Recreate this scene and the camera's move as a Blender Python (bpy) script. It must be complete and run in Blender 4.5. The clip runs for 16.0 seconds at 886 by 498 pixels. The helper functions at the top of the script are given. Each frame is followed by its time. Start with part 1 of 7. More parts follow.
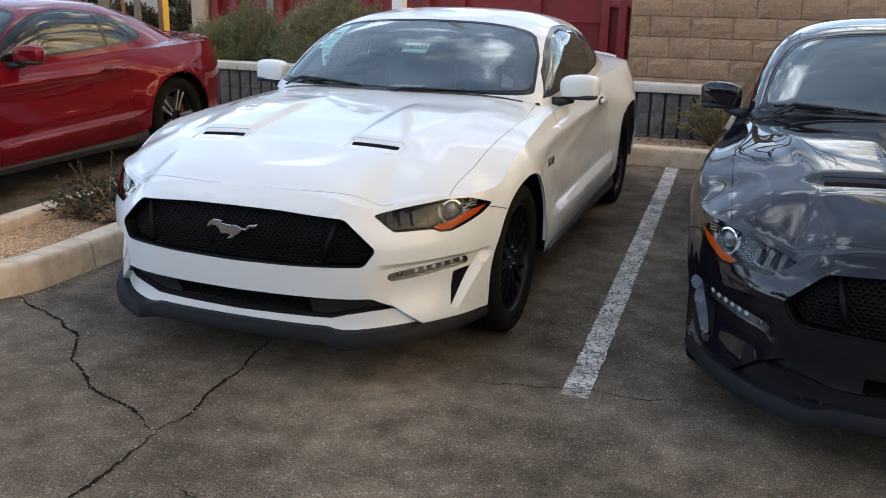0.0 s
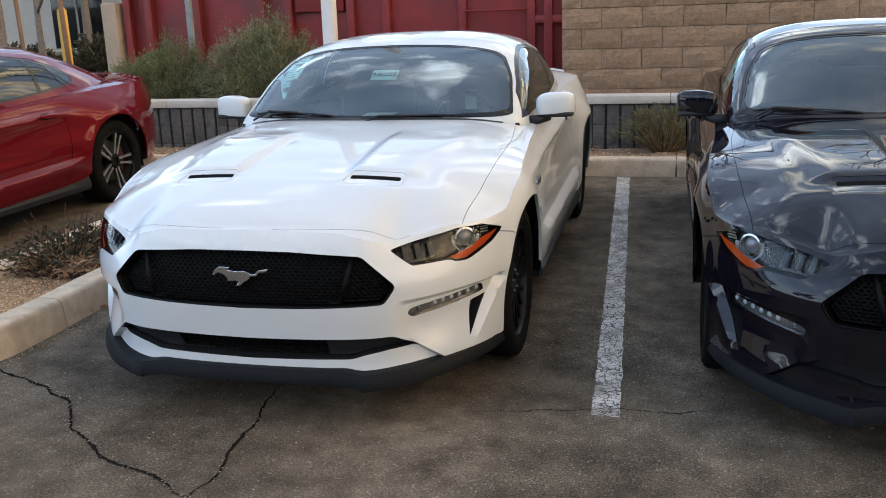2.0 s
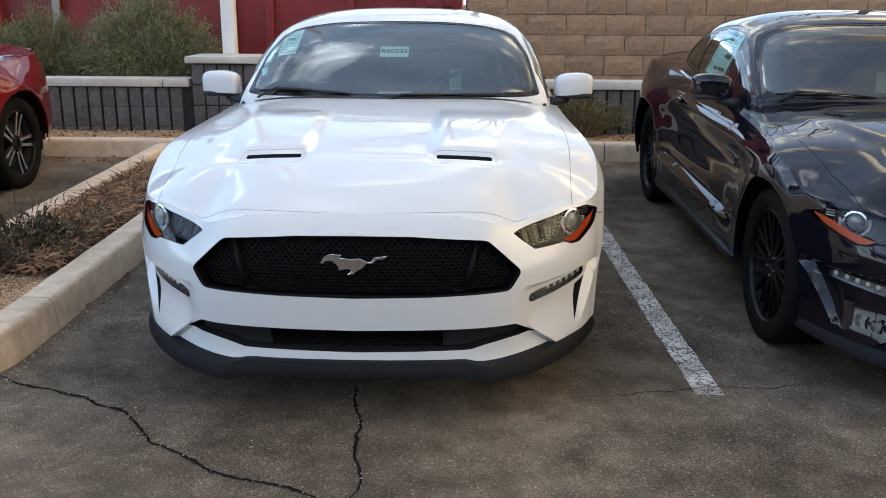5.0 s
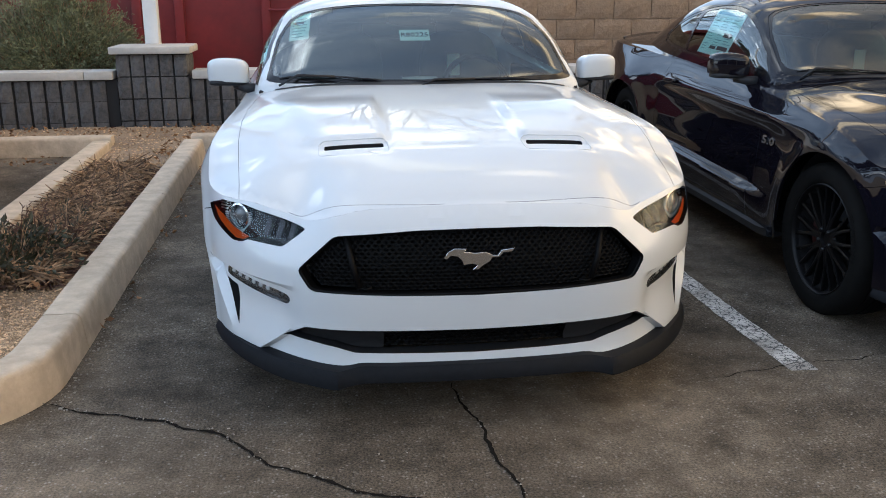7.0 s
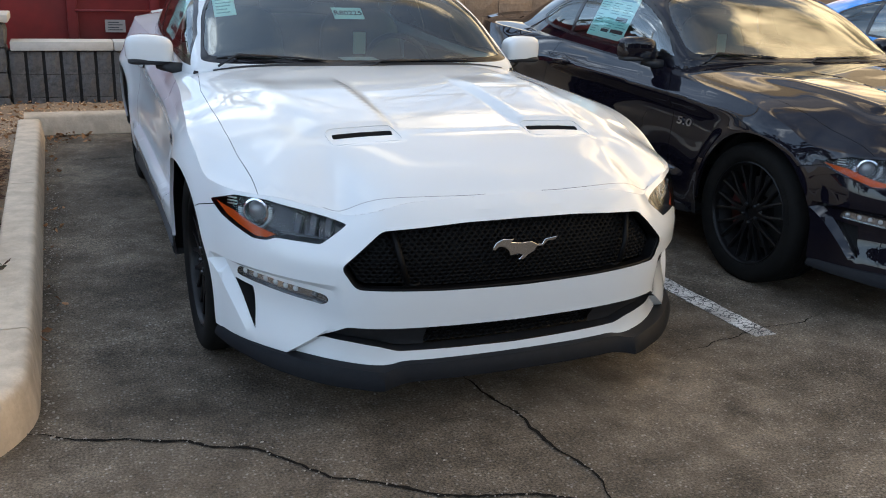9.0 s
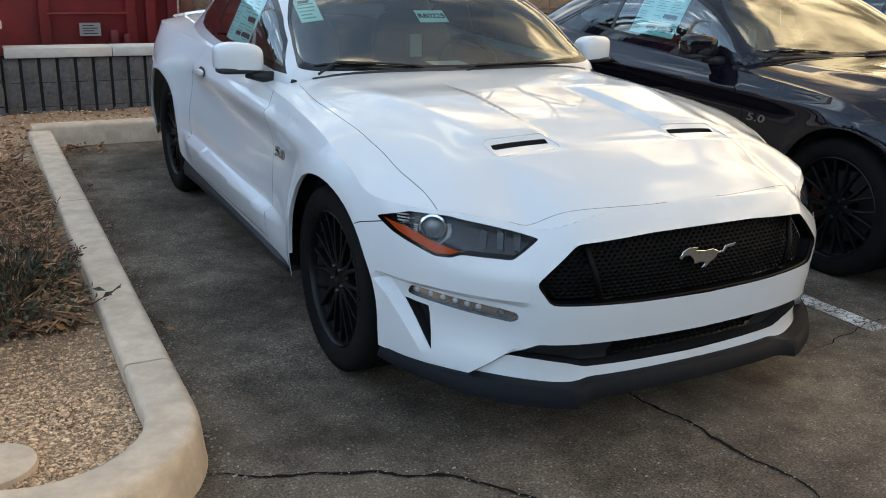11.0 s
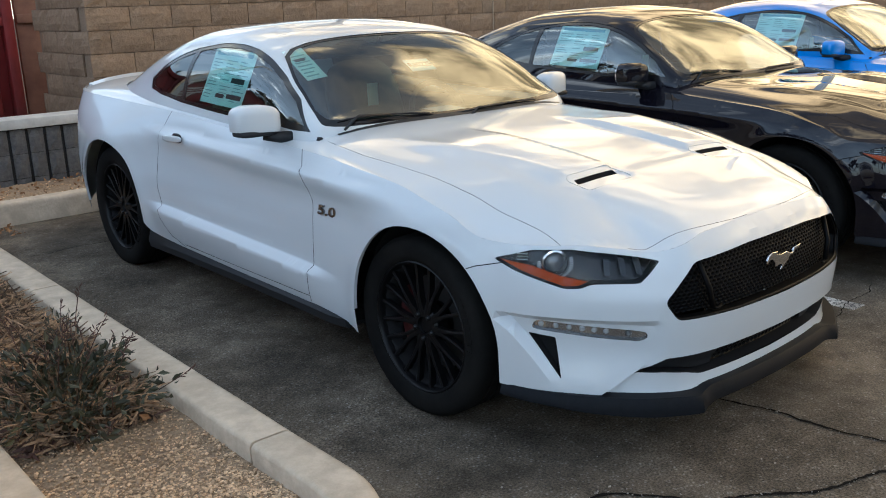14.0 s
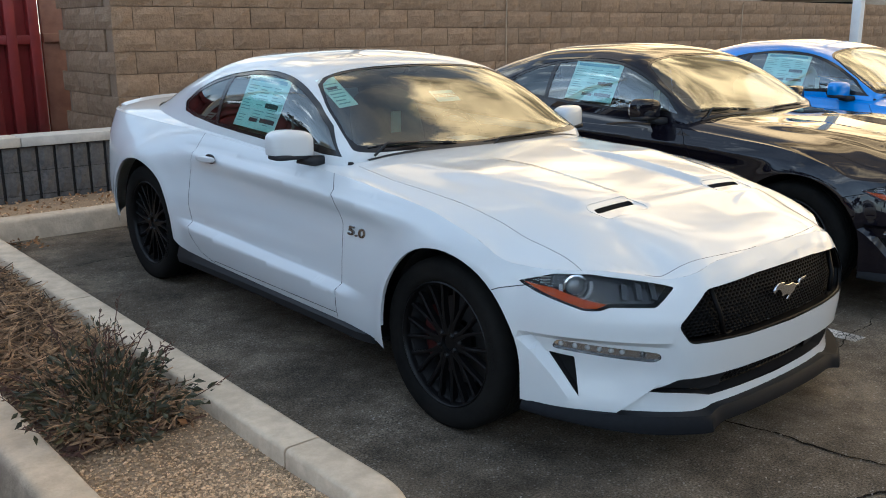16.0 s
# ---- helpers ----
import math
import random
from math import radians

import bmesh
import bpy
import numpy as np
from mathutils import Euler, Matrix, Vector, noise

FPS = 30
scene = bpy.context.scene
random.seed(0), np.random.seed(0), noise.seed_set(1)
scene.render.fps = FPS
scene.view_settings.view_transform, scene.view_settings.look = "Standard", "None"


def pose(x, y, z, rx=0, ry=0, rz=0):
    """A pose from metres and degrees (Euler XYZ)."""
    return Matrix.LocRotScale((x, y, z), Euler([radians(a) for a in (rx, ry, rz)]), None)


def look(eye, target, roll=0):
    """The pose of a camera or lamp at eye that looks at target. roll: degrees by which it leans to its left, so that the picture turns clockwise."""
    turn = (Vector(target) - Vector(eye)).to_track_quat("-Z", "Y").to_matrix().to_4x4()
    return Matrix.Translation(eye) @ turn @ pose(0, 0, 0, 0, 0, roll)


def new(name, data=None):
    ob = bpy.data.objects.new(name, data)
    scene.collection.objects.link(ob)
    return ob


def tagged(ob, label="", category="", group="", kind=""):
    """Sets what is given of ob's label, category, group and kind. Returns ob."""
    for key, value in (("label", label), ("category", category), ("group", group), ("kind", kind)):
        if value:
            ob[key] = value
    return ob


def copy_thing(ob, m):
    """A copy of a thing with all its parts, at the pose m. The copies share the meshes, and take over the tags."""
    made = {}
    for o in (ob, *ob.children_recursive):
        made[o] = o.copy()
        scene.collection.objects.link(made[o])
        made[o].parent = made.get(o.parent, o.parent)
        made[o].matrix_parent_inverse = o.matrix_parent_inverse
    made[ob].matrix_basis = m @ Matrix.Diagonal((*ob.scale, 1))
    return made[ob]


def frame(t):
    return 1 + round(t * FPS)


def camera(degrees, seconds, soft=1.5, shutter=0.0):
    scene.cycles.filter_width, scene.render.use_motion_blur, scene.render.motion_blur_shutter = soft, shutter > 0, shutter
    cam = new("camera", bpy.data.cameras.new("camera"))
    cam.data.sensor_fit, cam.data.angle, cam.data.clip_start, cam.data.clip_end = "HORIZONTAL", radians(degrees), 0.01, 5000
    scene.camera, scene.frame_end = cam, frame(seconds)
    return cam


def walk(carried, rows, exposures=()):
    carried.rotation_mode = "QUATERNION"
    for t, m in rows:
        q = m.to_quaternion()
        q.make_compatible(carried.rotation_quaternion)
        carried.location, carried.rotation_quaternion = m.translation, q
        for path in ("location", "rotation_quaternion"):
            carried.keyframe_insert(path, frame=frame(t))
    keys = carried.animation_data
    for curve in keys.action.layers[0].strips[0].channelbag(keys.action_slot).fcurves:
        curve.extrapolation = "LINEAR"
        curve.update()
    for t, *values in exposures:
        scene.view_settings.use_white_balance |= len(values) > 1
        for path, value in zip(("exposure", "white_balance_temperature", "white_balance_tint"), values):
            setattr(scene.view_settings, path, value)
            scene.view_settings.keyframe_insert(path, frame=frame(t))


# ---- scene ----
cam = camera(52.3, 16.0, 1.0)
METRES, EYE, TILT, LEAN, TURN = 5.415, 1.481, 0.153, 0.423, 19.9
ROWS = [
    (0.0, 0.0, 0.0, 0.0, 0.45, -15.84, -1.6),
    (0.5, -0.0061, -0.0004, 0.001, -0.07, -15.38, -1.8),
    (1.0, -0.0213, 0.0084, 0.0007, -1.53, -14.33, -0.39),
    (1.5, -0.0404, 0.0196, 0.0005, -3.2, -13.91, 0.9),
    (2.0, -0.0711, 0.0205, 0.002, -5.97, -14.52, 1.43),
    (2.5, -0.105, 0.0276, 0.0003, -9.64, -15.23, 0.49),
    (3.0, -0.1387, 0.0361, -0.0028, -11.3, -13.6, -0.47),
    (3.5, -0.1661, 0.0484, -0.004, -10.49, -12.77, 1.11),
    (4.0, -0.2009, 0.063, -0.0058, -12.5, -13.68, 1.12),
    (6.5, -0.3713, 0.1543, -0.01, -25.51, -15.86, -1.6),
    (7.0, -0.4058, 0.1829, -0.0165, -27.32, -15.92, -0.33),
    (7.5, -0.4347, 0.2079, -0.0116, -29.38, -15.43, 1.59),
    (8.0, -0.4686, 0.2338, -0.0129, -34.96, -16.2, 0.12),
    (8.5, -0.502, 0.2617, -0.013, -39.34, -16.89, -1.68),
    (11.0, -0.623, 0.4067, -0.0126, -47.43, -17.48, -1.8),
    (11.5, -0.6414, 0.4408, -0.0079, -46.43, -16.14, -1.6),
    (12.0, -0.6679, 0.4719, -0.0073, -46.85, -15.05, -1.36),
    (12.5, -0.6989, 0.4951, -0.0038, -49.21, -15.52, 0.16),
    (13.0, -0.7171, 0.5192, -0.0084, -51.47, -15.56, 0.68),
    (13.5, -0.73, 0.5368, -0.0067, -55.71, -14.99, 1.57),
    (14.0, -0.7461, 0.5474, -0.005, -61.48, -15.09, 1.51),
    (14.5, -0.7728, 0.5494, -0.0032, -62.87, -15.66, 1.54),
    (15.0, -0.7774, 0.548, -0.0021, -62.62, -15.42, 0.94),
    (15.5, -0.7849, 0.5448, 0.0015, -61.96, -14.25, 0.33),
    (16.0, -0.7849, 0.5459, 0.0014, -61.03, -13.44, -0.06),
]
walk(cam, [(t, pose(0, 0, EYE, TILT, LEAN, TURN) @ pose(METRES * x, METRES * y, METRES * z, 90 + pitch, roll, yaw)) for t, x, y, z, yaw, pitch, roll in ROWS], [(0.0, 0.86, 5300, 8), (8.5, 0.81, 5260, 7), (11.0, 0.71, 5240, 4), (16.0, 0.63, 5240, 4)])

# ---- world and sun ----
SUN_DIR = Vector((0.93, 0.06, 0.30)).normalized()   # towards the low sun, veiled by cloud
world = bpy.data.worlds.new("world")
scene.world = world
world.use_nodes = True
wn, wl = world.node_tree.nodes, world.node_tree.links
wn.clear()


def wnode(kind, **values):
    n = wn.new(kind)
    for k, v in values.items():
        n.inputs[k].default_value = v
    return n


sky = wn.new("ShaderNodeTexSky")
sky.sky_type, sky.sun_disc = "NISHITA", False
sky.sun_elevation = math.asin(SUN_DIR.z)
sky.sun_rotation = math.atan2(SUN_DIR.x, SUN_DIR.y)
sky.air_density, sky.dust_density = 1.0, 1.2
coord = wn.new("ShaderNodeTexCoord")
# clouds lie on a flat layer: direction divided by its height
split = wn.new("ShaderNodeSeparateXYZ")
wl.new(coord.outputs["Generated"], split.inputs[0])
up = wn.new("ShaderNodeMath"); up.operation = "MAXIMUM"; up.inputs[1].default_value = 0.0
wl.new(split.outputs["Z"], up.inputs[0])
lift = wn.new("ShaderNodeMath"); lift.operation = "ADD"; lift.inputs[1].default_value = 0.22
wl.new(up.outputs[0], lift.inputs[0])
flat = wn.new("ShaderNodeVectorMath"); flat.operation = "DIVIDE"
spread = wn.new("ShaderNodeCombineXYZ")
for i in range(3):
    wl.new(lift.outputs[0], spread.inputs[i])
wl.new(coord.outputs["Generated"], flat.inputs[0])
wl.new(spread.outputs[0], flat.inputs[1])
clouds = wnode("ShaderNodeTexNoise", Scale=2.6, Detail=8.0, Roughness=0.55, Distortion=0.3)
wl.new(flat.outputs[0], clouds.inputs["Vector"])
cover = wn.new("ShaderNodeValToRGB")
cover.color_ramp.elements[0].position, cover.color_ramp.elements[0].color = 0.51, (0.10, 0.10, 0.10, 1)
cover.color_ramp.elements[1].position, cover.color_ramp.elements[1].color = 0.60, (1, 1, 1, 1)

# clouds are golden towards the sun and grey-white away from it
toward = wn.new("ShaderNodeVectorMath"); toward.operation = "DOT_PRODUCT"
toward.inputs[1].default_value = SUN_DIR
wl.new(coord.outputs["Generated"], toward.inputs[0])
warm = wn.new("ShaderNodeMapRange")
warm.inputs["From Min"].default_value, warm.inputs["From Max"].default_value = 0.10, 0.90
wl.new(toward.outputs["Value"], warm.inputs["Value"])
bank = wn.new("ShaderNodeMath"); bank.operation = "MULTIPLY_ADD"; bank.inputs[1].default_value = 0.05   # the cloud bank thickens towards the sun
wl.new(warm.outputs["Result"], bank.inputs[0])
wl.new(clouds.outputs["Fac"], bank.inputs[2])
veil = wn.new("ShaderNodeMapRange")   # a closed veil of cloud before the sun itself
veil.inputs["From Min"].default_value, veil.inputs["From Max"].default_value, veil.inputs["To Max"].default_value = 0.79, 0.93, 0.20
wl.new(toward.outputs["Value"], veil.inputs["Value"])
closed = wn.new("ShaderNodeMath"); closed.operation = "ADD"
clear_top = wn.new("ShaderNodeMapRange")
clear_top.inputs["From Min"].default_value, clear_top.inputs["From Max"].default_value = 0.62, 0.95
clear_top.inputs["To Min"].default_value, clear_top.inputs["To Max"].default_value = 0.0, -0.055
wl.new(up.outputs[0], clear_top.inputs["Value"])
thin = wn.new("ShaderNodeMath"); thin.operation = "ADD"
wl.new(bank.outputs[0], thin.inputs[0])
wl.new(clear_top.outputs["Result"], thin.inputs[1])
wl.new(thin.outputs[0], closed.inputs[0])
wl.new(veil.outputs["Result"], closed.inputs[1])
wl.new(closed.outputs[0], cover.inputs["Fac"])
tone = wn.new("ShaderNodeValToRGB")
tone.color_ramp.elements[0].color = (1.62, 1.55, 1.46, 1)
tone.color_ramp.elements[1].color = (2.0, 1.28, 0.60, 1)
rich_tone = tone.color_ramp.elements.new(0.68)
rich_tone.color = (1.80, 1.20, 0.62, 1)
mid_tone = tone.color_ramp.elements.new(0.30)
mid_tone.color = (1.45, 1.23, 0.85, 1)
wl.new(warm.outputs["Result"], tone.inputs["Fac"])
sky_bg = wnode("ShaderNodeBackground", Strength=0.21)
cloud_bg = wnode("ShaderNodeBackground", Strength=0.95)
hazy = wn.new("ShaderNodeHueSaturation")   # evening haze takes most of the blue
hazy.inputs["Saturation"].default_value = 0.55
wl.new(sky.outputs[0], hazy.inputs["Color"])
wl.new(hazy.outputs[0], sky_bg.inputs["Color"])
gaps_ = wn.new("ShaderNodeMapRange")   # towards the sun the gaps between the clouds are deep grey
gaps_.inputs["From Min"].default_value, gaps_.inputs["From Max"].default_value = 0.30, 0.75
gaps_.inputs["To Min"].default_value, gaps_.inputs["To Max"].default_value = 0.25, 0.05
wl.new(toward.outputs["Value"], gaps_.inputs["Value"])
wl.new(gaps_.outputs["Result"], sky_bg.inputs["Strength"])
wl.new(tone.outputs[0], cloud_bg.inputs["Color"])
streaks = wnode("ShaderNodeTexNoise", Scale=3.4, Detail=7.0, Roughness=0.56, Distortion=0.35)   # thick and thin parts of the cloud
wl.new(flat.outputs[0], streaks.inputs["Vector"])
depth_ = wn.new("ShaderNodeMapRange")
depth_.inputs["From Min"].default_value, depth_.inputs["From Max"].default_value = 0.40, 0.60
depth_.inputs["To Min"].default_value, depth_.inputs["To Max"].default_value = 0.26, 1.68
wl.new(streaks.outputs["Fac"], depth_.inputs["Value"])
wl.new(depth_.outputs["Result"], cloud_bg.inputs["Strength"])
both = wn.new("ShaderNodeMixShader")
wl.new(cover.outputs[0], both.inputs["Fac"])
wl.new(sky_bg.outputs[0], both.inputs[1])
wl.new(cloud_bg.outputs[0], both.inputs[2])
wout = wn.new("ShaderNodeOutputWorld")
wl.new(both.outputs[0], wout.inputs["Surface"])

sun = new("sun", bpy.data.lights.new("sun", "SUN"))
sun.data.energy, sun.data.angle, sun.data.color = 0.07, radians(25), (1.0, 0.86, 0.68)
sun.matrix_world = look(SUN_DIR * 30, (0, 0, 0))

# ---- materials ----
def principled(name, colour, rough=0.5, metal=0.0, **more):
    m = bpy.data.materials.new(name)
    m.use_nodes = True
    b = m.node_tree.nodes["Principled BSDF"]
    b.inputs["Base Color"].default_value = (*colour, 1)
    b.inputs["Roughness"].default_value, b.inputs["Metallic"].default_value = rough, metal
    for k, v in more.items():
        b.inputs[k.replace("_", " ")].default_value = v
    return m


def varied(name, dark, light, scale, rough=(0.6, 0.9), bump=0.3, depth=0.01, fine=8.0, stain=None, stain_scale=0.6, stain_amount=0.5, island=0.0, objects=0.0):
    """A rough surface: two colours by fine noise, broad stains, and relief; island and objects vary the tone piece by piece."""
    m = bpy.data.materials.new(name)
    m.use_nodes = True
    n, l = m.node_tree.nodes, m.node_tree.links
    b = n["Principled BSDF"]
    co = n.new("ShaderNodeTexCoord")
    geo = n.new("ShaderNodeNewGeometry")
    grain = n.new("ShaderNodeTexNoise")
    grain.inputs["Scale"].default_value, grain.inputs["Detail"].default_value, grain.inputs["Roughness"].default_value = scale, 8, 0.7
    l.new(geo.outputs["Position"], grain.inputs["Vector"])
    ramp = n.new("ShaderNodeValToRGB")
    ramp.color_ramp.elements[0].position, ramp.color_ramp.elements[1].position = 0.32, 0.68
    ramp.color_ramp.elements[0].color, ramp.color_ramp.elements[1].color = (*dark, 1), (*light, 1)
    l.new(grain.outputs["Fac"], ramp.inputs["Fac"])
    colour = ramp.outputs[0]
    if stain:
        broad = n.new("ShaderNodeTexNoise")
        broad.inputs["Scale"].default_value, broad.inputs["Detail"].default_value = stain_scale, 5
        l.new(geo.outputs["Position"], broad.inputs["Vector"])
        cut = n.new("ShaderNodeMapRange")
        cut.inputs["From Min"].default_value, cut.inputs["From Max"].default_value = 0.42, 0.68
        cut.inputs["To Max"].default_value = stain_amount
        l.new(broad.outputs["Fac"], cut.inputs["Value"])
        mix = n.new("ShaderNodeMix")
        mix.data_type = "RGBA"
        l.new(cut.outputs["Result"], mix.inputs["Factor"])
        l.new(colour, mix.inputs["A"])
        mix.inputs["B"].default_value = (*stain, 1)
        colour = mix.outputs["Result"]
    for amount, source in ((island, geo.outputs["Random Per Island"]), (objects, n.new("ShaderNodeObjectInfo").outputs["Random"])):
        if amount:
            tone = n.new("ShaderNodeMapRange")
            tone.inputs["To Min"].default_value, tone.inputs["To Max"].default_value = 1 - amount, 1 + amount
            l.new(source, tone.inputs["Value"])
            hsv = n.new("ShaderNodeHueSaturation")
            l.new(tone.outputs["Result"], hsv.inputs["Value"])
            l.new(colour, hsv.inputs["Color"])
            colour = hsv.outputs[0]
    l.new(colour, b.inputs["Base Color"])
    rr = n.new("ShaderNodeMapRange")
    rr.inputs["To Min"].default_value, rr.inputs["To Max"].default_value = rough
    l.new(grain.outputs["Fac"], rr.inputs["Value"])
    l.new(rr.outputs["Result"], b.inputs["Roughness"])
    small = n.new("ShaderNodeTexNoise")
    small.inputs["Scale"].default_value, small.inputs["Detail"].default_value = scale * fine / 4, 6
    l.new(geo.outputs["Position"], small.inputs["Vector"])
    bp = n.new("ShaderNodeBump")
    bp.inputs["Strength"].default_value, bp.inputs["Distance"].default_value = bump, depth
    l.new(small.outputs["Fac"], bp.inputs["Height"])
    l.new(bp.outputs[0], b.inputs["Normal"])
    return m


def car_paint(name, colour, metal=0.0, flake=0.0, rough=0.35):
    m = principled(name, colour, rough, metal, Coat_Weight=1.0, Coat_Roughness=0.02, Coat_IOR=1.5)
    n, l = m.node_tree.nodes, m.node_tree.links
    b = n["Principled BSDF"]
    geo = n.new("ShaderNodeNewGeometry")
    dust = n.new("ShaderNodeTexNoise")
    dust.inputs["Scale"].default_value, dust.inputs["Detail"].default_value = 3.0, 6
    l.new(geo.outputs["Position"], dust.inputs["Vector"])
    film = n.new("ShaderNodeMapRange")
    film.inputs["To Min"].default_value, film.inputs["To Max"].default_value = 0.004, 0.035
    l.new(dust.outputs["Fac"], film.inputs["Value"])
    l.new(film.outputs["Result"], b.inputs["Coat Roughness"])
    if flake:
        cells = n.new("ShaderNodeTexVoronoi")
        cells.inputs["Scale"].default_value = 900
        l.new(geo.outputs["Position"], cells.inputs["Vector"])
        tone = n.new("ShaderNodeMix")
        tone.data_type = "RGBA"
        tone.inputs["A"].default_value = (*colour, 1)
        tone.inputs["B"].default_value = (*[c * (1 + flake) + 0.01 * flake for c in colour], 1)
        l.new(cells.outputs["Color"], tone.inputs["Factor"])
        l.new(tone.outputs["Result"], b.inputs["Base Color"])
    return m


def clear_glass(name, tint, gloss=0.03, ior=1.5):
    """Thin glass: tinted see-through with a mirror sheen that grows at grazing angles."""
    m = bpy.data.materials.new(name)
    m.use_nodes = True
    n, l = m.node_tree.nodes, m.node_tree.links
    n.clear()
    out = n.new("ShaderNodeOutputMaterial")
    see, shine, mix, fres = (n.new("ShaderNode" + k) for k in ("BsdfTransparent", "BsdfGlossy", "MixShader", "Fresnel"))
    see.inputs["Color"].default_value = (*tint, 1)
    shine.inputs["Roughness"].default_value = gloss
    shine.inputs["Color"].default_value = (0.93, 0.975, 0.965, 1)   # sheen tinted faintly green-blue, standing in for teal sky in the reflection
    fres.inputs["IOR"].default_value = ior
    l.new(fres.outputs[0], mix.inputs["Fac"])
    l.new(see.outputs[0], mix.inputs[1])
    l.new(shine.outputs[0], mix.inputs[2])
    l.new(mix.outputs[0], out.inputs["Surface"])
    return m


WHITE_PAINT = car_paint("white_paint", (0.58, 0.605, 0.62), rough=0.4)
WHITE_PAINT.node_tree.nodes["Principled BSDF"].inputs["Coat IOR"].default_value = 1.38
BLACK_PAINT = car_paint("black_paint", (0.0035, 0.003, 0.006), flake=0.25, rough=0.35)
BLACK_PAINT.node_tree.nodes["Principled BSDF"].inputs["Coat IOR"].default_value = 1.45
BLACK_PAINT.node_tree.nodes["Principled BSDF"].inputs["Specular IOR Level"].default_value = 0.0
RED_PAINT = car_paint("red_paint", (0.105, 0.0010, 0.005), metal=0.35, flake=0.4, rough=0.35)
RED_PAINT.node_tree.nodes["Principled BSDF"].inputs["Specular IOR Level"].default_value = 0.0
RED_PAINT.node_tree.nodes["Principled BSDF"].inputs["Coat IOR"].default_value = 1.36
BLUE_PAINT = car_paint("blue_paint", (0.002, 0.18, 0.57), metal=0.2, flake=0.4, rough=0.35)
GLASS = clear_glass("window_glass", (0.58, 0.84, 0.83), 0.010, 2.4)
DARK_GLASS = clear_glass("dark_window_glass_tint", (0.10, 0.12, 0.12), 0.010, 1.8)
LENS = clear_glass("lamp_lens", (0.92, 0.93, 0.94), 0.015, 1.30)
AMBER = principled("amber_plastic", (0.38, 0.052, 0.0), 0.45, Specular_IOR_Level=0.1)
CHROME = principled("chrome", (0.72, 0.73, 0.75), 0.12, 1.0)
SILVER = principled("machined_alloy", (0.55, 0.56, 0.58), 0.3, 1.0)
GLOSS_BLACK = principled("gloss_black", (0.008, 0.008, 0.009), 0.18)
WHEEL_BLACK = principled("black_wheel", (0.004, 0.004, 0.0045), 0.40, 0.0, Coat_Weight=0.1, Coat_Roughness=0.25)
TRIM_BLACK = varied("black_plastic", (0.014, 0.015, 0.017), (0.022, 0.023, 0.026), 60, (0.5, 0.62), 0.15, 0.001)
SPLITTER = varied("splitter_plastic", (0.005, 0.006, 0.008), (0.009, 0.010, 0.013), 40, (0.5, 0.62), 0.1, 0.001, stain=(0.015, 0.0145, 0.014), stain_scale=3, stain_amount=0.3)
SPLITTER.node_tree.nodes["Principled BSDF"].inputs["Specular IOR Level"].default_value = 0.12
TRAY = principled("lamp_tray", (0.50, 0.50, 0.51), 0.18, 0.9)
BRIGHT = principled("bright_reflector", (0.60, 0.61, 0.62), 0.25, 0.2)
PROJECTOR = principled("projector_glass", (0.16, 0.165, 0.17), 0.06, 0.3, Coat_Weight=1.0, Coat_Roughness=0.01)
HOUSING = principled("lamp_housing", (0.010, 0.010, 0.011), 0.25, 0.2)

RUBBER = varied("tyre_rubber", (0.005, 0.005, 0.005), (0.010, 0.010, 0.0095), 30, (0.75, 0.95), 0.3, 0.002, stain=(0.024, 0.022, 0.019), stain_scale=4, stain_amount=0.3)
GAP = principled("panel_gap", (0.004, 0.004, 0.005), 0.9)
CABIN = varied("dark_cabin_trim", (0.014, 0.014, 0.016), (0.024, 0.024, 0.026), 30, (0.6, 0.8), 0.1, 0.002)
SEAT_CLOTH = varied("tan_grey_leather", (0.045, 0.042, 0.040), (0.065, 0.060, 0.056), 20, (0.5, 0.65), 0.15, 0.002)
DARK_METAL = principled("dark_metal", (0.05, 0.052, 0.055), 0.3, 0.8)
GRILLE_BLACK = principled("grille_black", (0.0025, 0.0025, 0.0028), 0.5, Specular_IOR_Level=0.12)
BADGE = principled("dark_chrome", (0.30, 0.30, 0.31), 0.12, 1.0)
DISC = principled("brake_disc", (0.05, 0.05, 0.05), 0.45, 0.6)
CALIPER = principled("red_caliper", (0.045, 0.003, 0.003), 0.6)
PAPER = varied("sticker_paper", (0.70, 0.86, 0.83), (0.78, 0.90, 0.87), 8, (0.5, 0.6), 0.02, 0.001)
PAPER_BLUE = principled("sticker_blue", (0.16, 0.42, 0.55), 0.5)
INK = principled("ink", (0.03, 0.035, 0.04), 0.6)
PALE_INK = principled("pale_ink", (0.30, 0.42, 0.42), 0.6)
for dull, level in ((RUBBER, 0.08), (WHEEL_BLACK, 0.16), (TRIM_BLACK, 0.3), (CABIN, 0.3)):
    dull.node_tree.nodes["Principled BSDF"].inputs["Specular IOR Level"].default_value = level

# ---- building tools ----
from mathutils.geometry import delaunay_2d_cdt


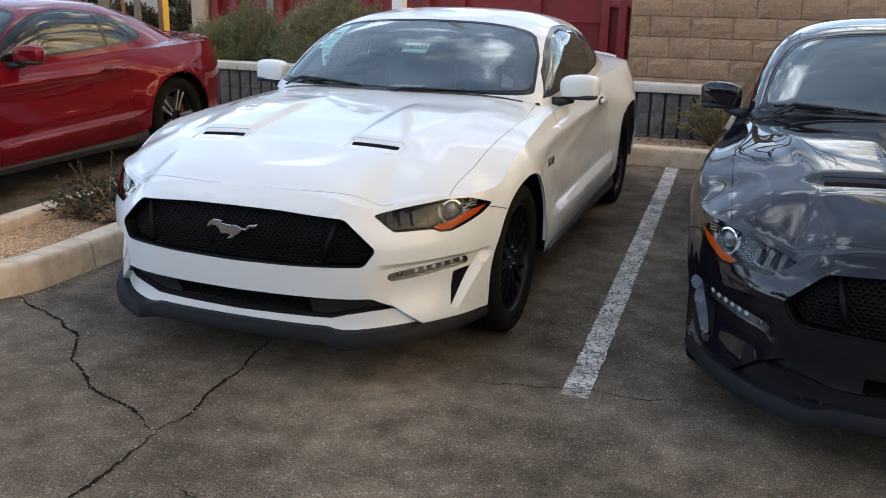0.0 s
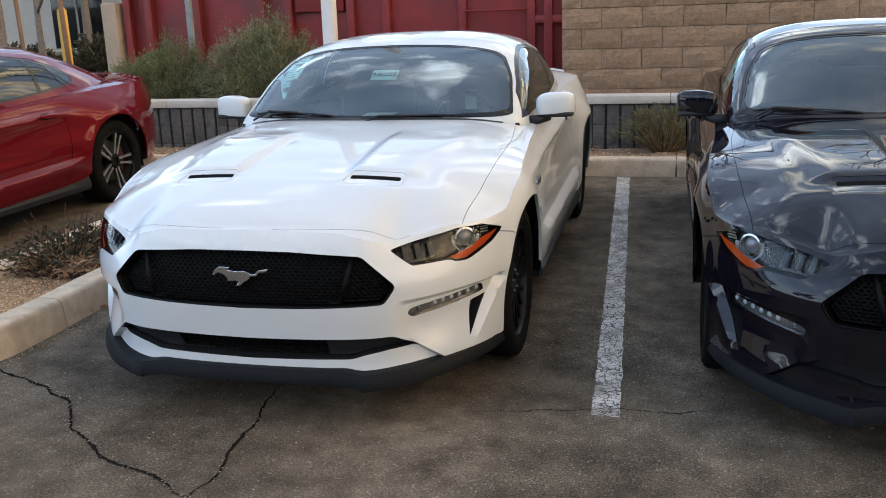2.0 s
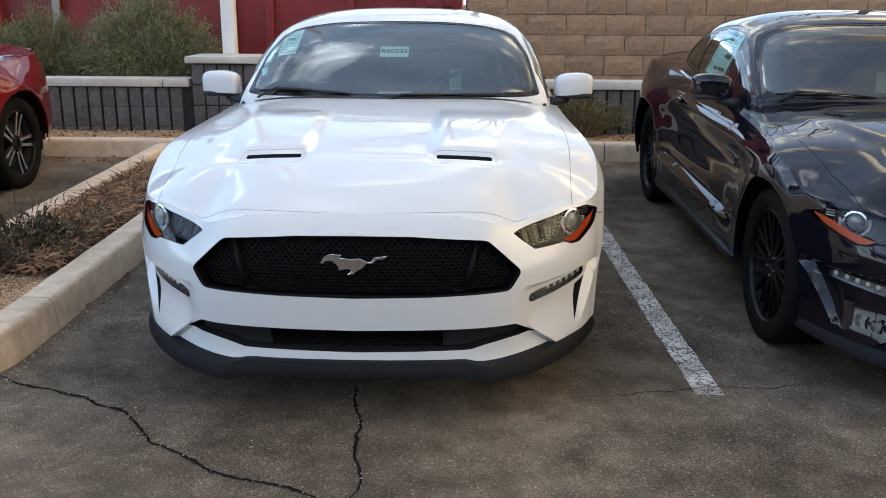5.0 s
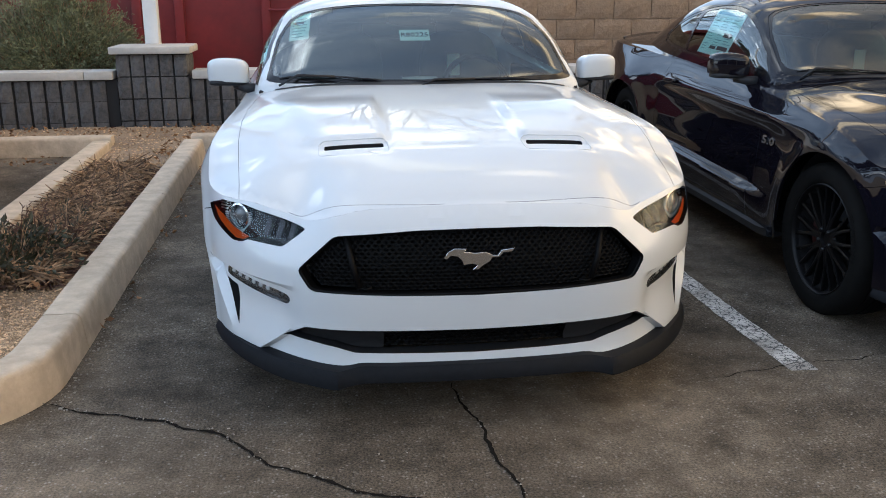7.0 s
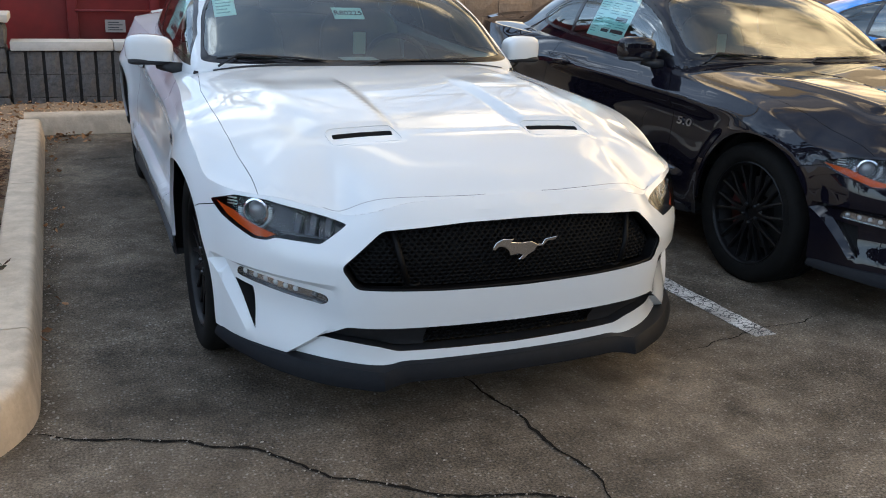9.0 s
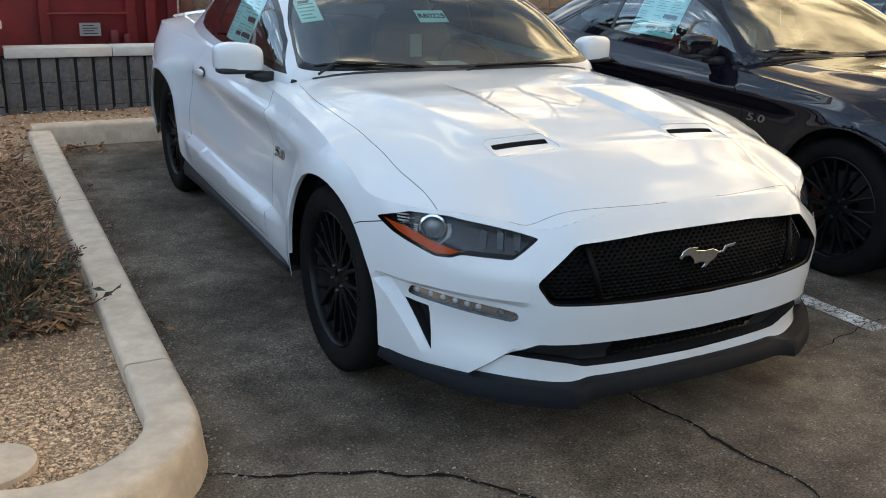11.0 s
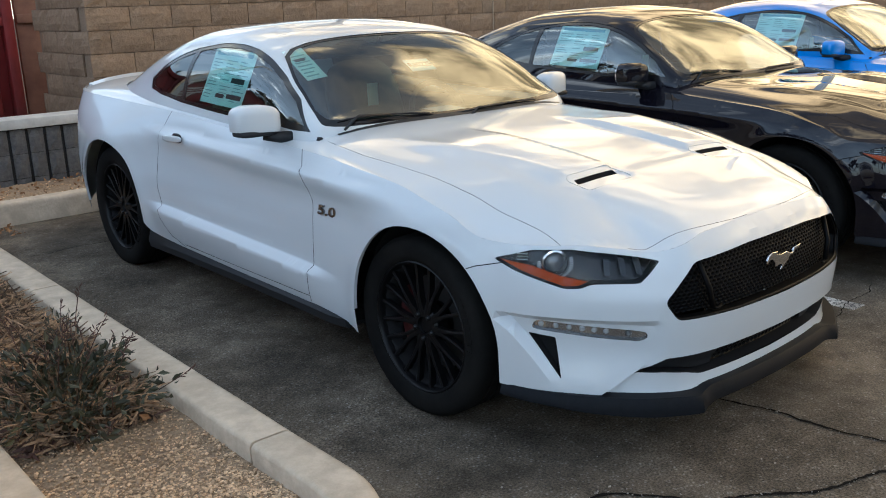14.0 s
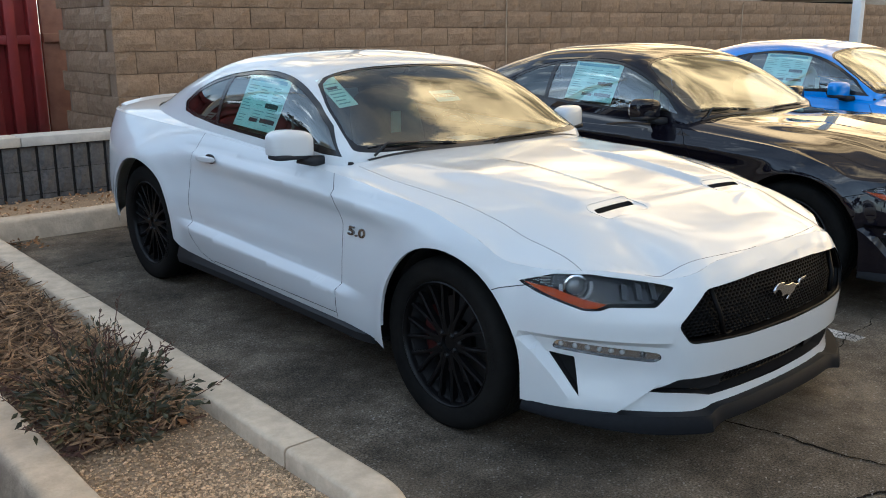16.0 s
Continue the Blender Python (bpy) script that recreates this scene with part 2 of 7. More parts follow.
def link(name, bm, mat, parent=None, label="", smooth=40):
    """Links a bmesh as one mesh object, smooth but for edges sharper than that many degrees."""
    limit = radians(smooth)
    for f in bm.faces:
        f.smooth = smooth > 0
    if smooth > 0:
        for e in bm.edges:
            if len(e.link_faces) == 2 and e.calc_face_angle(0) > limit:
                e.smooth = False
    me = bpy.data.meshes.new(name)
    bm.to_mesh(me)
    bm.free()
    for m in (mat if isinstance(mat, (list, tuple)) else [mat]):
        me.materials.append(m)
    ob = new(name, me)
    if parent is not None:
        ob.parent = parent
    if label:
        tagged(ob, label)
    return ob


def part(name, bm, material, parent, label="", smooth=40):
    return link(name, bm, material, parent, label, smooth)


def empty(name, m=None):
    ob = new(name)
    ob.empty_display_size = 0.2
    if m is not None:
        ob.matrix_world = m
    return ob


def add_box(bm, c, size, bevel=0.0, m=None, segments=2):
    made = bmesh.ops.create_cube(bm, size=1.0, matrix=Matrix.Translation(c) @ Matrix.Diagonal((*size, 1)))
    vs = made["verts"]
    if bevel:
        es = list({e for v in vs for e in v.link_edges})
        r = bmesh.ops.bevel(bm, geom=es, offset=bevel, segments=segments, affect="EDGES", profile=0.5)
        vs = list({v for f in r["faces"] for v in f.verts} | {v for v in vs if v.is_valid})
    if m is not None:
        bmesh.ops.transform(bm, matrix=m, verts=vs)
    return vs


def box(c, size, bevel=0.0, m=None, segments=2):
    bm = bmesh.new()
    add_box(bm, c, size, bevel, m, segments)
    return bm


def add_lathe(bm, profile, axis="x", steps=48, m=None, closed=False):
    """Turns (radius, along) round an axis."""
    rings = []
    for k in range(steps):
        a = 2 * math.pi * k / steps
        ca, sa = math.cos(a), math.sin(a)
        ring = []
        for r, h in profile:
            p = {"x": (h, r * ca, r * sa), "y": (r * ca, h, r * sa), "z": (r * ca, r * sa, h)}[axis]
            ring.append(bm.verts.new(m @ Vector(p) if m is not None else p))
        rings.append(ring)
    n = len(profile)
    for k in range(steps):
        a, b = rings[k], rings[(k + 1) % steps]
        for i in range(n if closed else n - 1):
            j = (i + 1) % n
            bm.faces.new((a[i], b[i], b[j], a[j]))
    return rings


def lathe(profile, axis="x", steps=48, m=None, closed=False):
    bm = bmesh.new()
    add_lathe(bm, profile, axis, steps, m, closed)
    bmesh.ops.remove_doubles(bm, verts=bm.verts, dist=1e-5)
    bmesh.ops.recalc_face_normals(bm, faces=bm.faces)
    return bm


def add_tube(bm, pts, radius, sides=8, cap=True):
    """A round bar along points; radius is one number or one for each point."""
    pts = [Vector(p) for p in pts]
    radii = radius if isinstance(radius, (list, tuple)) else [radius] * len(pts)
    side = None
    rings = []
    for i, p in enumerate(pts):
        d = (pts[min(i + 1, len(pts) - 1)] - pts[max(i - 1, 0)]).normalized()
        if side is None:
            side = d.orthogonal().normalized()
        side = (side - d * side.dot(d)).normalized()
        other = d.cross(side)
        rings.append([bm.verts.new(p + radii[i] * (math.cos(2 * math.pi * k / sides) * side + math.sin(2 * math.pi * k / sides) * other)) for k in range(sides)])
    for a, b in zip(rings, rings[1:]):
        for k in range(sides):
            bm.faces.new((a[k], a[(k + 1) % sides], b[(k + 1) % sides], b[k]))
    if cap:
        bm.faces.new(rings[0][::-1])
        bm.faces.new(rings[-1])


def add_loft(bm, sections, closed=True, caps=True):
    """Joins equal-length sections of points; closed: each section is a ring."""
    rows = [[bm.verts.new(p) for p in s] for s in sections]
    n = len(rows[0])
    for a, b in zip(rows, rows[1:]):
        for k in range(n if closed else n - 1):
            bm.faces.new((a[k], a[(k + 1) % n], b[(k + 1) % n], b[k]))
    if caps and closed:
        bm.faces.new(rows[0][::-1])
        bm.faces.new(rows[-1])
    return rows


def add_prism(bm, outline, m, depth):
    """A flat outline in the plane of m, given a depth along its third axis."""
    low = [bm.verts.new(m @ Vector((x, y, 0))) for x, y in outline]
    high = [bm.verts.new(m @ Vector((x, y, depth))) for x, y in outline]
    n = len(outline)
    faces = [bm.faces.new(low[::-1]), bm.faces.new(high)]
    for i in range(n):
        faces.append(bm.faces.new((low[i], low[(i + 1) % n], high[(i + 1) % n], high[i])))
    return faces


def curve(points):
    """A smooth function through (t, value) pairs that does not overshoot."""
    x, y = (np.array(v, float) for v in zip(*points))
    h, d = np.diff(x), np.diff(y) / np.diff(x)
    m = np.zeros(len(x))
    for i in range(1, len(x) - 1):
        if d[i - 1] * d[i] > 0:
            w1, w2 = 2 * h[i] + h[i - 1], h[i] + 2 * h[i - 1]
            m[i] = (w1 + w2) / (w1 / d[i - 1] + w2 / d[i])
    m[0], m[-1] = d[0], d[-1]

    def at(t):
        t = np.clip(np.asarray(t, float), x[0], x[-1])
        i = np.clip(np.searchsorted(x, t) - 1, 0, len(h) - 1)
        q = (t - x[i]) / h[i]
        return (1 + 2 * q) * (1 - q) ** 2 * y[i] + q * (1 - q) ** 2 * h[i] * m[i] + q * q * (3 - 2 * q) * y[i + 1] + q * q * (q - 1) * h[i] * m[i + 1]
    return at


def step(a, b, t):
    q = np.clip((np.asarray(t, float) - a) / (b - a), 0, 1)
    return q * q * (3 - 2 * q)


def rounded(loop, radius, n=4):
    """A closed outline with its corners rounded."""
    out = []
    for i, p in enumerate(loop):
        p = np.array(p[:2], float)
        a, b = np.array(loop[i - 1][:2], float), np.array(loop[(i + 1) % len(loop)][:2], float)
        r = min(radius, 0.45 * np.linalg.norm(a - p), 0.45 * np.linalg.norm(b - p))
        p0, p1 = p + (a - p) / np.linalg.norm(a - p) * r, p + (b - p) / np.linalg.norm(b - p) * r
        for k in range(n + 1):
            q = k / n
            out.append(tuple((1 - q) ** 2 * p0 + 2 * q * (1 - q) * p + q * q * p1))
    return out


def dense(loop, gap, closed=True):
    """The outline with points no further apart than gap."""
    out = []
    pts = list(loop) + ([loop[0]] if closed else [])
    for a, b in zip(pts, pts[1:]):
        n = max(1, int(math.ceil(math.dist(a, b) / gap)))
        out += [(a[0] + (b[0] - a[0]) * k / n, a[1] + (b[1] - a[1]) * k / n) for k in range(n)]
    return out if closed else out + [pts[-1]]


def ribbon(line, width):
    """A closed outline round an open line, for a panel gap."""
    pts = [np.array(p, float) for p in line]
    left, right = [], []
    for i, p in enumerate(pts):
        d = pts[min(i + 1, len(pts) - 1)] - pts[max(i - 1, 0)]
        n = np.array((-d[1], d[0])) / (np.linalg.norm(d) + 1e-9) * width / 2
        left.append(tuple(p + n))
        right.append(tuple(p - n))
    return left + right[::-1]


def inside(x, y, loop):
    xs, ys = np.array([p[0] for p in loop]), np.array([p[1] for p in loop])
    x2, y2 = np.roll(xs, -1), np.roll(ys, -1)
    hit = np.zeros(len(x), bool)
    for a, b, c, d in zip(xs, ys, x2, y2):
        if b == d:
            continue
        cross = ((b > y) != (d > y)) & (x < (c - a) * (y - b) / (d - b) + a)
        hit ^= cross
    return hit


def sheet(outer, regions, gap, lines=()):
    """Cuts a flat outline into triangles whose edges follow every region's outline. Returns points, and triangles by region name;
    regions: (name, outline), the first that holds a triangle takes it; what none holds goes to ''. lines: creases that edges follow too."""
    verts, edges = [], []

    def add_loop(loop):
        first = len(verts)
        verts.extend(Vector(p) for p in loop)
        n = len(loop)
        edges.extend((first + i, first + (i + 1) % n) for i in range(n))
    outer = dense(outer, gap)
    add_loop(outer)
    for _, loop in regions:
        add_loop(dense(loop, gap))
    for one in lines:
        one = dense(one, gap, False)
        first = len(verts)
        verts.extend(Vector(p) for p in one)
        edges.extend((first + i, first + i + 1) for i in range(len(one) - 1))
    line = np.array([(v.x, v.y) for v in verts])
    lo, hi = line[:len(outer)].min(0), line[:len(outer)].max(0)
    gx, gy = np.meshgrid(np.arange(lo[0], hi[0], gap), np.arange(lo[1], hi[1], gap * 0.87))
    gx = gx + (np.arange(gx.shape[0]) % 2)[:, None] * gap / 2
    gx, gy = gx.ravel(), gy.ravel()
    keep = inside(gx, gy, outer)
    gx, gy = gx[keep], gy[keep]
    if len(gx):
        near = np.full(len(gx), 9.0)
        for k in range(0, len(line), 200):
            d = np.hypot(gx[:, None] - line[None, k:k + 200, 0], gy[:, None] - line[None, k:k + 200, 1]).min(1)
            near = np.minimum(near, d)
        for x, y in zip(gx[near > 0.55 * gap], gy[near > 0.55 * gap]):
            verts.append(Vector((x, y)))
    vs, _, faces, *_ = delaunay_2d_cdt(verts, edges, [], 0, 1e-6)
    tri = np.array([f for f in faces if len(f) == 3])
    pts = np.array([(v.x, v.y) for v in vs])
    mid = pts[tri].mean(1)
    left = inside(mid[:, 0], mid[:, 1], outer)
    groups = {}
    for name, loop in regions:
        here = left & inside(mid[:, 0], mid[:, 1], loop)
        groups.setdefault(name, []).append(tri[here])
        left &= ~here
    groups.setdefault("", []).append(tri[left])
    return pts, {k: np.concatenate(v) for k, v in groups.items()}


def lifted(pts, tris, place, mirror=True, e=0.010):
    """A bmesh of those triangles, each flat point carried into space by place(a, b) -> x, y, z arrays; mirrored in x = 0."""
    bm = bmesh.new()
    used, flat = np.unique(tris, return_inverse=True)
    x, y, z = place(pts[used, 0], pts[used, 1])
    flat = flat.reshape(-1, 3)
    across = np.array(place(pts[used, 0] + e, pts[used, 1])) - np.array(place(pts[used, 0] - e, pts[used, 1]))
    upward = np.array(place(pts[used, 0], pts[used, 1] + e)) - np.array(place(pts[used, 0], pts[used, 1] - e))
    flow = np.cross(across.T, upward.T)
    layer = bm.verts.layers.float_vector.new("flow")
    for sign in ((1, -1) if mirror else (1,)):
        vs = [bm.verts.new((sign * a, b, c)) for a, b, c in zip(x, y, z)]
        for v, n in zip(vs, flow):
            v[layer] = (sign * n[0], n[1], n[2])
        for t in flat:
            try:
                bm.faces.new([vs[i] for i in (t if sign > 0 else t[::-1])])
            except ValueError:
                pass
    bmesh.ops.remove_doubles(bm, verts=bm.verts, dist=2e-4)
    bmesh.ops.recalc_face_normals(bm, faces=bm.faces)
    return bm


def one_side(pts, tris, place, sign):
    bm = lifted(pts, tris, place, mirror=False)
    if sign < 0:
        bmesh.ops.scale(bm, vec=(-1, 1, 1), verts=bm.verts)
        bmesh.ops.reverse_faces(bm, faces=bm.faces)
    return bm


def add_flange(bm, loop, place, depth_place, mirror=True, closed=True):
    """A turned-in edge along a cut: from the loop on one surface to the same loop on a deeper one."""
    loop = dense(loop, 0.02, closed)
    a, b = np.array(loop).T
    p, q = np.array(place(a, b)), np.array(depth_place(a, b))
    for sign in ((1, -1) if mirror else (1,)):
        top = [bm.verts.new((sign * p[0, i], p[1, i], p[2, i])) for i in range(len(loop))]
        low = [bm.verts.new((sign * q[0, i], q[1, i], q[2, i])) for i in range(len(loop))]
        n = len(loop)
        for i in range(n if closed else n - 1):
            j = (i + 1) % n
            bm.faces.new((top[i], top[j], low[j], low[i]) if sign > 0 else (top[j], top[i], low[i], low[j]))

# ---- materials of the place ----


def speckle(m):
    """Pale stones showing in worn asphalt, and darker oily patches."""
    n, l = m.node_tree.nodes, m.node_tree.links
    b = n["Principled BSDF"]
    old = b.inputs["Base Color"].links[0].from_socket
    geo = n.new("ShaderNodeNewGeometry")
    stones = n.new("ShaderNodeTexVoronoi")
    stones.inputs["Scale"].default_value = 95
    l.new(geo.outputs["Position"], stones.inputs["Vector"])
    pick = n.new("ShaderNodeSeparateColor")
    l.new(stones.outputs["Color"], pick.inputs[0])
    few = n.new("ShaderNodeMapRange")
    few.inputs["From Min"].default_value, few.inputs["From Max"].default_value = 0.76, 1.0
    l.new(pick.outputs[0], few.inputs["Value"])
    near = n.new("ShaderNodeMapRange")
    near.inputs["From Min"].default_value, near.inputs["From Max"].default_value = 0.55, 0.25
    l.new(stones.outputs["Distance"], near.inputs["Value"])
    both_ = n.new("ShaderNodeMath"); both_.operation = "MULTIPLY"
    l.new(few.outputs[0], both_.inputs[0]); l.new(near.outputs[0], both_.inputs[1])
    mix = n.new("ShaderNodeMix"); mix.data_type = "RGBA"
    mix.inputs["B"].default_value = (0.31, 0.28, 0.24, 1)
    l.new(both_.outputs[0], mix.inputs["Factor"]); l.new(old, mix.inputs["A"])
    oil = n.new("ShaderNodeTexNoise")
    oil.inputs["Scale"].default_value, oil.inputs["Detail"].default_value, oil.inputs["Roughness"].default_value = 1.25, 7, 0.62
    l.new(geo.outputs["Position"], oil.inputs["Vector"])
    patch = n.new("ShaderNodeMapRange")
    patch.inputs["From Min"].default_value, patch.inputs["From Max"].default_value, patch.inputs["To Min"].default_value, patch.inputs["To Max"].default_value = 0.35, 0.62, 0.46, 1.06
    l.new(oil.outputs["Fac"], patch.inputs["Value"])
    hsv = n.new("ShaderNodeHueSaturation")
    blot = n.new("ShaderNodeTexNoise")
    blot.inputs["Scale"].default_value, blot.inputs["Detail"].default_value, blot.inputs["Roughness"].default_value = 6.5, 8, 0.7
    l.new(geo.outputs["Position"], blot.inputs["Vector"])
    mid = n.new("ShaderNodeMapRange")
    mid.inputs["From Min"].default_value, mid.inputs["From Max"].default_value, mid.inputs["To Min"].default_value, mid.inputs["To Max"].default_value = 0.34, 0.66, 0.62, 1.36
    l.new(blot.outputs["Fac"], mid.inputs["Value"])
    twice = n.new("ShaderNodeMath"); twice.operation = "MULTIPLY"
    l.new(patch.outputs[0], twice.inputs[0]); l.new(mid.outputs[0], twice.inputs[1])
    l.new(twice.outputs[0], hsv.inputs["Value"]); l.new(mix.outputs["Result"], hsv.inputs["Color"])
    l.new(hsv.outputs[0], b.inputs["Base Color"])


ASPHALT = varied("asphalt", (0.049, 0.041, 0.0305), (0.230, 0.189, 0.139), 120, (0.75, 0.97), 0.9, 0.007, 4, stain=(0.220, 0.180, 0.131), stain_scale=0.8, stain_amount=0.55)
for node in ASPHALT.node_tree.nodes:
    if node.type == "VALTORGB":
        node.color_ramp.elements[0].position, node.color_ramp.elements[1].position = 0.38, 0.63
speckle(ASPHALT)
ASPHALT.node_tree.nodes["Principled BSDF"].inputs["Specular IOR Level"].default_value = 0.12
CRACK = principled("crack_dirt", (0.016, 0.0145, 0.013), 0.95, Specular_IOR_Level=0.0)
GRIT = varied("crack_grit", (0.20, 0.18, 0.15), (0.36, 0.32, 0.27), 40, island=0.3)
KERB = varied("kerb_concrete", (0.50, 0.408, 0.295), (0.66, 0.548, 0.405), 14, (0.8, 0.95), 0.7, 0.006, 14, stain=(0.35, 0.28, 0.198), stain_scale=10, stain_amount=0.5, objects=0.06)
BLOCK = varied("tan_block", (0.195, 0.124, 0.073), (0.325, 0.220, 0.136), 22, (0.85, 0.98), 0.9, 0.012, 10, stain=(0.275, 0.19, 0.12), stain_scale=2.5, stain_amount=0.5, objects=0.10, island=0.08)
MORTAR = varied("mortar", (0.19, 0.132, 0.086), (0.27, 0.19, 0.125), 30)
DARK_BLOCK = varied("dark_fluted_block", (0.055, 0.055, 0.058), (0.115, 0.112, 0.110), 26, (0.85, 0.98), 0.9, 0.010, 10, stain=(0.15, 0.14, 0.13), stain_scale=4.0, stain_amount=0.4, objects=0.12, island=0.10)
# shade in the flutes, put into the near-black colour of the core
GROOVE_SHADE = principled("groove_shadow", (0.022, 0.021, 0.021), 0.95)
CAPSTONE = varied("cap_concrete", (0.42, 0.40, 0.36), (0.58, 0.55, 0.50), 10, (0.75, 0.9), 0.25, 0.003, 10, stain=(0.32, 0.30, 0.26), stain_scale=2.5, stain_amount=0.45)
RED_STEEL = varied("red_container_steel", (0.16, 0.012, 0.012), (0.24, 0.020, 0.018), 3, (0.45, 0.65), 0.12, 0.004, 20, stain=(0.085, 0.022, 0.018), stain_scale=1.1, stain_amount=0.7)
RUST = varied("rusty_brown", (0.20, 0.09, 0.055), (0.30, 0.15, 0.09), 6, (0.5, 0.7), 0.2, 0.004, stain=(0.12, 0.04, 0.03), stain_scale=2)
WHITE_STEEL = varied("white_pole_paint", (0.68, 0.68, 0.68), (0.76, 0.76, 0.75), 9, (0.4, 0.6), 0.05, 0.002)
GREY_STEEL = varied("galvanised", (0.20, 0.21, 0.20), (0.30, 0.31, 0.30), 12, (0.5, 0.7), 0.05, 0.002)
YELLOW = varied("yellow_paint", (0.62, 0.38, 0.04), (0.70, 0.45, 0.06), 8, (0.5, 0.65), 0.05, 0.002)
SOIL = varied("soil", (0.25, 0.175, 0.105), (0.46, 0.335, 0.21), 45, (0.9, 1.0), 1.0, 0.02, 6, stain=(0.16, 0.115, 0.08), stain_scale=2.2, stain_amount=0.5)
PEBBLE = varied("tan_gravel", (0.36, 0.235, 0.13), (0.68, 0.49, 0.30), 30, (0.8, 0.95), 0.3, 0.003, island=0.5)
TWIG = varied("dry_twig", (0.026, 0.014, 0.007), (0.43, 0.275, 0.15), 20, (0.8, 0.95), 0.2, 0.002, island=0.8)
BUD = varied("dark_bud", (0.055, 0.026, 0.018), (0.12, 0.06, 0.04), 20, (0.7, 0.9), 0.2, 0.002)
DRY_LEAF = varied("dry_leaf", (0.16, 0.075, 0.03), (0.30, 0.16, 0.065), 20, (0.7, 0.9), 0.2, 0.002, island=0.5)
STUCCO = varied("white_stucco", (0.50, 0.485, 0.45), (0.57, 0.555, 0.515), 4, (0.85, 0.95), 0.3, 0.01)
BARK = varied("grey_bark", (0.14, 0.12, 0.10), (0.26, 0.23, 0.20), 16, (0.85, 0.95), 0.8, 0.01)
DARK_PANE = principled("dark_window_glass", (0.012, 0.014, 0.015), 0.08)
STAKE = varied("wood_stake", (0.16, 0.09, 0.05), (0.24, 0.14, 0.08), 12)
TAN_PLASTER = varied("tan_plaster", (0.34, 0.26, 0.18), (0.42, 0.33, 0.24), 6, (0.85, 0.95), 0.3, 0.01)


def leaf_stuff(name, dark, light, dry):
    """Leaves: green tones by leaf, a few of them dry, and some light through the blade."""
    m = varied(name, dark, light, 12, (0.5, 0.7), 0.1, 0.001, island=0.45, stain=dry, stain_scale=2.5, stain_amount=0.35)
    b = m.node_tree.nodes["Principled BSDF"]
    b.inputs["Subsurface Weight"].default_value = 0.0
    return m


SAGE = leaf_stuff("sage_leaf", (0.11, 0.12, 0.055), (0.22, 0.23, 0.115), (0.17, 0.15, 0.08))
OLIVE = leaf_stuff("olive_leaf", (0.085, 0.10, 0.040), (0.18, 0.20, 0.085), (0.16, 0.14, 0.07))
DARK_LEAF = leaf_stuff("dark_leaf", (0.022, 0.024, 0.010), (0.052, 0.052, 0.022), (0.09, 0.060, 0.030))
WEED = leaf_stuff("weed_leaf", (0.085, 0.085, 0.028), (0.17, 0.16, 0.060), (0.22, 0.17, 0.08))
YELLOW_LEAF = leaf_stuff("yellow_leaf", (0.45, 0.25, 0.03), (0.6, 0.38, 0.06), (0.3, 0.2, 0.05))

# worn paint: white that has flaked off down to the asphalt
PAINT_LINE = bpy.data.materials.new("worn_line_paint")
PAINT_LINE.use_nodes = True
pn, pl = PAINT_LINE.node_tree.nodes, PAINT_LINE.node_tree.links
pb = pn["Principled BSDF"]
pgeo = pn.new("ShaderNodeNewGeometry")
flakes = pn.new("ShaderNodeTexNoise")
flakes.inputs["Scale"].default_value, flakes.inputs["Detail"].default_value, flakes.inputs["Roughness"].default_value = 22, 9, 0.72
cells = pn.new("ShaderNodeTexVoronoi")
cells.feature, cells.inputs["Scale"].default_value = "DISTANCE_TO_EDGE", 38
warp = pn.new("ShaderNodeMix"); warp.data_type = "VECTOR"; warp.inputs["Factor"].default_value = 0.055
pl.new(pgeo.outputs["Position"], flakes.inputs["Vector"])
pl.new(pgeo.outputs["Position"], warp.inputs["A"])
pl.new(flakes.outputs["Color"], warp.inputs["B"])
pl.new(warp.outputs["Result"], cells.inputs["Vector"])
wear = pn.new("ShaderNodeMath"); wear.operation = "MULTIPLY_ADD"; wear.inputs[1].default_value = -1.6; wear.inputs[2].default_value = 1.02
pl.new(flakes.outputs["Fac"], wear.inputs[0])
crisp = pn.new("ShaderNodeMath"); crisp.operation = "GREATER_THAN"
pl.new(cells.outputs["Distance"], crisp.inputs[0])
scaled = pn.new("ShaderNodeMath"); scaled.operation = "MULTIPLY"; scaled.inputs[1].default_value = 0.28
pl.new(wear.outputs[0], scaled.inputs[0])
pl.new(scaled.outputs[0], crisp.inputs[1])
pmix = pn.new("ShaderNodeMix"); pmix.data_type = "RGBA"
pmix.inputs["A"].default_value, pmix.inputs["B"].default_value = (0.075, 0.072, 0.068, 1), (0.62, 0.60, 0.56, 1)
pl.new(crisp.outputs[0], pmix.inputs["Factor"])
grime = pn.new("ShaderNodeTexNoise")   # tyre dirt over what paint is left
grime.inputs["Scale"].default_value, grime.inputs["Detail"].default_value = 7, 7
pl.new(pgeo.outputs["Position"], grime.inputs["Vector"])
dirty = pn.new("ShaderNodeMapRange")
dirty.inputs["From Min"].default_value, dirty.inputs["From Max"].default_value = 0.42, 0.68
pl.new(grime.outputs["Fac"], dirty.inputs["Value"])
worn = pn.new("ShaderNodeMix"); worn.data_type = "RGBA"
worn.inputs["A"].default_value, worn.inputs["B"].default_value = (0.62, 0.60, 0.56, 1), (0.30, 0.275, 0.24, 1)
pl.new(dirty.outputs["Result"], worn.inputs["Factor"])
pl.new(worn.outputs["Result"], pmix.inputs["B"])
pl.new(pmix.outputs["Result"], pb.inputs["Base Color"])
pb.inputs["Roughness"].default_value = 0.85
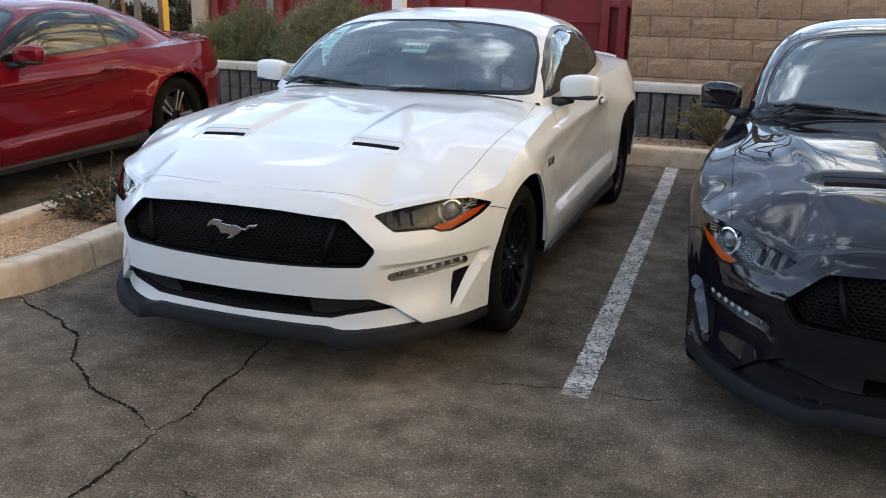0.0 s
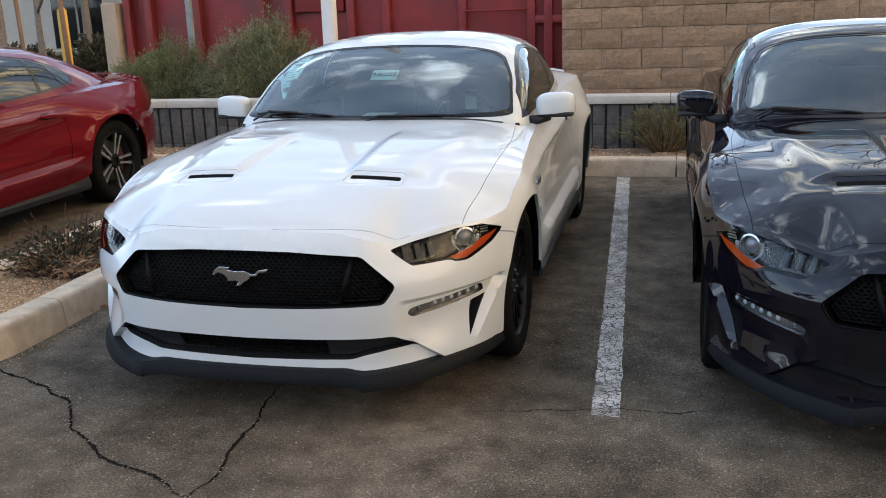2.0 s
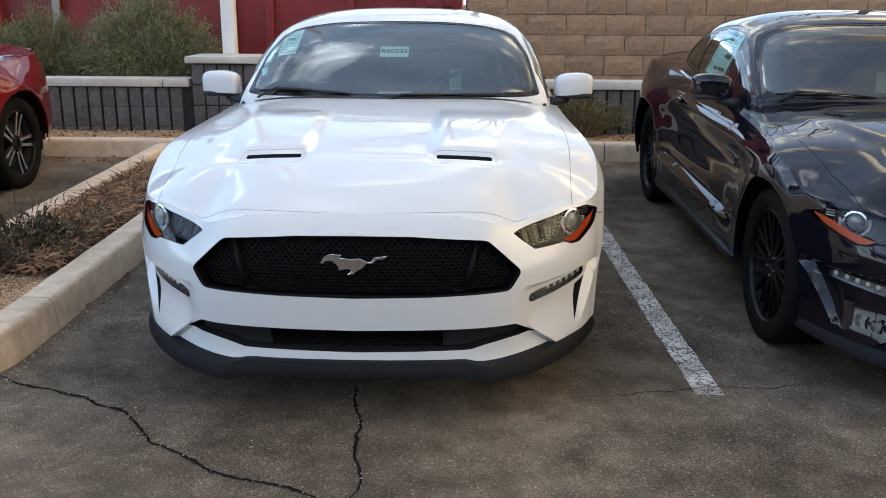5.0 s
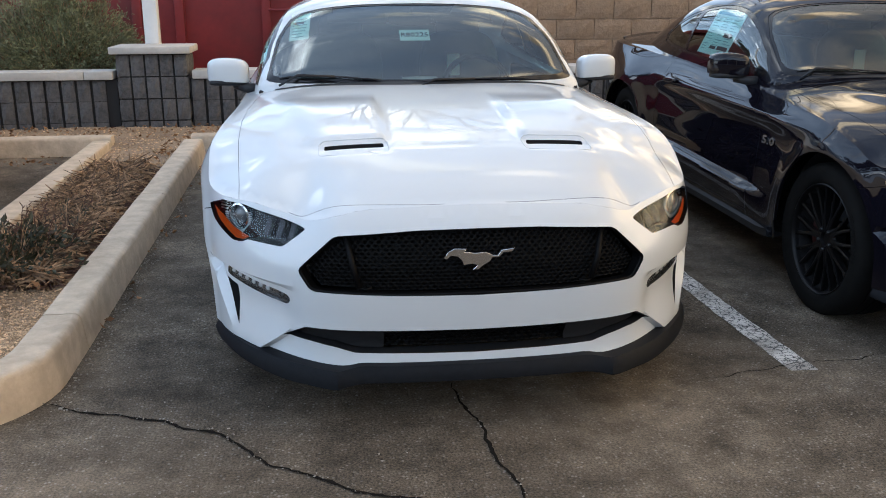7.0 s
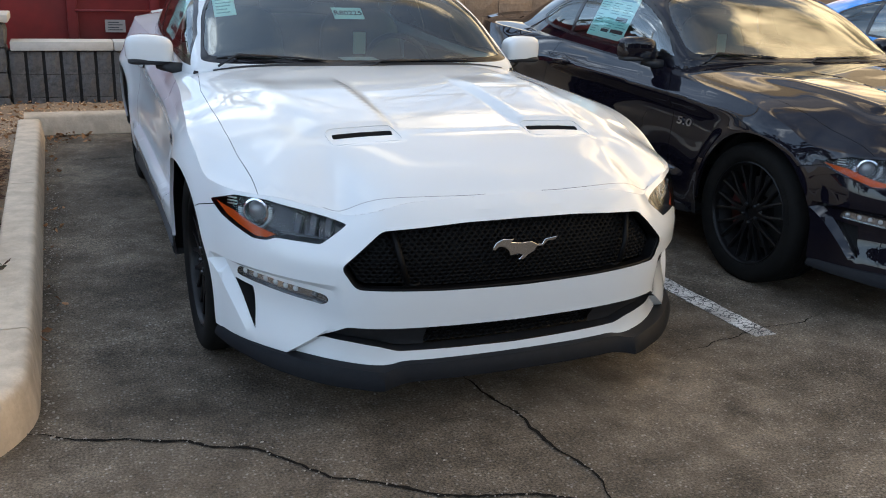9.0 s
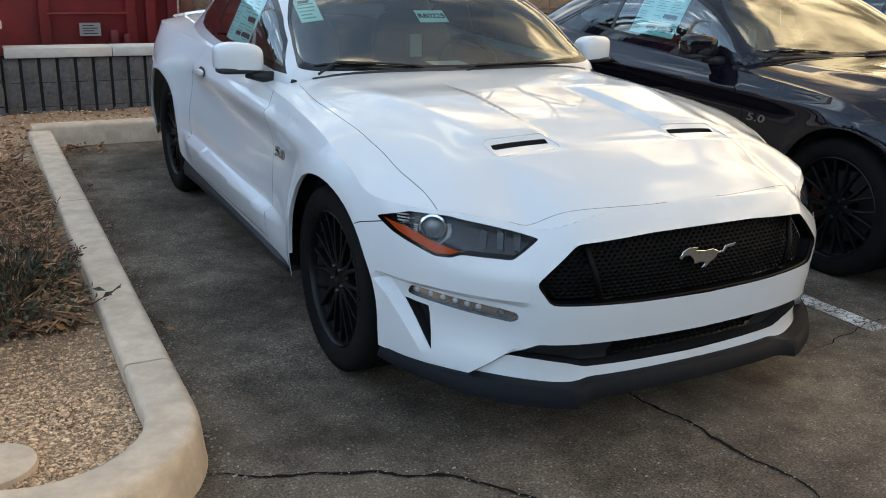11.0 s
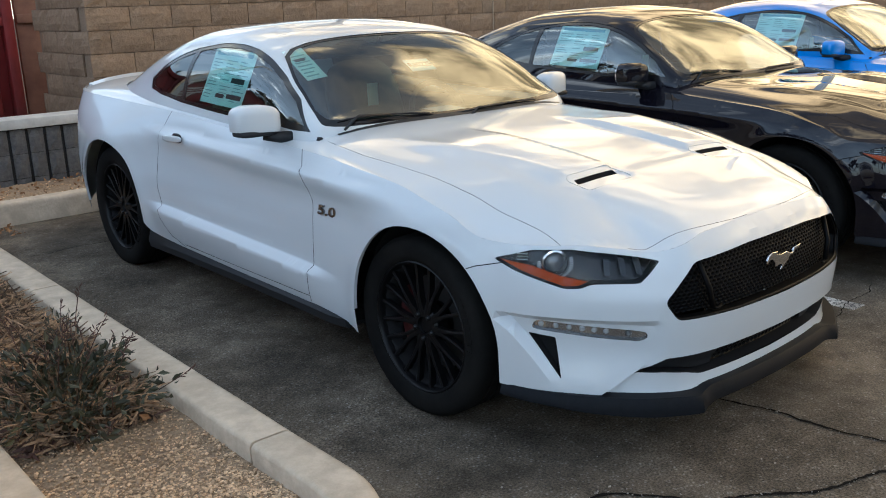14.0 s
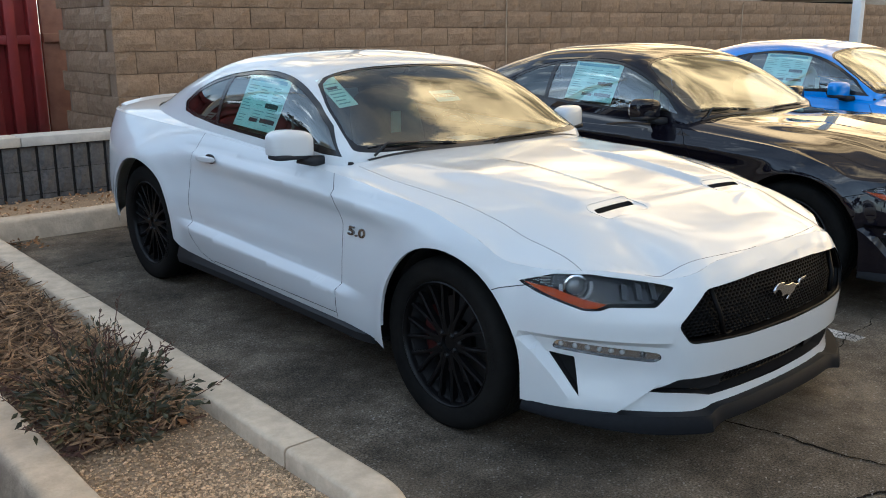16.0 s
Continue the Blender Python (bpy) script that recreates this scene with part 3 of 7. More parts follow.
pbump = pn.new("ShaderNodeBump"); pbump.inputs["Strength"].default_value, pbump.inputs["Distance"].default_value = 0.5, 0.004
pl.new(flakes.outputs["Fac"], pbump.inputs["Height"])
pl.new(pbump.outputs[0], pb.inputs["Normal"])


def from_lists(name, verts, faces, mat, smooth=False):
    me = bpy.data.meshes.new(name)
    me.from_pydata([tuple(v) for v in verts], [], [tuple(f) for f in faces])
    me.materials.append(mat)
    if smooth:
        me.polygons.foreach_set("use_smooth", [True] * len(me.polygons))
    me.update()
    return me


# ---- ground, cracks and painted lines ----
SLOPE, FOOT, HEAD = 0.020, 3.7, 8.3   # the bays climb gently towards the wall


def rise(y):
    return SLOPE * (min(max(y, FOOT), HEAD) - FOOT)


def lay(ob):
    """Lays a thing modelled on level ground onto the climbing bays: lengths along the slope shorten a little, heights follow the ground."""
    for v in ob.data.vertices:
        if v.co.y > FOOT:
            y = FOOT + (v.co.y - FOOT) * 0.905
            v.co.z += rise(y)
            v.co.y = y


REAR_RISE = rise(6.515)
bm = bmesh.new()
profile = [-400, -40, -8] + list(np.linspace(0, 9, 37)) + [12, 40, 400]
add_loft(bm, [[(x, y, rise(y)) for x in (-400, -20, -6, -3, 0, 3, 8, 30, 400)] for y in profile], False, False)
bmesh.ops.recalc_face_normals(bm, faces=bm.faces)
if sum(f.normal.z for f in bm.faces) < 0:
    bmesh.ops.reverse_faces(bm, faces=bm.faces)
tagged(link("ground", bm, ASPHALT), "worn dark grey asphalt of a parking lot", "ground", kind="structure")


def crack(points, width, seed, grit=0):
    """A ragged open crack in the asphalt along a line, with loose grit in it."""
    rnd = random.Random(seed)
    pts = [Vector((*p, 0)) for p in points]
    fine = []
    for a, b in zip(pts, pts[1:]):
        n = max(2, int((b - a).length / 0.018))
        for k in range(n):
            fine.append(a.lerp(b, k / n))
    fine.append(pts[-1])
    left, right = [], []
    drift = 0.0
    total = len(fine)
    for i, p in enumerate(fine):
        d = (fine[min(i + 1, total - 1)] - fine[max(i - 1, 0)]).normalized()
        side = Vector((-d.y, d.x, 0))
        drift = 0.82 * drift + rnd.uniform(-1, 1) * 0.006
        wob = noise.noise(p * 5 + Vector((seed, 0, 0))) * 0.035
        w = width * (0.35 + 0.9 * abs(noise.noise(p * 16 + Vector((0, seed, 0)))) + 0.35 * rnd.random()) * min(1, 0.25 + 6 * min(i, total - 1 - i) / total)
        c = p + side * (drift + wob)
        left.append((c.x + side.x * w / 2, c.y + side.y * w / 2, 0.0035))
        right.append((c.x - side.x * w / 2, c.y - side.y * w / 2, 0.0035))
    n = len(left)
    me = from_lists("pavement_crack", left + right, [(i, i + 1, n + i + 1, n + i) for i in range(n - 1)], CRACK)
    fissure = new("pavement_crack", me)
    tagged(fissure, "open crack in the dark asphalt", "crack", kind="structure")
    lay(fissure)
    if grit:
        spots = []
        for _ in range(grit):
            i = rnd.randrange(n)
            spots.append((left[i][0] + rnd.uniform(-0.02, 0.02), left[i][1] + rnd.uniform(-0.02, 0.02), 0.004, rnd.uniform(0.0015, 0.0042)))
        v, f = pebbles(spots, rnd)
        tagged(new("crack_grit", from_lists("crack_grit", v, f, GRIT)), "pale grit lying along a pavement crack", "grit", kind="stuff")


def pebbles(spots, rnd):
    v, f = [], []
    for x, y, z, r in spots:
        first = len(v)
        turn = rnd.uniform(0, math.pi)
        sx, sy, sz = r * rnd.uniform(0.8, 1.4), r * rnd.uniform(0.7, 1.1), r * rnd.uniform(0.5, 0.9)
        for zz, rad, n in ((-0.6, 0.7, 5), (0.35, 0.95, 5)):
            for k in range(n):
                a = turn + 2 * math.pi * k / n + zz + rnd.uniform(-0.25, 0.25)
                q = rad * rnd.uniform(0.8, 1.15)
                v.append((x + sx * q * math.cos(a), y + sy * q * math.sin(a), z + sz * (zz + rnd.uniform(-0.15, 0.15))))
        v.append((x + rnd.uniform(-0.2, 0.2) * r, y + rnd.uniform(-0.2, 0.2) * r, z + sz))
        for k in range(5):
            j = (k + 1) % 5
            f.append((first + k, first + j, first + 5 + j, first + 5 + k))
            f.append((first + 5 + k, first + 5 + j, first + 10))
    return v, f


crack([(-3.50, 3.30), (-3.22, 3.14), (-2.99, 3.08), (-2.80, 2.94), (-2.61, 2.72), (-2.40, 2.58), (-2.18, 2.47), (-1.90, 2.34)], 0.016, 3, 110)
crack([(-1.90, 2.34), (-1.86, 2.05), (-1.85, 1.88), (-1.95, 1.4), (-1.8, 0.8)], 0.016, 5, 60)
crack([(-1.975, 3.25), (-1.955, 3.08), (-1.92, 2.90), (-1.895, 2.70), (-1.875, 2.48), (-1.90, 2.34)], 0.014, 8, 40)
crack([(-1.04, 3.15), (-0.82, 3.215), (-0.62, 3.24), (-0.2, 3.30)], 0.006, 11)
crack([(-3.38, 7.42), (-2.9, 7.43), (-2.3, 7.42), (-1.5, 7.44), (-0.9, 7.44), (-0.1, 7.45), (1.4, 7.45)], 0.012, 14)
crack([(-1.7, 2.1), (-1.3, 1.9), (-0.9, 1.95), (-0.5, 1.7)], 0.005, 17)


def paint_line(x0, y0, x1, y1, w):
    rnd = random.Random(int(x0 * 100))
    n = 120
    left, right = [], []
    for i in range(n + 1):
        q = i / n
        x, y = x0 + (x1 - x0) * q, y0 + (y1 - y0) * q
        jag = 0.004 if 0 < i < n else 0.0
        left.append((x - w / 2 + rnd.uniform(-jag, jag), y + (rnd.uniform(-0.01, 0.01) if i == 0 else 0), 0.003))
        right.append((x + w / 2 + rnd.uniform(-jag, jag), y + (rnd.uniform(-0.01, 0.01) if i == 0 else 0), 0.003))
    me = from_lists("parking_line", left + right, [(i, n + 1 + i, n + 2 + i, i + 1) for i in range(n)], PAINT_LINE)
    stripe = new("parking_line", me)
    lay(stripe)
    tagged(stripe, "worn and flaking white parking line on asphalt", "parking line", "parking lines", kind="structure")


paint_line(-0.610, 3.190, -0.790, 8.38, 0.108)
paint_line(2.02, 3.2, 1.90, 8.38, 0.108)
paint_line(4.64, 3.2, 4.55, 8.38, 0.108)

# loose stones and scraps on the asphalt
rnd = random.Random(21)
spots = []
for _ in range(520):
    x, y = rnd.uniform(-3.4, 1.2), rnd.uniform(0.8, 4.2)
    spots.append((x, y, 0.001, rnd.choice((0.0015, 0.002, 0.0025, 0.004)) * rnd.uniform(0.8, 1.3)))
for _ in range(420):   # washed up along the kerb's foot
    y = rnd.uniform(3.2, 8.4)
    spots.append((-3.395 + abs(rnd.gauss(0, 0.035)), y, 0.002, rnd.uniform(0.002, 0.006)))
v, f = pebbles(spots, rnd)
grit_ob = new("loose_grit", from_lists("loose_grit", v, f, GRIT))
lay(grit_ob)
tagged(grit_ob, "scattered grit and small stones on the asphalt", "grit", kind="stuff")

# ---- kerbs ----
KERB_H = 0.155


def kerb_run(name, line, inward, label, joints, gap=0.011, width=0.15):
    """A concrete kerb along a line of its outer foot; inward: which side of the line it stands on (+1 left); joints: lengths at which it is parted."""
    pts = [Vector((*p, 0)) for p in line]
    run = [0.0]
    for a, b in zip(pts, pts[1:]):
        run.append(run[-1] + (b - a).length)
    kerb = empty(name)
    tagged(kerb, label, "kerb", kind="structure")

    def at(s):
        i = min(max(int(np.searchsorted(run, s)) - 1, 0), len(run) - 2)
        q = (s - run[i]) / (run[i + 1] - run[i])
        return pts[i].lerp(pts[i + 1], q)
    cuts = [0.0] + [j for j in joints if 0 < j < run[-1]] + [run[-1]]
    shape = [(0.0, -0.03), (0.010, 0.02), (0.022, KERB_H - 0.026), (0.030, KERB_H - 0.010), (0.044, KERB_H - 0.001), (0.06, KERB_H), (width + 0.012, KERB_H), (width + 0.024, KERB_H - 0.004), (width + 0.030, KERB_H - 0.016), (width + 0.030, -0.03)]
    for a, b in zip(cuts, cuts[1:]):
        n = max(2, int((b - a) / 0.06))
        rows = []
        for k in range(n + 1):
            s = a + gap / 2 + (b - a - gap) * k / n
            p, d = at(s), (at(min(s + 0.02, run[-1])) - at(max(s - 0.02, 0))).normalized()
            side = Vector((-d.y, d.x, 0)) * inward
            wob = 0.0035 * noise.noise(Vector((p.x * 3, p.y * 3, 2.0)))
            rows.append([p + side * (o + 0.5 * wob) + Vector((0, 0, z + (wob if z > 0.1 else 0))) for o, z in shape])
        bm = bmesh.new()
        add_loft(bm, rows)
        bmesh.ops.recalc_face_normals(bm, faces=bm.faces)
        lay(part("kerb_stone", bm, KERB, kerb, "", 50))
    return kerb


XR, XL, NOSE = -3.395, -4.335, 3.45
R_NOSE = (XR - XL) / 2
arc = [(XR - R_NOSE + R_NOSE * math.cos(a), NOSE + R_NOSE * math.sin(a)) for a in np.linspace(0, -math.pi, 33)]
kerb_run("kerb_island", [(XR, 8.25)] + [(XR, y) for y in np.linspace(8.1, 3.6, 20)] + arc + [(XL, y) for y in np.linspace(3.6, 8.25, 20)], -1,
         "pale concrete kerb round a planted island", (2.13, 4.45, 4.45 + 0.35 + R_NOSE * math.pi + 0.34, 9.0, 11.0))
kerb_run("kerb_back", [(XR - 0.15, 8.40), (0.0, 8.40), (7.0, 8.40), (16.0, 8.40)], 1, "pale concrete kerb along the back of the bays", (3.2, 6.2, 9.2, 12.2, 15.2))
kerb_run("kerb_back", [(-14.0, 8.40), (-8.0, 8.40), (XL + 0.15, 8.40)], 1, "pale concrete kerb along the back of the bays", (3.0, 6.0, 8.4))

# ---- planted island and the strip before the low wall ----


def soil(name, x0, x1, y0, y1, z, label, keep=None):
    nx, ny = int((x1 - x0) / 0.05) + 1, int((y1 - y0) / 0.05) + 1
    v = []
    for j in range(ny + 1):
        for i in range(nx + 1):
            x, y = x0 + (x1 - x0) * i / nx, y0 + (y1 - y0) * j / ny
            v.append((x, y, z + 0.016 * noise.noise(Vector((x * 3, y * 3, 0.3))) + 0.008 * noise.noise(Vector((x * 11, y * 11, 1.3)))))
    f = []
    for j in range(ny):
        for i in range(nx):
            a = j * (nx + 1) + i
            cx, cy = x0 + (x1 - x0) * (i + 0.5) / nx, y0 + (y1 - y0) * (j + 0.5) / ny
            if keep is None or keep(cx, cy):
                f.append((a, a + 1, a + nx + 2, a + nx + 1))
    bed = new(name, from_lists(name, v, f, SOIL, True))
    lay(bed)
    tagged(bed, label, "soil", kind="structure")


def in_island(x, y, pad=0.16):
    if y > NOSE:
        return XL + pad < x < XR - pad
    return math.hypot(x - (XL + XR) / 2, y - NOSE) < R_NOSE - pad


BED = 0.085
soil("planting_bed", XL + 0.1, XR - 0.1, 3.05, 8.75, BED, "brown soil of a planted island", lambda x, y: in_island(x, y, 0.13))
soil("planting_strip", -14.0, 16.0, 8.52, 9.75, 0.085, "brown soil strip before the low wall")
rnd = random.Random(5)
spots = []
while len(spots) < 15000:
    x, y = rnd.uniform(XL, XR), 3.1 + abs(rnd.gauss(0, 0.62))
    if in_island(x, y, 0.185) and y < 5.6:
        spots.append((x, y, BED + 0.016 * noise.noise(Vector((x * 3, y * 3, 0.3))) + 0.004, rnd.choice((0.002, 0.0025, 0.003, 0.0035, 0.0045, 0.0065)) * rnd.uniform(0.7, 1.2)))
for _ in range(900):
    x, y = rnd.uniform(XL + 0.2, XR - 0.2), rnd.uniform(6.6, 8.7)
    spots.append((x, y, BED + 0.006, rnd.uniform(0.004, 0.010)))
for _ in range(2400):
    x = rnd.uniform(-7, 2)
    spots.append((x, rnd.uniform(8.60, 9.62), 0.092, rnd.uniform(0.004, 0.011)))
v, f = pebbles(spots, rnd)
bits = new("gravel", from_lists("gravel", v, f, PEBBLE))
lay(bits)
tagged(bits, "loose tan decomposed gravel in the planting bed", "gravel", kind="stuff")


def sticks(n, spot, length, radius, rnd, tilt=0.25):
    v, f = [], []
    for _ in range(n):
        x, y, z = spot()
        a, t, l, r = rnd.uniform(0, 2 * math.pi), rnd.gauss(0, tilt), rnd.uniform(*length), rnd.uniform(*radius)
        d = Vector((math.cos(a) * math.cos(t), math.sin(a) * math.cos(t), abs(math.sin(t))))
        bend = Vector((rnd.uniform(-1, 1), rnd.uniform(-1, 1), rnd.uniform(0, 0.6))) * l * 0.12
        side = d.cross(Vector((0, 0, 1))).normalized() * r
        up_ = side.cross(d).normalized() * r
        c = Vector((x, y, z + r))
        first = len(v)
        for k, w in ((-0.5, 0.6), (0.0, 1.0), (0.5, 0.5)):
            p = c + d * (l * k) + (bend if k == 0 else Vector((0, 0, 0))) + Vector((0, 0, abs(d.z) * l * 0.5))
            v += [p + side * w, p + up_ * w * 1.4, p - side * w]
        for s in (0, 3):
            for k in range(3):
                j = (k + 1) % 3
                f.append((first + s + k, first + s + j, first + s + 3 + j, first + s + 3 + k))
    return v, f


rnd = random.Random(9)


def mulch_spot():
    while True:
        x, y = rnd.uniform(XL, XR), rnd.uniform(4.35, 7.2)
        if in_island(x, y, 0.27) and rnd.random() < 1.1 - 0.7 * max(0, (4.9 - y) / 0.6) - 0.6 * max(0, (y - 6.6) / 0.6):
            return x, y, BED + rnd.uniform(0.008, 0.055)


def litter_spot():
    while True:
        x, y, z = mulch_spot()
        if in_island(x, y, 0.19):
            return x + rnd.uniform(-0.06, 0.06), y, BED + rnd.uniform(0.006, 0.02)


v, f = sticks(7000, litter_spot, (0.03, 0.10), (0.003, 0.008), rnd, 0.1)
bits = new("leaf_litter", from_lists("leaf_litter", v, f, BUD))
lay(bits)
tagged(bits, "dark rotting leaf litter under the dry twigs", "litter", kind="stuff")
v, f = sticks(8500, mulch_spot, (0.05, 0.22), (0.0022, 0.0066), rnd)
bits = new("dry_mulch", from_lists("dry_mulch", v, f, TWIG))
lay(bits)
tagged(bits, "matted dry brown twigs and stalks on the bed", "mulch", kind="stuff")


def blades(n, spot, size, rnd, flat=0.5, ratio=0.3, fold=0.25):
    """Small pointed leaves, each of four triangles."""
    v, f = [], []
    for _ in range(n):
        p, grow = spot()
        l = rnd.uniform(*size)
        d = (Vector(grow) + Vector((rnd.gauss(0, flat), rnd.gauss(0, flat), rnd.gauss(0, flat)))).normalized()
        side = d.cross(Vector((rnd.uniform(-1, 1), rnd.uniform(-1, 1), rnd.uniform(-1, 1)))).normalized() * l * ratio / 2
        n_ = side.cross(d).normalized() * l * fold * 0.3
        p = Vector(p)
        first = len(v)
        v += [p, p + d * l * 0.45 + side + n_, p + d * l * 0.5 - n_ * 0.3, p + d * l * 0.45 - side + n_, p + d * l - n_ * 0.6]
        f += [(first, first + 1, first + 2), (first, first + 2, first + 3), (first + 2, first + 1, first + 4), (first + 2, first + 4, first + 3)]
    return v, f


def fallen(n, x0, x1, y0, y1, z, seed):
    r = random.Random(seed)
    return blades(n, lambda: ((r.uniform(x0, x1), r.uniform(y0, y1), z + r.uniform(0.003, 0.02)), (r.uniform(-1, 1), r.uniform(-1, 1), 0.1)), (0.02, 0.055), r, 0.25, 0.5)


lv, lf = [], []
for n, area in ((70, (-3.37, -3.05, 8.05, 8.38, 0.0)), (700, (-6.5, 1.5, 8.62, 9.62, 0.09)), (90, (-3.75, -3.5, 7.6, 8.6, BED)), (60, (-5.4, -4.4, 8.0, 8.36, 0.0)), (260, (-4.1, -3.62, 4.2, 6.6, BED + 0.03)), (30, (-3.39, -3.3, 4.0, 8.0, 0.0))):
    v, f = fallen(n, *area, seed=n)
    lf += [tuple(i + len(lv) for i in t) for t in f]
    lv += v
bits = new("fallen_leaves", from_lists("fallen_leaves", lv, lf, DRY_LEAF))
lay(bits)
tagged(bits, "dry brown fallen leaves drifted against kerb and wall", "leaves", kind="stuff")


def shrub(label, centre, size, n_leaf, leaf, leaf_mat, n_stem, seed, spread=1.0, ratio=0.28, tips=0.0, category="shrub", crown=0.55):
    """A shrub: stems that rise from the foot and fan out, with leaves along their upper parts and an uneven outline."""
    r = random.Random(seed)
    plant = empty("shrub", pose(*centre))
    tagged(plant, label, category)
    sx, sy, sz = size
    stems, paths = bmesh.new(), []
    for k in range(n_stem):
        a, q = r.uniform(0, 2 * math.pi), math.sqrt(r.random())
        lump = 0.72 + 0.45 * abs(noise.noise(Vector((math.cos(a) * 1.7 + seed, math.sin(a) * 1.7, q * 1.5))))+ 0.12 * r.random()
        tip = Vector((sx * q * math.cos(a), sy * q * math.sin(a), sz * math.sqrt(max(0.04, 1 - (q * 0.93) ** 2)) * lump))
        foot = Vector((tip.x * 0.18, tip.y * 0.18, 0))
        mid = foot.lerp(tip, 0.5) + Vector((r.gauss(0, 0.04) * sx, r.gauss(0, 0.04) * sy, 0.10 * sz))
        line = [foot, foot.lerp(mid, 0.6), mid, mid.lerp(tip, 0.55) + Vector((0, 0, 0.03 * sz)), tip]
        paths.append(line)
        add_tube(stems, line, [0.006 * spread, 0.005 * spread, 0.004 * spread, 0.003 * spread, 0.0015 * spread], 4)
    part("stem", stems, TWIG, plant)
    for _ in range(int(tips)):   # bare budded twig ends that stand out of the leaves
        line = paths[r.randrange(len(paths))]
        p, d = line[4], (line[4] - line[2]).normalized()
        d = (d + Vector((r.gauss(0, 0.3), r.gauss(0, 0.3), 0.5))).normalized()
        l = r.uniform(0.05, 0.14)
        bm = bmesh.new()
        add_tube(bm, [p - d * 0.06, p + d * l * 0.5, p + d * l + Vector((r.gauss(0, 0.008), r.gauss(0, 0.008), 0))], [0.0022, 0.0018, 0.0012], 4)
        for k in range(5):
            q = p + d * l * (0.35 + 0.15 * k)
            e = (d + Vector((r.gauss(0, 0.9), r.gauss(0, 0.9), r.gauss(0, 0.4)))).normalized()
            add_tube(bm, [q, q + e * 0.014, q + e * 0.024], [0.0014, 0.0030, 0.0008], 4)
        part("twig_tip", bm, BUD, plant)

    def spot():
        line = paths[r.randrange(len(paths))]
        q = 4 * (crown + (1 - crown) * (1 - (1 - r.random()) ** 1.3))
        i = min(int(q), 3)
        p = line[i].lerp(line[i + 1], q - i)
        d = (line[i + 1] - line[i]).normalized()
        return (p + Vector((r.gauss(0, 0.045) * sx, r.gauss(0, 0.045) * sy, r.gauss(0, 0.03) * sz)), d)
    v, f = blades(n_leaf, spot, leaf, r, 0.55, ratio)
    part_ob = new("foliage", from_lists("foliage", v, f, leaf_mat))
    part_ob.parent = plant
    tagged(part_ob, kind="stuff")
    return plant


shrub("scraggly dark green shrub among dry twigs on the island", (-3.89, 4.48, BED + 0.012), (0.34, 0.46, 0.26), 1000, (0.022, 0.052), DARK_LEAF, 90, 31, 0.8, 0.46, crown=0.22, tips=24)
shrub("thin half-bare weed beside the kerb", (-3.74, 4.83, BED + 0.02), (0.18, 0.35, 0.30), 160, (0.02, 0.05), DARK_LEAF, 26, 33, 0.7, 0.25, crown=0.4, tips=10)
shrub("low dry green weed patch against the low wall", (-0.45, 8.78, 0.165), (0.52, 0.16, 0.46), 2600, (0.03, 0.07), WEED, 130, 35, 0.6, 0.16, crown=0.2)
shrub("loose grey-green desert bush behind the low wall", (-6.35, 9.95, 0.1), (0.85, 0.62, 1.28), 30000, (0.025, 0.058), OLIVE, 420, 41, 1.0, 0.26, crown=0.38)
shrub("full grey-green desert bush behind the low wall", (-5.05, 9.95, 0.1), (0.92, 0.66, 1.46), 42000, (0.025, 0.056), SAGE, 480, 43, 1.0, 0.28, crown=0.35)

lid = link("valve_box_lid", lathe([(0.0, 0.012), (0.10, 0.012), (0.115, 0.008), (0.12, -0.02)], "z", 32, pose(-3.985, 3.40, BED + 0.012)), KERB)
tagged(lid, "round tan irrigation valve lid set in gravel", "lid")

# ---- the coupe: one shape for all four cars ----
# Its own axes: x across, y from the front axle to the tail, z up from the ground. Half a body is shaped and then mirrored.
PLAN = [(0, -0.942), (0.2, -0.936), (0.40, -0.915), (0.572, -0.864), (0.70, -0.757), (0.80, -0.635), (0.86, -0.535), (0.90, -0.42),
        (0.935, -0.22), (0.955, 0.0), (0.948, 0.3), (0.935, 0.6), (0.93, 1.2), (0.935, 1.8), (0.948, 2.3), (0.957, 2.72), (0.945, 3.0),
        (0.90, 3.25), (0.81, 3.46), (0.70, 3.64), (0.5, 3.79), (0.25, 3.85), (0, 3.87)]
LEVELS = [0.16, 0.26, 0.36, 0.46, 0.54, 0.62, 0.70, 0.78, 0.84, 0.90, 0.96, 1.04]
chord = np.concatenate([[0], np.cumsum([math.dist(a, b) for a, b in zip(PLAN, PLAN[1:])])])
SS = np.linspace(0, chord[-1], 1500)
UU, YY = curve(list(zip(chord, [p[0] for p in PLAN])))(SS), curve(list(zip(chord, [p[1] for p in PLAN])))(SS)
for _ in range(3):   # ease the corners of the outline
    k = np.ones(25) / 25
    pu, py = np.pad(UU, 12, mode="reflect", reflect_type="odd"), np.pad(YY, 12, mode="edge")
    UU, YY = np.convolve(pu, k, "valid"), np.convolve(py, k, "valid")
NU, NY = np.gradient(YY, SS), -np.gradient(UU, SS)
long = np.hypot(NU, NY)
NU, NY = NU / long, NY / long
NU[0], NY[0], NU[-1], NY[-1] = 0, -1, 0, 1


def s_plan_y(y):
    first = int(np.argmin(YY))
    return float(np.interp(y, YY[first:], SS[first:]))


def s_plan_u(u):
    last = int(np.argmax(UU > 0.93))
    return float(np.interp(u, UU[:last], SS[:last]))


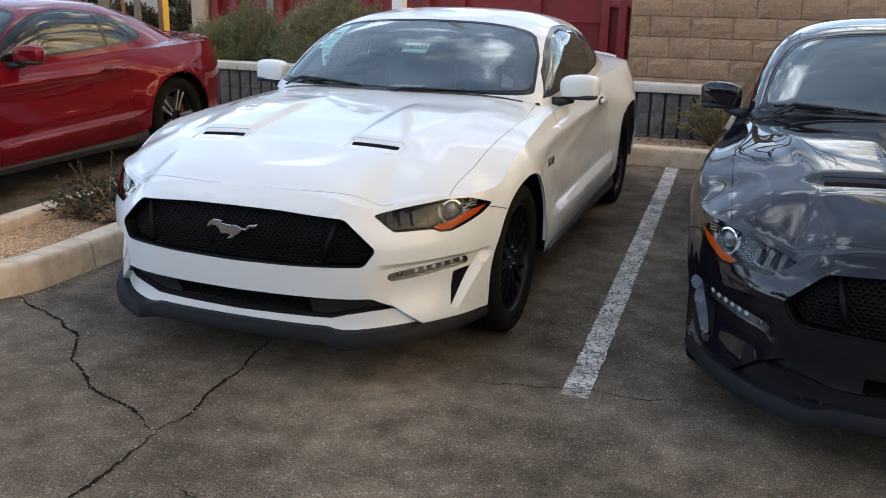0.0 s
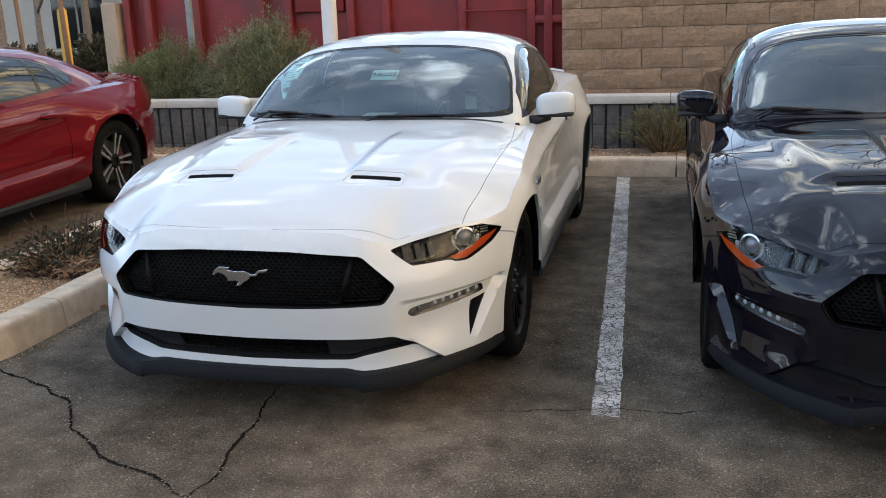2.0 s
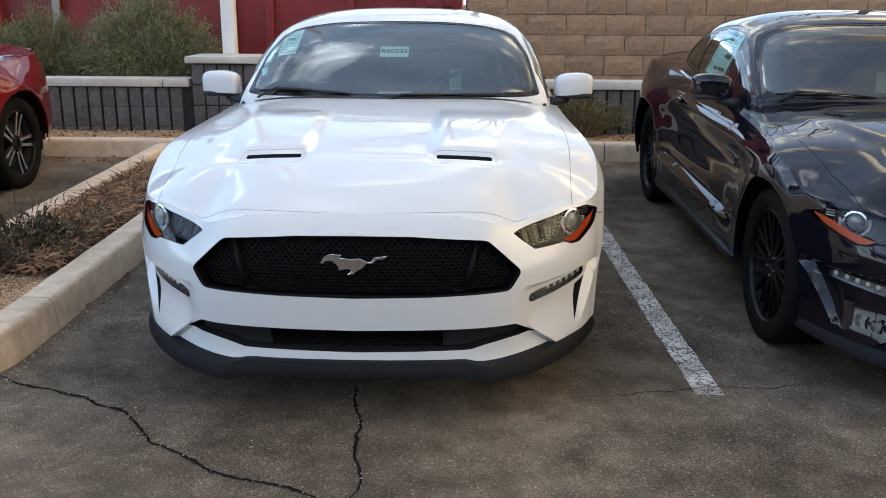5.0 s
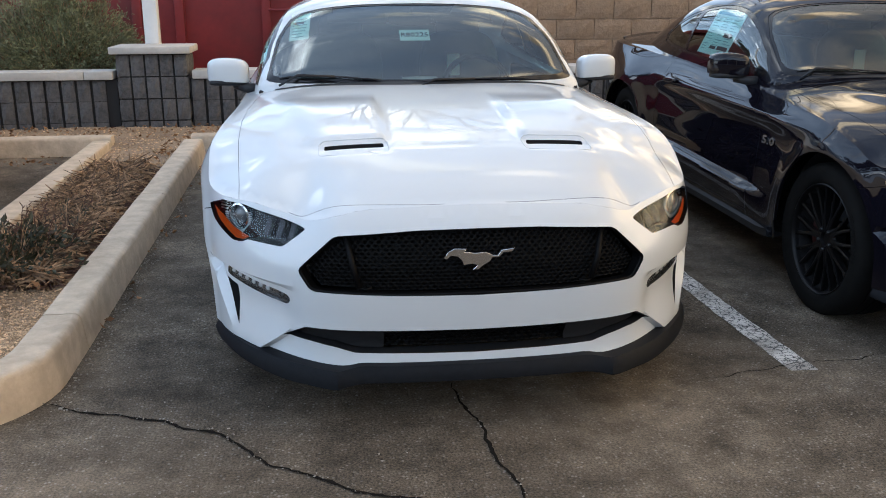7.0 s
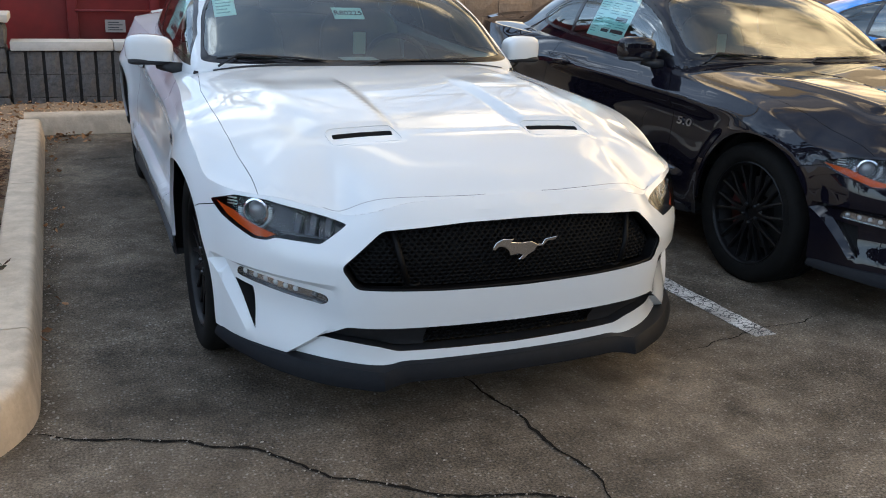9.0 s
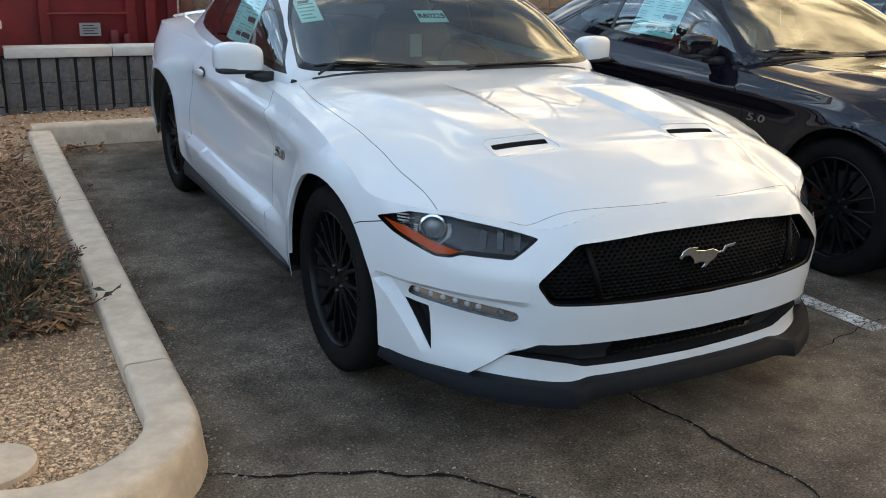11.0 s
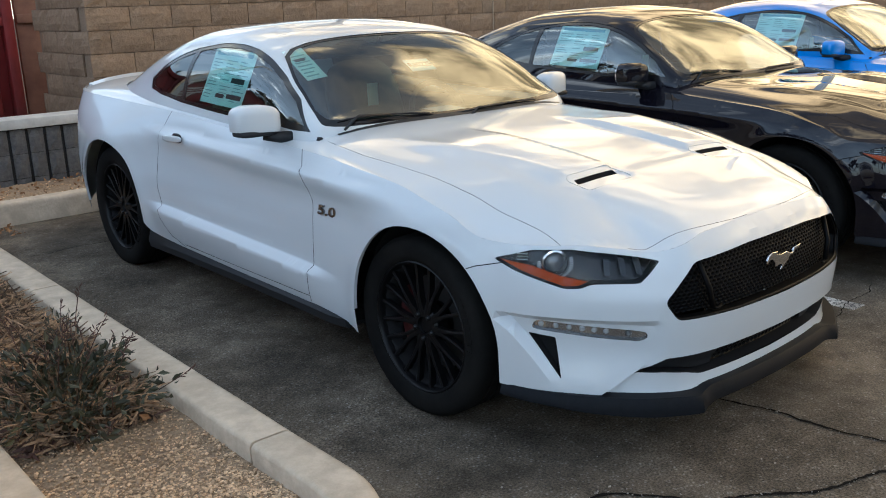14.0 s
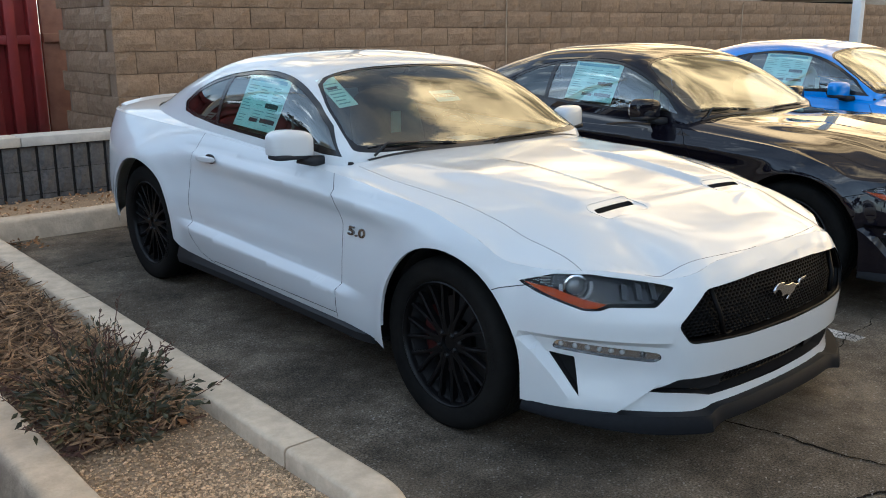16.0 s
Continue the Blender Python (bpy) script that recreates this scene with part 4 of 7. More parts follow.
# how far the side lies within (-) the outline, level by level, at stations along it
STATIONS = [
    (0.0, [0.010, -0.020, -0.010, -0.002, 0.0, -0.016, -0.050, -0.15, -0.25, -0.35, -0.45, -0.55]),
    (s_plan_u(0.45), [0.008, -0.020, -0.012, -0.004, -0.003, -0.018, -0.056, -0.155, -0.25, -0.35, -0.45, -0.55]),
    (s_plan_u(0.62), [-0.005, -0.020, -0.02, -0.010, -0.010, -0.038, -0.100, -0.18, -0.25, -0.35, -0.45, -0.5]),
    (s_plan_u(0.78), [-0.03, -0.012, -0.012, -0.006, -0.004, -0.018, -0.05, -0.11, -0.19, -0.28, -0.36, -0.45]),
    (s_plan_u(0.88), [-0.02, -0.010, -0.006, -0.003, 0.0, -0.006, -0.022, -0.055, -0.11, -0.18, -0.26, -0.35]),
    (s_plan_y(0.0), [-0.02, -0.015, -0.01, -0.005, 0.0, 0.0, 0.0, -0.012, -0.036, -0.075, -0.13, -0.21]),
    (s_plan_y(0.55), [-0.05, -0.02, -0.012, -0.012, -0.016, -0.024, -0.027, -0.028, -0.036, -0.07, -0.115, -0.18]),
    (s_plan_y(1.3), [-0.03, -0.014, -0.003, 0.0, -0.004, -0.026, -0.036, -0.037, -0.040, -0.066, -0.10, -0.16]),
    (s_plan_y(2.0), [-0.03, -0.016, -0.006, 0.0, 0.0, -0.008, -0.028, -0.042, -0.052, -0.075, -0.105, -0.16]),
    (s_plan_y(2.7), [-0.02, -0.012, -0.006, 0.0, 0.0, 0.0, -0.002, -0.010, -0.024, -0.048, -0.085, -0.15]),
    (s_plan_y(3.3), [-0.08, -0.05, -0.03, -0.012, 0.0, 0.0, -0.005, -0.012, -0.02, -0.03, -0.05, -0.08]),
    (SS[-1], [-0.15, -0.10, -0.05, -0.03, -0.02, -0.01, 0.0, 0.0, -0.005, -0.015, -0.03, -0.06])]
ZFINE = np.linspace(0.14, 1.06, 231)
IN_SET = np.array([curve(list(zip(LEVELS, row)))(ZFINE) for _, row in STATIONS])
IN_SET = np.array([curve(list(zip([s for s, _ in STATIONS], IN_SET[:, j])))(SS) for j in range(len(ZFINE))]).T   # [s, z]


def table(grid, s, z):
    i = np.clip(np.asarray(s, float) / SS[-1] * (len(SS) - 1), 0, len(SS) - 1.001)
    j = np.clip((np.asarray(z, float) - ZFINE[0]) / (ZFINE[-1] - ZFINE[0]) * (len(ZFINE) - 1), 0, len(ZFINE) - 1.001)
    a, b = i.astype(int), j.astype(int)
    p, q = i - a, j - b
    return (grid[a, b] * (1 - p) + grid[a + 1, b] * p) * (1 - q) + (grid[a, b + 1] * (1 - p) + grid[a + 1, b + 1] * p) * q


FRONT_ARCH, REAR_ARCH = (-0.045, 0.345, 0.372, 0.392), (2.665, 0.385, 0.425, 0.415)   # middle along and up, half length, height


def brow(u):
    """The height of the edge over the hollow cheek."""
    return 0.492 + 0.012 * step(0.6, 0.9, u)


def blade(z):
    """The half-width at which the corner blade steps out before the lower lip."""
    return 0.745 - 1.05 * (z - 0.225)


def low_crease(y):
    return 0.428 + 0.045 * (y - 0.7)


def high_crease(y):
    return 0.812 + 0.035 * y


def cheek_wall(z):
    """The half-width of the hollow cheek's outer edge, which leans in towards the ground."""
    return 0.810 + 0.36 * (z - 0.26)


def band(s, z, inset=0.0, hollow=1.0):
    """A point of the body's lower shell, s along the outline and z up."""
    s, z = np.asarray(s, float), np.asarray(z, float)
    d = table(IN_SET, s, z)
    u, y = np.interp(s, SS, UU), np.interp(s, SS, YY)
    # the bumper: hollow cheeks under the lamp bars, and a lower lip set back behind the corner blades
    front = 1 - step(-0.45, -0.30, y)
    wall = cheek_wall(z)
    cheek = step(0.56, 0.68, u) * (1 - step(wall, wall + 0.012, u)) * step(0, 0.022, brow(u) - z) * (1 - step(0.09, 0.285, brow(u) - z))
    d = d - hollow * 0.030 * cheek * front
    d = d - 0.026 * step(0.0, 0.012, blade(z) - u) * (1 - step(0.29, 0.335, z)) * front
    for yc, zc, a, b in (FRONT_ARCH, REAR_ARCH):   # lips flared round the wheel openings
        ring = np.hypot((y - yc) / a, (z - zc) / b)
        d = d + 0.014 * np.exp(-(np.maximum(ring - 1, 0) / 0.16) ** 2) * step(-0.47, -0.36, y)
    # lower crease on the flank that climbs towards the tail, and the upper one along the door
    flank = step(0.42, 0.75, y) * (1 - step(1.95, 2.25, y))
    low = low_crease(y)
    d = d + flank * (0.026 * step(-0.22, 0, z - low) * (1 - step(0, 0.02, z - low)) - 0.018 * step(0, 0.03, z - low) * (1 - step(0.05, 0.28, z - low)))
    high = high_crease(y)
    long_crease = step(-0.1, 0.5, y) * (1 - step(1.9, 2.3, y))
    d = d + long_crease * (0.020 * step(-0.09, 0, z - high) * (1 - step(0, 0.02, z - high)) - 0.008 * np.exp(-((z - high + 0.13) / 0.06) ** 2))
    d = d + 0.020 * np.exp(-((y - 2.62) / 0.40) ** 2 - ((z - 0.83) / 0.10) ** 2)   # the haunch over the rear wheel
    d = d - inset
    nu, ny = np.interp(s, SS, NU), np.interp(s, SS, NY)
    return u + nu * d, y + ny * d, z


def s_u(u, z):
    """Where along the outline the shell at height z has that half-width, in the front part."""
    last = int(np.argmax(UU > 0.945))
    x = np.maximum.accumulate(band(SS[:last], np.full(last, z), 0.0, 0.0)[0])
    return float(np.interp(u, x + np.arange(last) * 1e-9, SS[:last]))


def s_y(y, z):
    first = int(np.argmax(UU > 0.6))
    v = np.maximum.accumulate(band(SS[first:], np.full(len(SS) - first, z))[1])
    return float(np.interp(y, v + np.arange(len(v)) * 1e-9, SS[first:]))


def front(loop):
    return [(s_u(u, z) if u > 0 else 0.0, z) for u, z in loop]


def flank(loop):
    return [(s_y(y, z), z) for y, z in loop]


RIM = [(0.0, 0.748), (s_plan_u(0.35), 0.738), (s_plan_u(0.60), 0.695), (s_plan_u(0.70), 0.712), (s_plan_u(0.79), 0.728), (s_plan_u(0.86), 0.728),
       (s_plan_y(-0.36), 0.735), (s_plan_y(-0.2), 0.80), (s_plan_y(0.05), 0.862), (s_plan_y(0.4), 0.892), (s_plan_y(0.8), 0.918), (s_plan_y(1.3), 0.945),
       (s_plan_y(2.0), 0.985), (s_plan_y(2.5), 1.005), (s_plan_y(2.9), 1.02), (s_plan_y(3.3), 1.035), (SS[-1], 1.04)]
rim_z = curve(RIM)
RIM_S = np.linspace(0, SS[-1], 700)
EU, EY, EZ = band(RIM_S, rim_z(RIM_S))
EU = np.maximum(EU, 0)
order = np.argsort(EY)
EY_Y = np.linspace(EY.min(), EY.max(), 900)
EU_Y, EZ_Y = np.interp(EY_Y, EY[order], EU[order]), np.interp(EY_Y, EY[order], EZ[order])
for _ in range(2):   # ease the shoulder line, for calm reflections
    calm = np.ones(31) / 31
    even = [np.convolve(np.pad(w, 15, mode="edge"), calm, "valid") for w in (EU_Y, EZ_Y)]
    keep = step(-0.18, 0.12, EY_Y)
    EU_Y, EZ_Y = (w * (1 - keep) + v * keep for w, v in zip((EU_Y, EZ_Y), even))
nose = (EY < -0.2) & (EU < 0.9)
NOSE_U, NOSE_Y, NOSE_Z = EU[nose], EY[nose], EZ[nose]
hood_line = curve([(-0.82, 0.742), (-0.74, 0.785), (-0.6, 0.828), (-0.4, 0.872), (-0.15, 0.912), (0.15, 0.946), (0.45, 0.972), (0.75, 0.992),
                   (1.5, 1.02), (2.6, 1.06), (3.2, 1.075), (3.55, 1.08), (3.72, 1.075), (3.87, 1.04)])


def top(x, y, drop=0.0):
    """A point of the bonnet, the shoulders and the boot lid."""
    u = np.abs(np.asarray(x, float))
    y = np.asarray(y, float)
    ue, ze, zc = np.interp(y, EY_Y, EU_Y), np.interp(y, EY_Y, EZ_Y), hood_line(y)
    q = np.clip(u / np.maximum(ue, 1e-3), 0, 1)
    z = ze + (zc - ze) * (1 - q ** 4.5)
    # near the nose it rises back from the front edge instead
    rise = np.interp(u, NOSE_U, NOSE_Z) + hood_line(-0.80 + np.maximum(y - np.interp(u, NOSE_U, NOSE_Y), 0)) - hood_line(-0.80)
    w = step(-0.74, -0.44, y)
    z = rise * (1 - w) + z * w
    # two raised ramps behind the vents, and a low dome between them
    outer = 0.480 + 0.10 * step(-0.38, 0.4, y)
    ramp = step(0.246, 0.262, u) * (1 - step(outer, outer + 0.11, u))
    z = z + 0.018 * ramp * step(-0.376, -0.33, y) * (1 - step(0.10, 0.42, y))
    dome = 1 - step(0.486, 0.520, u)   # the middle of the bonnet stands a little proud
    z = z + 0.006 * dome * step(-0.80, -0.66, y) * (1 - step(-0.45, -0.36, y))
    scoop = step(0.240, 0.256, u) * (1 - step(0.490, 0.506, u)) * step(-0.480, -0.460, y) * (1 - step(-0.40, -0.38, y))
    z = z - 0.007 * scoop
    z = z + 0.006 * np.exp(-((u - 0.62 + 0.06 * y) / 0.06) ** 2) * step(-0.6, -0.2, y) * (1 - step(0.3, 0.6, y))
    return x, y, z - drop


cab_u = curve([(0.655, 0.0), (0.668, 0.25), (0.69, 0.5), (0.725, 0.70), (0.775, 0.79), (0.9, 0.812), (1.3, 0.815), (1.8, 0.805), (2.2, 0.795),
               (2.6, 0.755), (2.9, 0.69), (3.2, 0.53), (3.32, 0.33), (3.37, 0.0)])
cab_k = curve([(0.655, 0.0), (0.70, 0.5), (0.78, 0.775), (1.0, 0.778), (1.2, 0.765), (1.5, 0.730), (1.8, 0.702), (2.2, 0.670), (2.6, 0.59), (3.0, 0.46), (3.37, 0.0)])
cab_t = curve([(0.655, 0.982), (0.8, 1.088), (1.0, 1.218), (1.2, 1.322), (1.32, 1.366), (1.45, 1.392), (1.75, 1.416), (2.1, 1.405), (2.5, 1.332), (3.0, 1.180), (3.37, 1.055)])


def cabin(y, v, inset=0.0):
    """A point of the roof and windows: y along the car, v from the waist (0) to the crown (1)."""
    y, v = np.asarray(y, float), np.clip(np.asarray(v, float), 0, 1)
    ub, uk, zt = cab_u(y), np.minimum(cab_k(y), cab_u(y)), cab_t(y)
    zb = np.minimum(top(ub, y)[2] - 0.008, zt)
    p1u, p1z = ub + 0.80 * (uk - ub), zb + 0.80 * (zt - zb)
    p2u = uk * (0.80 + 0.19 * step(0.72, 1.10, y))   # flat roof, round shoulders
    a, b, c, d = (1 - v) ** 3, 3 * v * (1 - v) ** 2, 3 * v * v * (1 - v), v ** 3
    u, z = a * ub + b * p1u + c * p2u, a * zb + b * p1z + (c + d) * zt
    return u * (1 - inset / 0.75), y, z - inset * v - 0.3 * inset


VV = np.linspace(0, 1, 300)
VS = 0.95


def v_of_z(y, z):
    return float(np.interp(z, cabin(np.full(300, y), VV)[2] + np.arange(300) * 1e-9, VV)) * VS


def v_of_u(y, u):
    return float(np.interp(-u, -cabin(np.full(300, y), VV)[0] + np.arange(300) * 1e-9, VV)) * VS


def top_normal(x, y, z):
    """The bonnet's normal at a point of it."""
    e = 0.026
    fx = (top(x + e, y)[2] - top(x - e, y)[2]) / (2 * e)
    fy = (top(x, y + e)[2] - top(x, y - e)[2]) / (2 * e)
    return np.stack([-fx, -fy, np.ones_like(fx)], 1)


GRID_Y, GRID_V = np.linspace(0.66, 3.365, 260), np.linspace(0, 1, 900)
GRID = np.stack(cabin(*(w.ravel() for w in np.meshgrid(GRID_Y, GRID_V, indexing="ij"))), 1).reshape(260, 900, 3)
GRID_N = np.cross(np.gradient(GRID, axis=0), np.gradient(GRID, axis=1))
GRID_N = GRID_N / (np.linalg.norm(GRID_N, axis=2, keepdims=True) + 1e-12)
GRID_N *= np.where(GRID_N[:, :, 2:] < 0, -1, 1)
GRID_N[:, -12:, 0] = 0


def cabin_normal(x, y, z):
    """The normal of the roof and windows at a point of them."""
    out = []
    for px, py, pz in zip(x, y, z):
        i = min(max((py - 0.66) / (3.365 - 0.66) * 259, 0), 258.999)
        k, f = int(i), i - int(i)
        row = GRID[k] * (1 - f) + GRID[k + 1] * f
        j = int(np.argmin((row[:, 0] - abs(px)) ** 2 + (row[:, 2] - pz) ** 2))
        n = GRID_N[k, j] * (1 - f) + GRID_N[k + 1, j] * f
        out.append((math.copysign(n[0], px), n[1], n[2]))
    return np.array(out)


def true_normals(ob, rule):
    """Shades a panel by the shape's own normals, for calm reflections."""
    me = ob.data
    co = np.empty(len(me.vertices) * 3)
    me.vertices.foreach_get("co", co)
    co = co.reshape(-1, 3)
    n = rule(co[:, 0], co[:, 1], co[:, 2])
    n = n / np.linalg.norm(n, axis=1, keepdims=True)
    me.normals_split_custom_set_from_vertices([tuple(v) for v in n])


def follow(ob, flip=False):
    """Shades a panel by the flow of the shape that it was cut from; turned-in edges keep their own normals."""
    me = ob.data
    n = len(me.vertices)
    flow, own = np.empty(n * 3), np.empty(n * 3)
    me.attributes["flow"].data.foreach_get("vector", flow)
    me.vertices.foreach_get("normal", own)
    flow, own = flow.reshape(-1, 3), own.reshape(-1, 3)
    if flip:
        flow = flow * np.array((-1, 1, 1))
    size = np.linalg.norm(flow, axis=1, keepdims=True)
    unit = flow / np.maximum(size, 1e-12)
    turn = np.where((unit * own).sum(1, keepdims=True) < 0, -1, 1)
    out = np.where((size > 1e-9) & (np.abs((unit * own).sum(1, keepdims=True)) > 0.93), unit * turn, 0.0)   # a null vector keeps the mesh's own normal
    me.normals_split_custom_set_from_vertices([tuple(v) for v in out])


def arch_arc(yc, zc, a, b, n=28):
    return [(yc - a * math.cos(math.pi * k / n), zc + b * math.sin(math.pi * k / n)) for k in range(n + 1)]


GRILLE = rounded([(-0.02, 0.683), (0.20, 0.680), (0.458, 0.663), (0.580, 0.550), (0.538, 0.484), (0.27, 0.475), (-0.02, 0.471)], 0.02)
INTAKE = rounded([(-0.02, 0.351), (0.50, 0.355), (0.560, 0.356), (0.650, 0.302), (0.55, 0.298), (0.46, 0.280), (0.40, 0.263), (-0.02, 0.257)], 0.01)
HEADLAMP = rounded([(0.545, 0.672), (0.66, 0.699), (0.755, 0.717), (0.835, 0.716), (0.894, 0.680), (0.872, 0.644), (0.800, 0.598), (0.765, 0.600), (0.742, 0.613), (0.626, 0.611)], 0.008, 2)
AMBER_STRIP = [(0.888, 0.676), (0.868, 0.647), (0.800, 0.603), (0.772, 0.604), (0.748, 0.618), (0.80, 0.634), (0.848, 0.664)]
FOG = rounded([(0.622, 0.449), (0.70, 0.459), (0.80, 0.473), (0.856, 0.481), (0.862, 0.449), (0.80, 0.438), (0.70, 0.421), (0.636, 0.414), (0.616, 0.430)], 0.010, 2)
VENT = rounded([(cheek_wall(0.434) - 0.003, 0.434), (cheek_wall(0.430) - 0.046, 0.424), (cheek_wall(0.290) - 0.008, 0.285)], 0.004, 2)


def pos_only(loop):
    """Front outlines reach past the middle line, so that both halves meet there."""
    return [(max(a, 0.0), b) for a, b in loop]


def band_outline():
    low = front([(0, 0.222), (0.2, 0.222), (0.38, 0.222), (0.44, 0.212), (0.50, 0.214), (0.60, 0.222), (0.70, 0.230), (0.76, 0.228), (0.80, 0.230)])
    low += [(s_plan_y(-0.5), 0.236), (s_plan_y(FRONT_ARCH[0] - FRONT_ARCH[2]), 0.245)]
    low += [(s_plan_y(y), z) for y, z in arch_arc(*FRONT_ARCH)]
    low += [(s_plan_y(y), z) for y, z in ((0.320, 0.245), (0.36, 0.256), (0.66, 0.285), (1.3, 0.300), (1.85, 0.318), (2.10, 0.335), (2.165, 0.345), (2.20, 0.36))]
    low += [(s_plan_y(y), z) for y, z in arch_arc(*REAR_ARCH)]
    low += [(s_plan_y(3.10), 0.33), (s_plan_y(3.5), 0.34), (SS[-1], 0.34)]
    high = [(s, float(rim_z(s))) for s in np.linspace(SS[-1], 0, 160)]
    return low + high


def add_grid_hexes(bm, box_uz, cell, place, keep, bar=0.0034, depth=0.012):
    """A honeycomb of thin raised bars within an outline."""
    u0, u1, z0, z1 = box_uz
    row, z = 0, z0
    while z < z1:
        u = u0 + (cell / 2 if row % 2 else 0)
        while u < u1:
            ring = [(u + cell * 0.52 * math.cos(math.pi * k / 3 + math.pi / 6), z + cell * 0.36 * math.sin(math.pi * k / 3 + math.pi / 6)) for k in range(6)]
            ok = inside(np.array([p[0] for p in ring]), np.array([p[1] for p in ring]), keep).all()
            if ok:
                big = [bm.verts.new(place(*p, 0)) for p in ring]
                f = 1 - 2 * bar / cell
                small = [bm.verts.new(place(u + (p[0] - u) * f, z + (p[1] - z) * f, 0)) for p in ring]
                deep = [bm.verts.new(place(u + (p[0] - u) * f * 0.96, z + (p[1] - z) * f * 0.96, depth)) for p in ring]
                for k in range(6):
                    j = (k + 1) % 6
                    bm.faces.new((big[k], big[j], small[j], small[k]))
                    bm.faces.new((small[k], small[j], deep[j], deep[k]))
            u += cell
        z += cell * 0.55
        row += 1


def text_mesh(words, size, depth, spacing=1.0, bold=0.0):
    c = bpy.data.curves.new("writing", "FONT")
    c.body, c.size, c.extrude, c.align_x, c.align_y, c.space_character = words, size, depth, "CENTER", "CENTER", spacing
    c.offset = bold
    ob = new("writing", c)
    dg = bpy.context.evaluated_depsgraph_get()
    me = bpy.data.meshes.new_from_object(ob.evaluated_get(dg))
    bpy.data.objects.remove(ob)
    bpy.data.curves.remove(c)
    bm = bmesh.new()
    bm.from_mesh(me)
    bpy.data.meshes.remove(me)
    return bm


def shell(car, paint):
    """The painted panels, their gaps, lamps and glass."""
    gap = 0.0034
    door_front = flank([(0.668, 0.29), (0.655, 0.45), (0.648, 0.60), (0.648, 0.72), (0.69, 0.82), (0.745, 0.89), (0.775, 0.93)])
    door_rear = flank([(1.80, 0.322), (1.93, 0.36), (2.02, 0.45), (2.075, 0.60), (2.085, 0.75), (2.06, 0.90), (2.03, 1.0)])
    door_low = flank([(0.668, 0.318), (1.0, 0.322), (1.4, 0.328), (1.80, 0.335)])
    bumper_line = [(s_u(0.884, 0.668), 0.668), (s_y(-0.335, 0.645), 0.645), (s_y(-0.28, 0.622), 0.622)]
    gaps = [("gap", ribbon(dense(l, 0.04, False), gap)) for l in (door_front, door_rear, door_low, bumper_line)]
    head, fog, vent = front(HEADLAMP), front(FOG), [(s_plan_u(u), z) for u, z in VENT]
    grille, intake = pos_only(front(GRILLE)), pos_only(front(INTAKE))
    bumper = [(0, 0.1), (s_plan_y(-0.2), 0.1), (s_y(-0.28, 0.622), 0.622), (s_y(-0.335, 0.645), 0.645), (s_u(0.884, 0.668), 0.668), (s_u(0.545, 0.672), 0.672), (s_u(0.60, 0.70), 0.80), (0, 0.80)]
    door = door_front + door_rear[::-1] + door_low[::-1]
    door = [p for p in door_front] + [(s_y(2.03, 1.0), 1.05), (s_y(0.775, 0.93), 1.05)][::-1] + door_rear[::-1] + door_low[::-1]
    us = np.linspace(0.55, 0.885, 18)
    zs = np.linspace(0.229, 0.335, 8)
    ys = np.linspace(0.42, 2.2, 40)
    creases = [front([(u, float(brow(u)) - k) for u in us]) for k in (0.0, 0.011, 0.022)]
    creases += [[(s_plan_u(float(blade(z)) - k), z) for z in zs] for k in (0.0, 0.012)]
    creases += [[(s_plan_u(float(cheek_wall(z)) + k), z) for z in np.linspace(0.25, 0.475, 14)] for k in (0.0, 0.016)]
    creases += [[(s_plan_y(y), low_crease(y) + k) for y in ys] for k in (0.0, 0.02, 0.03)]
    creases += [[(s_plan_y(y), high_crease(y) + k) for y in np.linspace(-0.05, 2.2, 45) if abs(y - 0.69) > 0.0] for k in (0.0, 0.02)]
    pts, g = sheet(band_outline(), [("hole", grille), ("hole", intake), ("head", head), ("fog", fog), ("hole", vent), *gaps, ("bumper", bumper), ("door", door),
                                    ("fender", [(0, 0), (s_plan_y(0.70), 0), (s_plan_y(0.70), 1.2), (0, 1.2)])], 0.024, creases)

    def deeper(d):
        return lambda s, z: band(s, z, d)

    bm = lifted(pts, g["bumper"], band)
    edges_ = {"grille": bmesh.new(), "intake": bmesh.new(), "vent": bmesh.new(), "fog": bmesh.new()}
    part("front_bumper", bm, paint, car, "", 16)
    for key, loop, d, mat in (("grille", grille, 0.05, GRILLE_BLACK), ("intake", intake, 0.055, TRIM_BLACK), ("vent", vent, 0.05, GAP), ("fog", fog, 0.016, GLOSS_BLACK)):
        half, shut = loop, True
        if key in ("grille", "intake"):   # open at the middle line
            half = [p for p in loop if p[0] > 1e-6]
            half, shut = [(0.0, half[0][1])] + half + [(0.0, half[-1][1])], False
        if shut:   # one on each side
            for sign in (1, -1):
                bm = bmesh.new()
                add_flange(bm, half, deeper(0.002), deeper(d), mirror=False)
                bmesh.ops.scale(bm, vec=(sign, 1, 1), verts=bm.verts)
                part(key + "_edge", bm, mat, car)
        else:
            add_flange(edges_[key], half, deeper(0.002), deeper(d), closed=False)
            part(key + "_edge", edges_[key], mat, car)
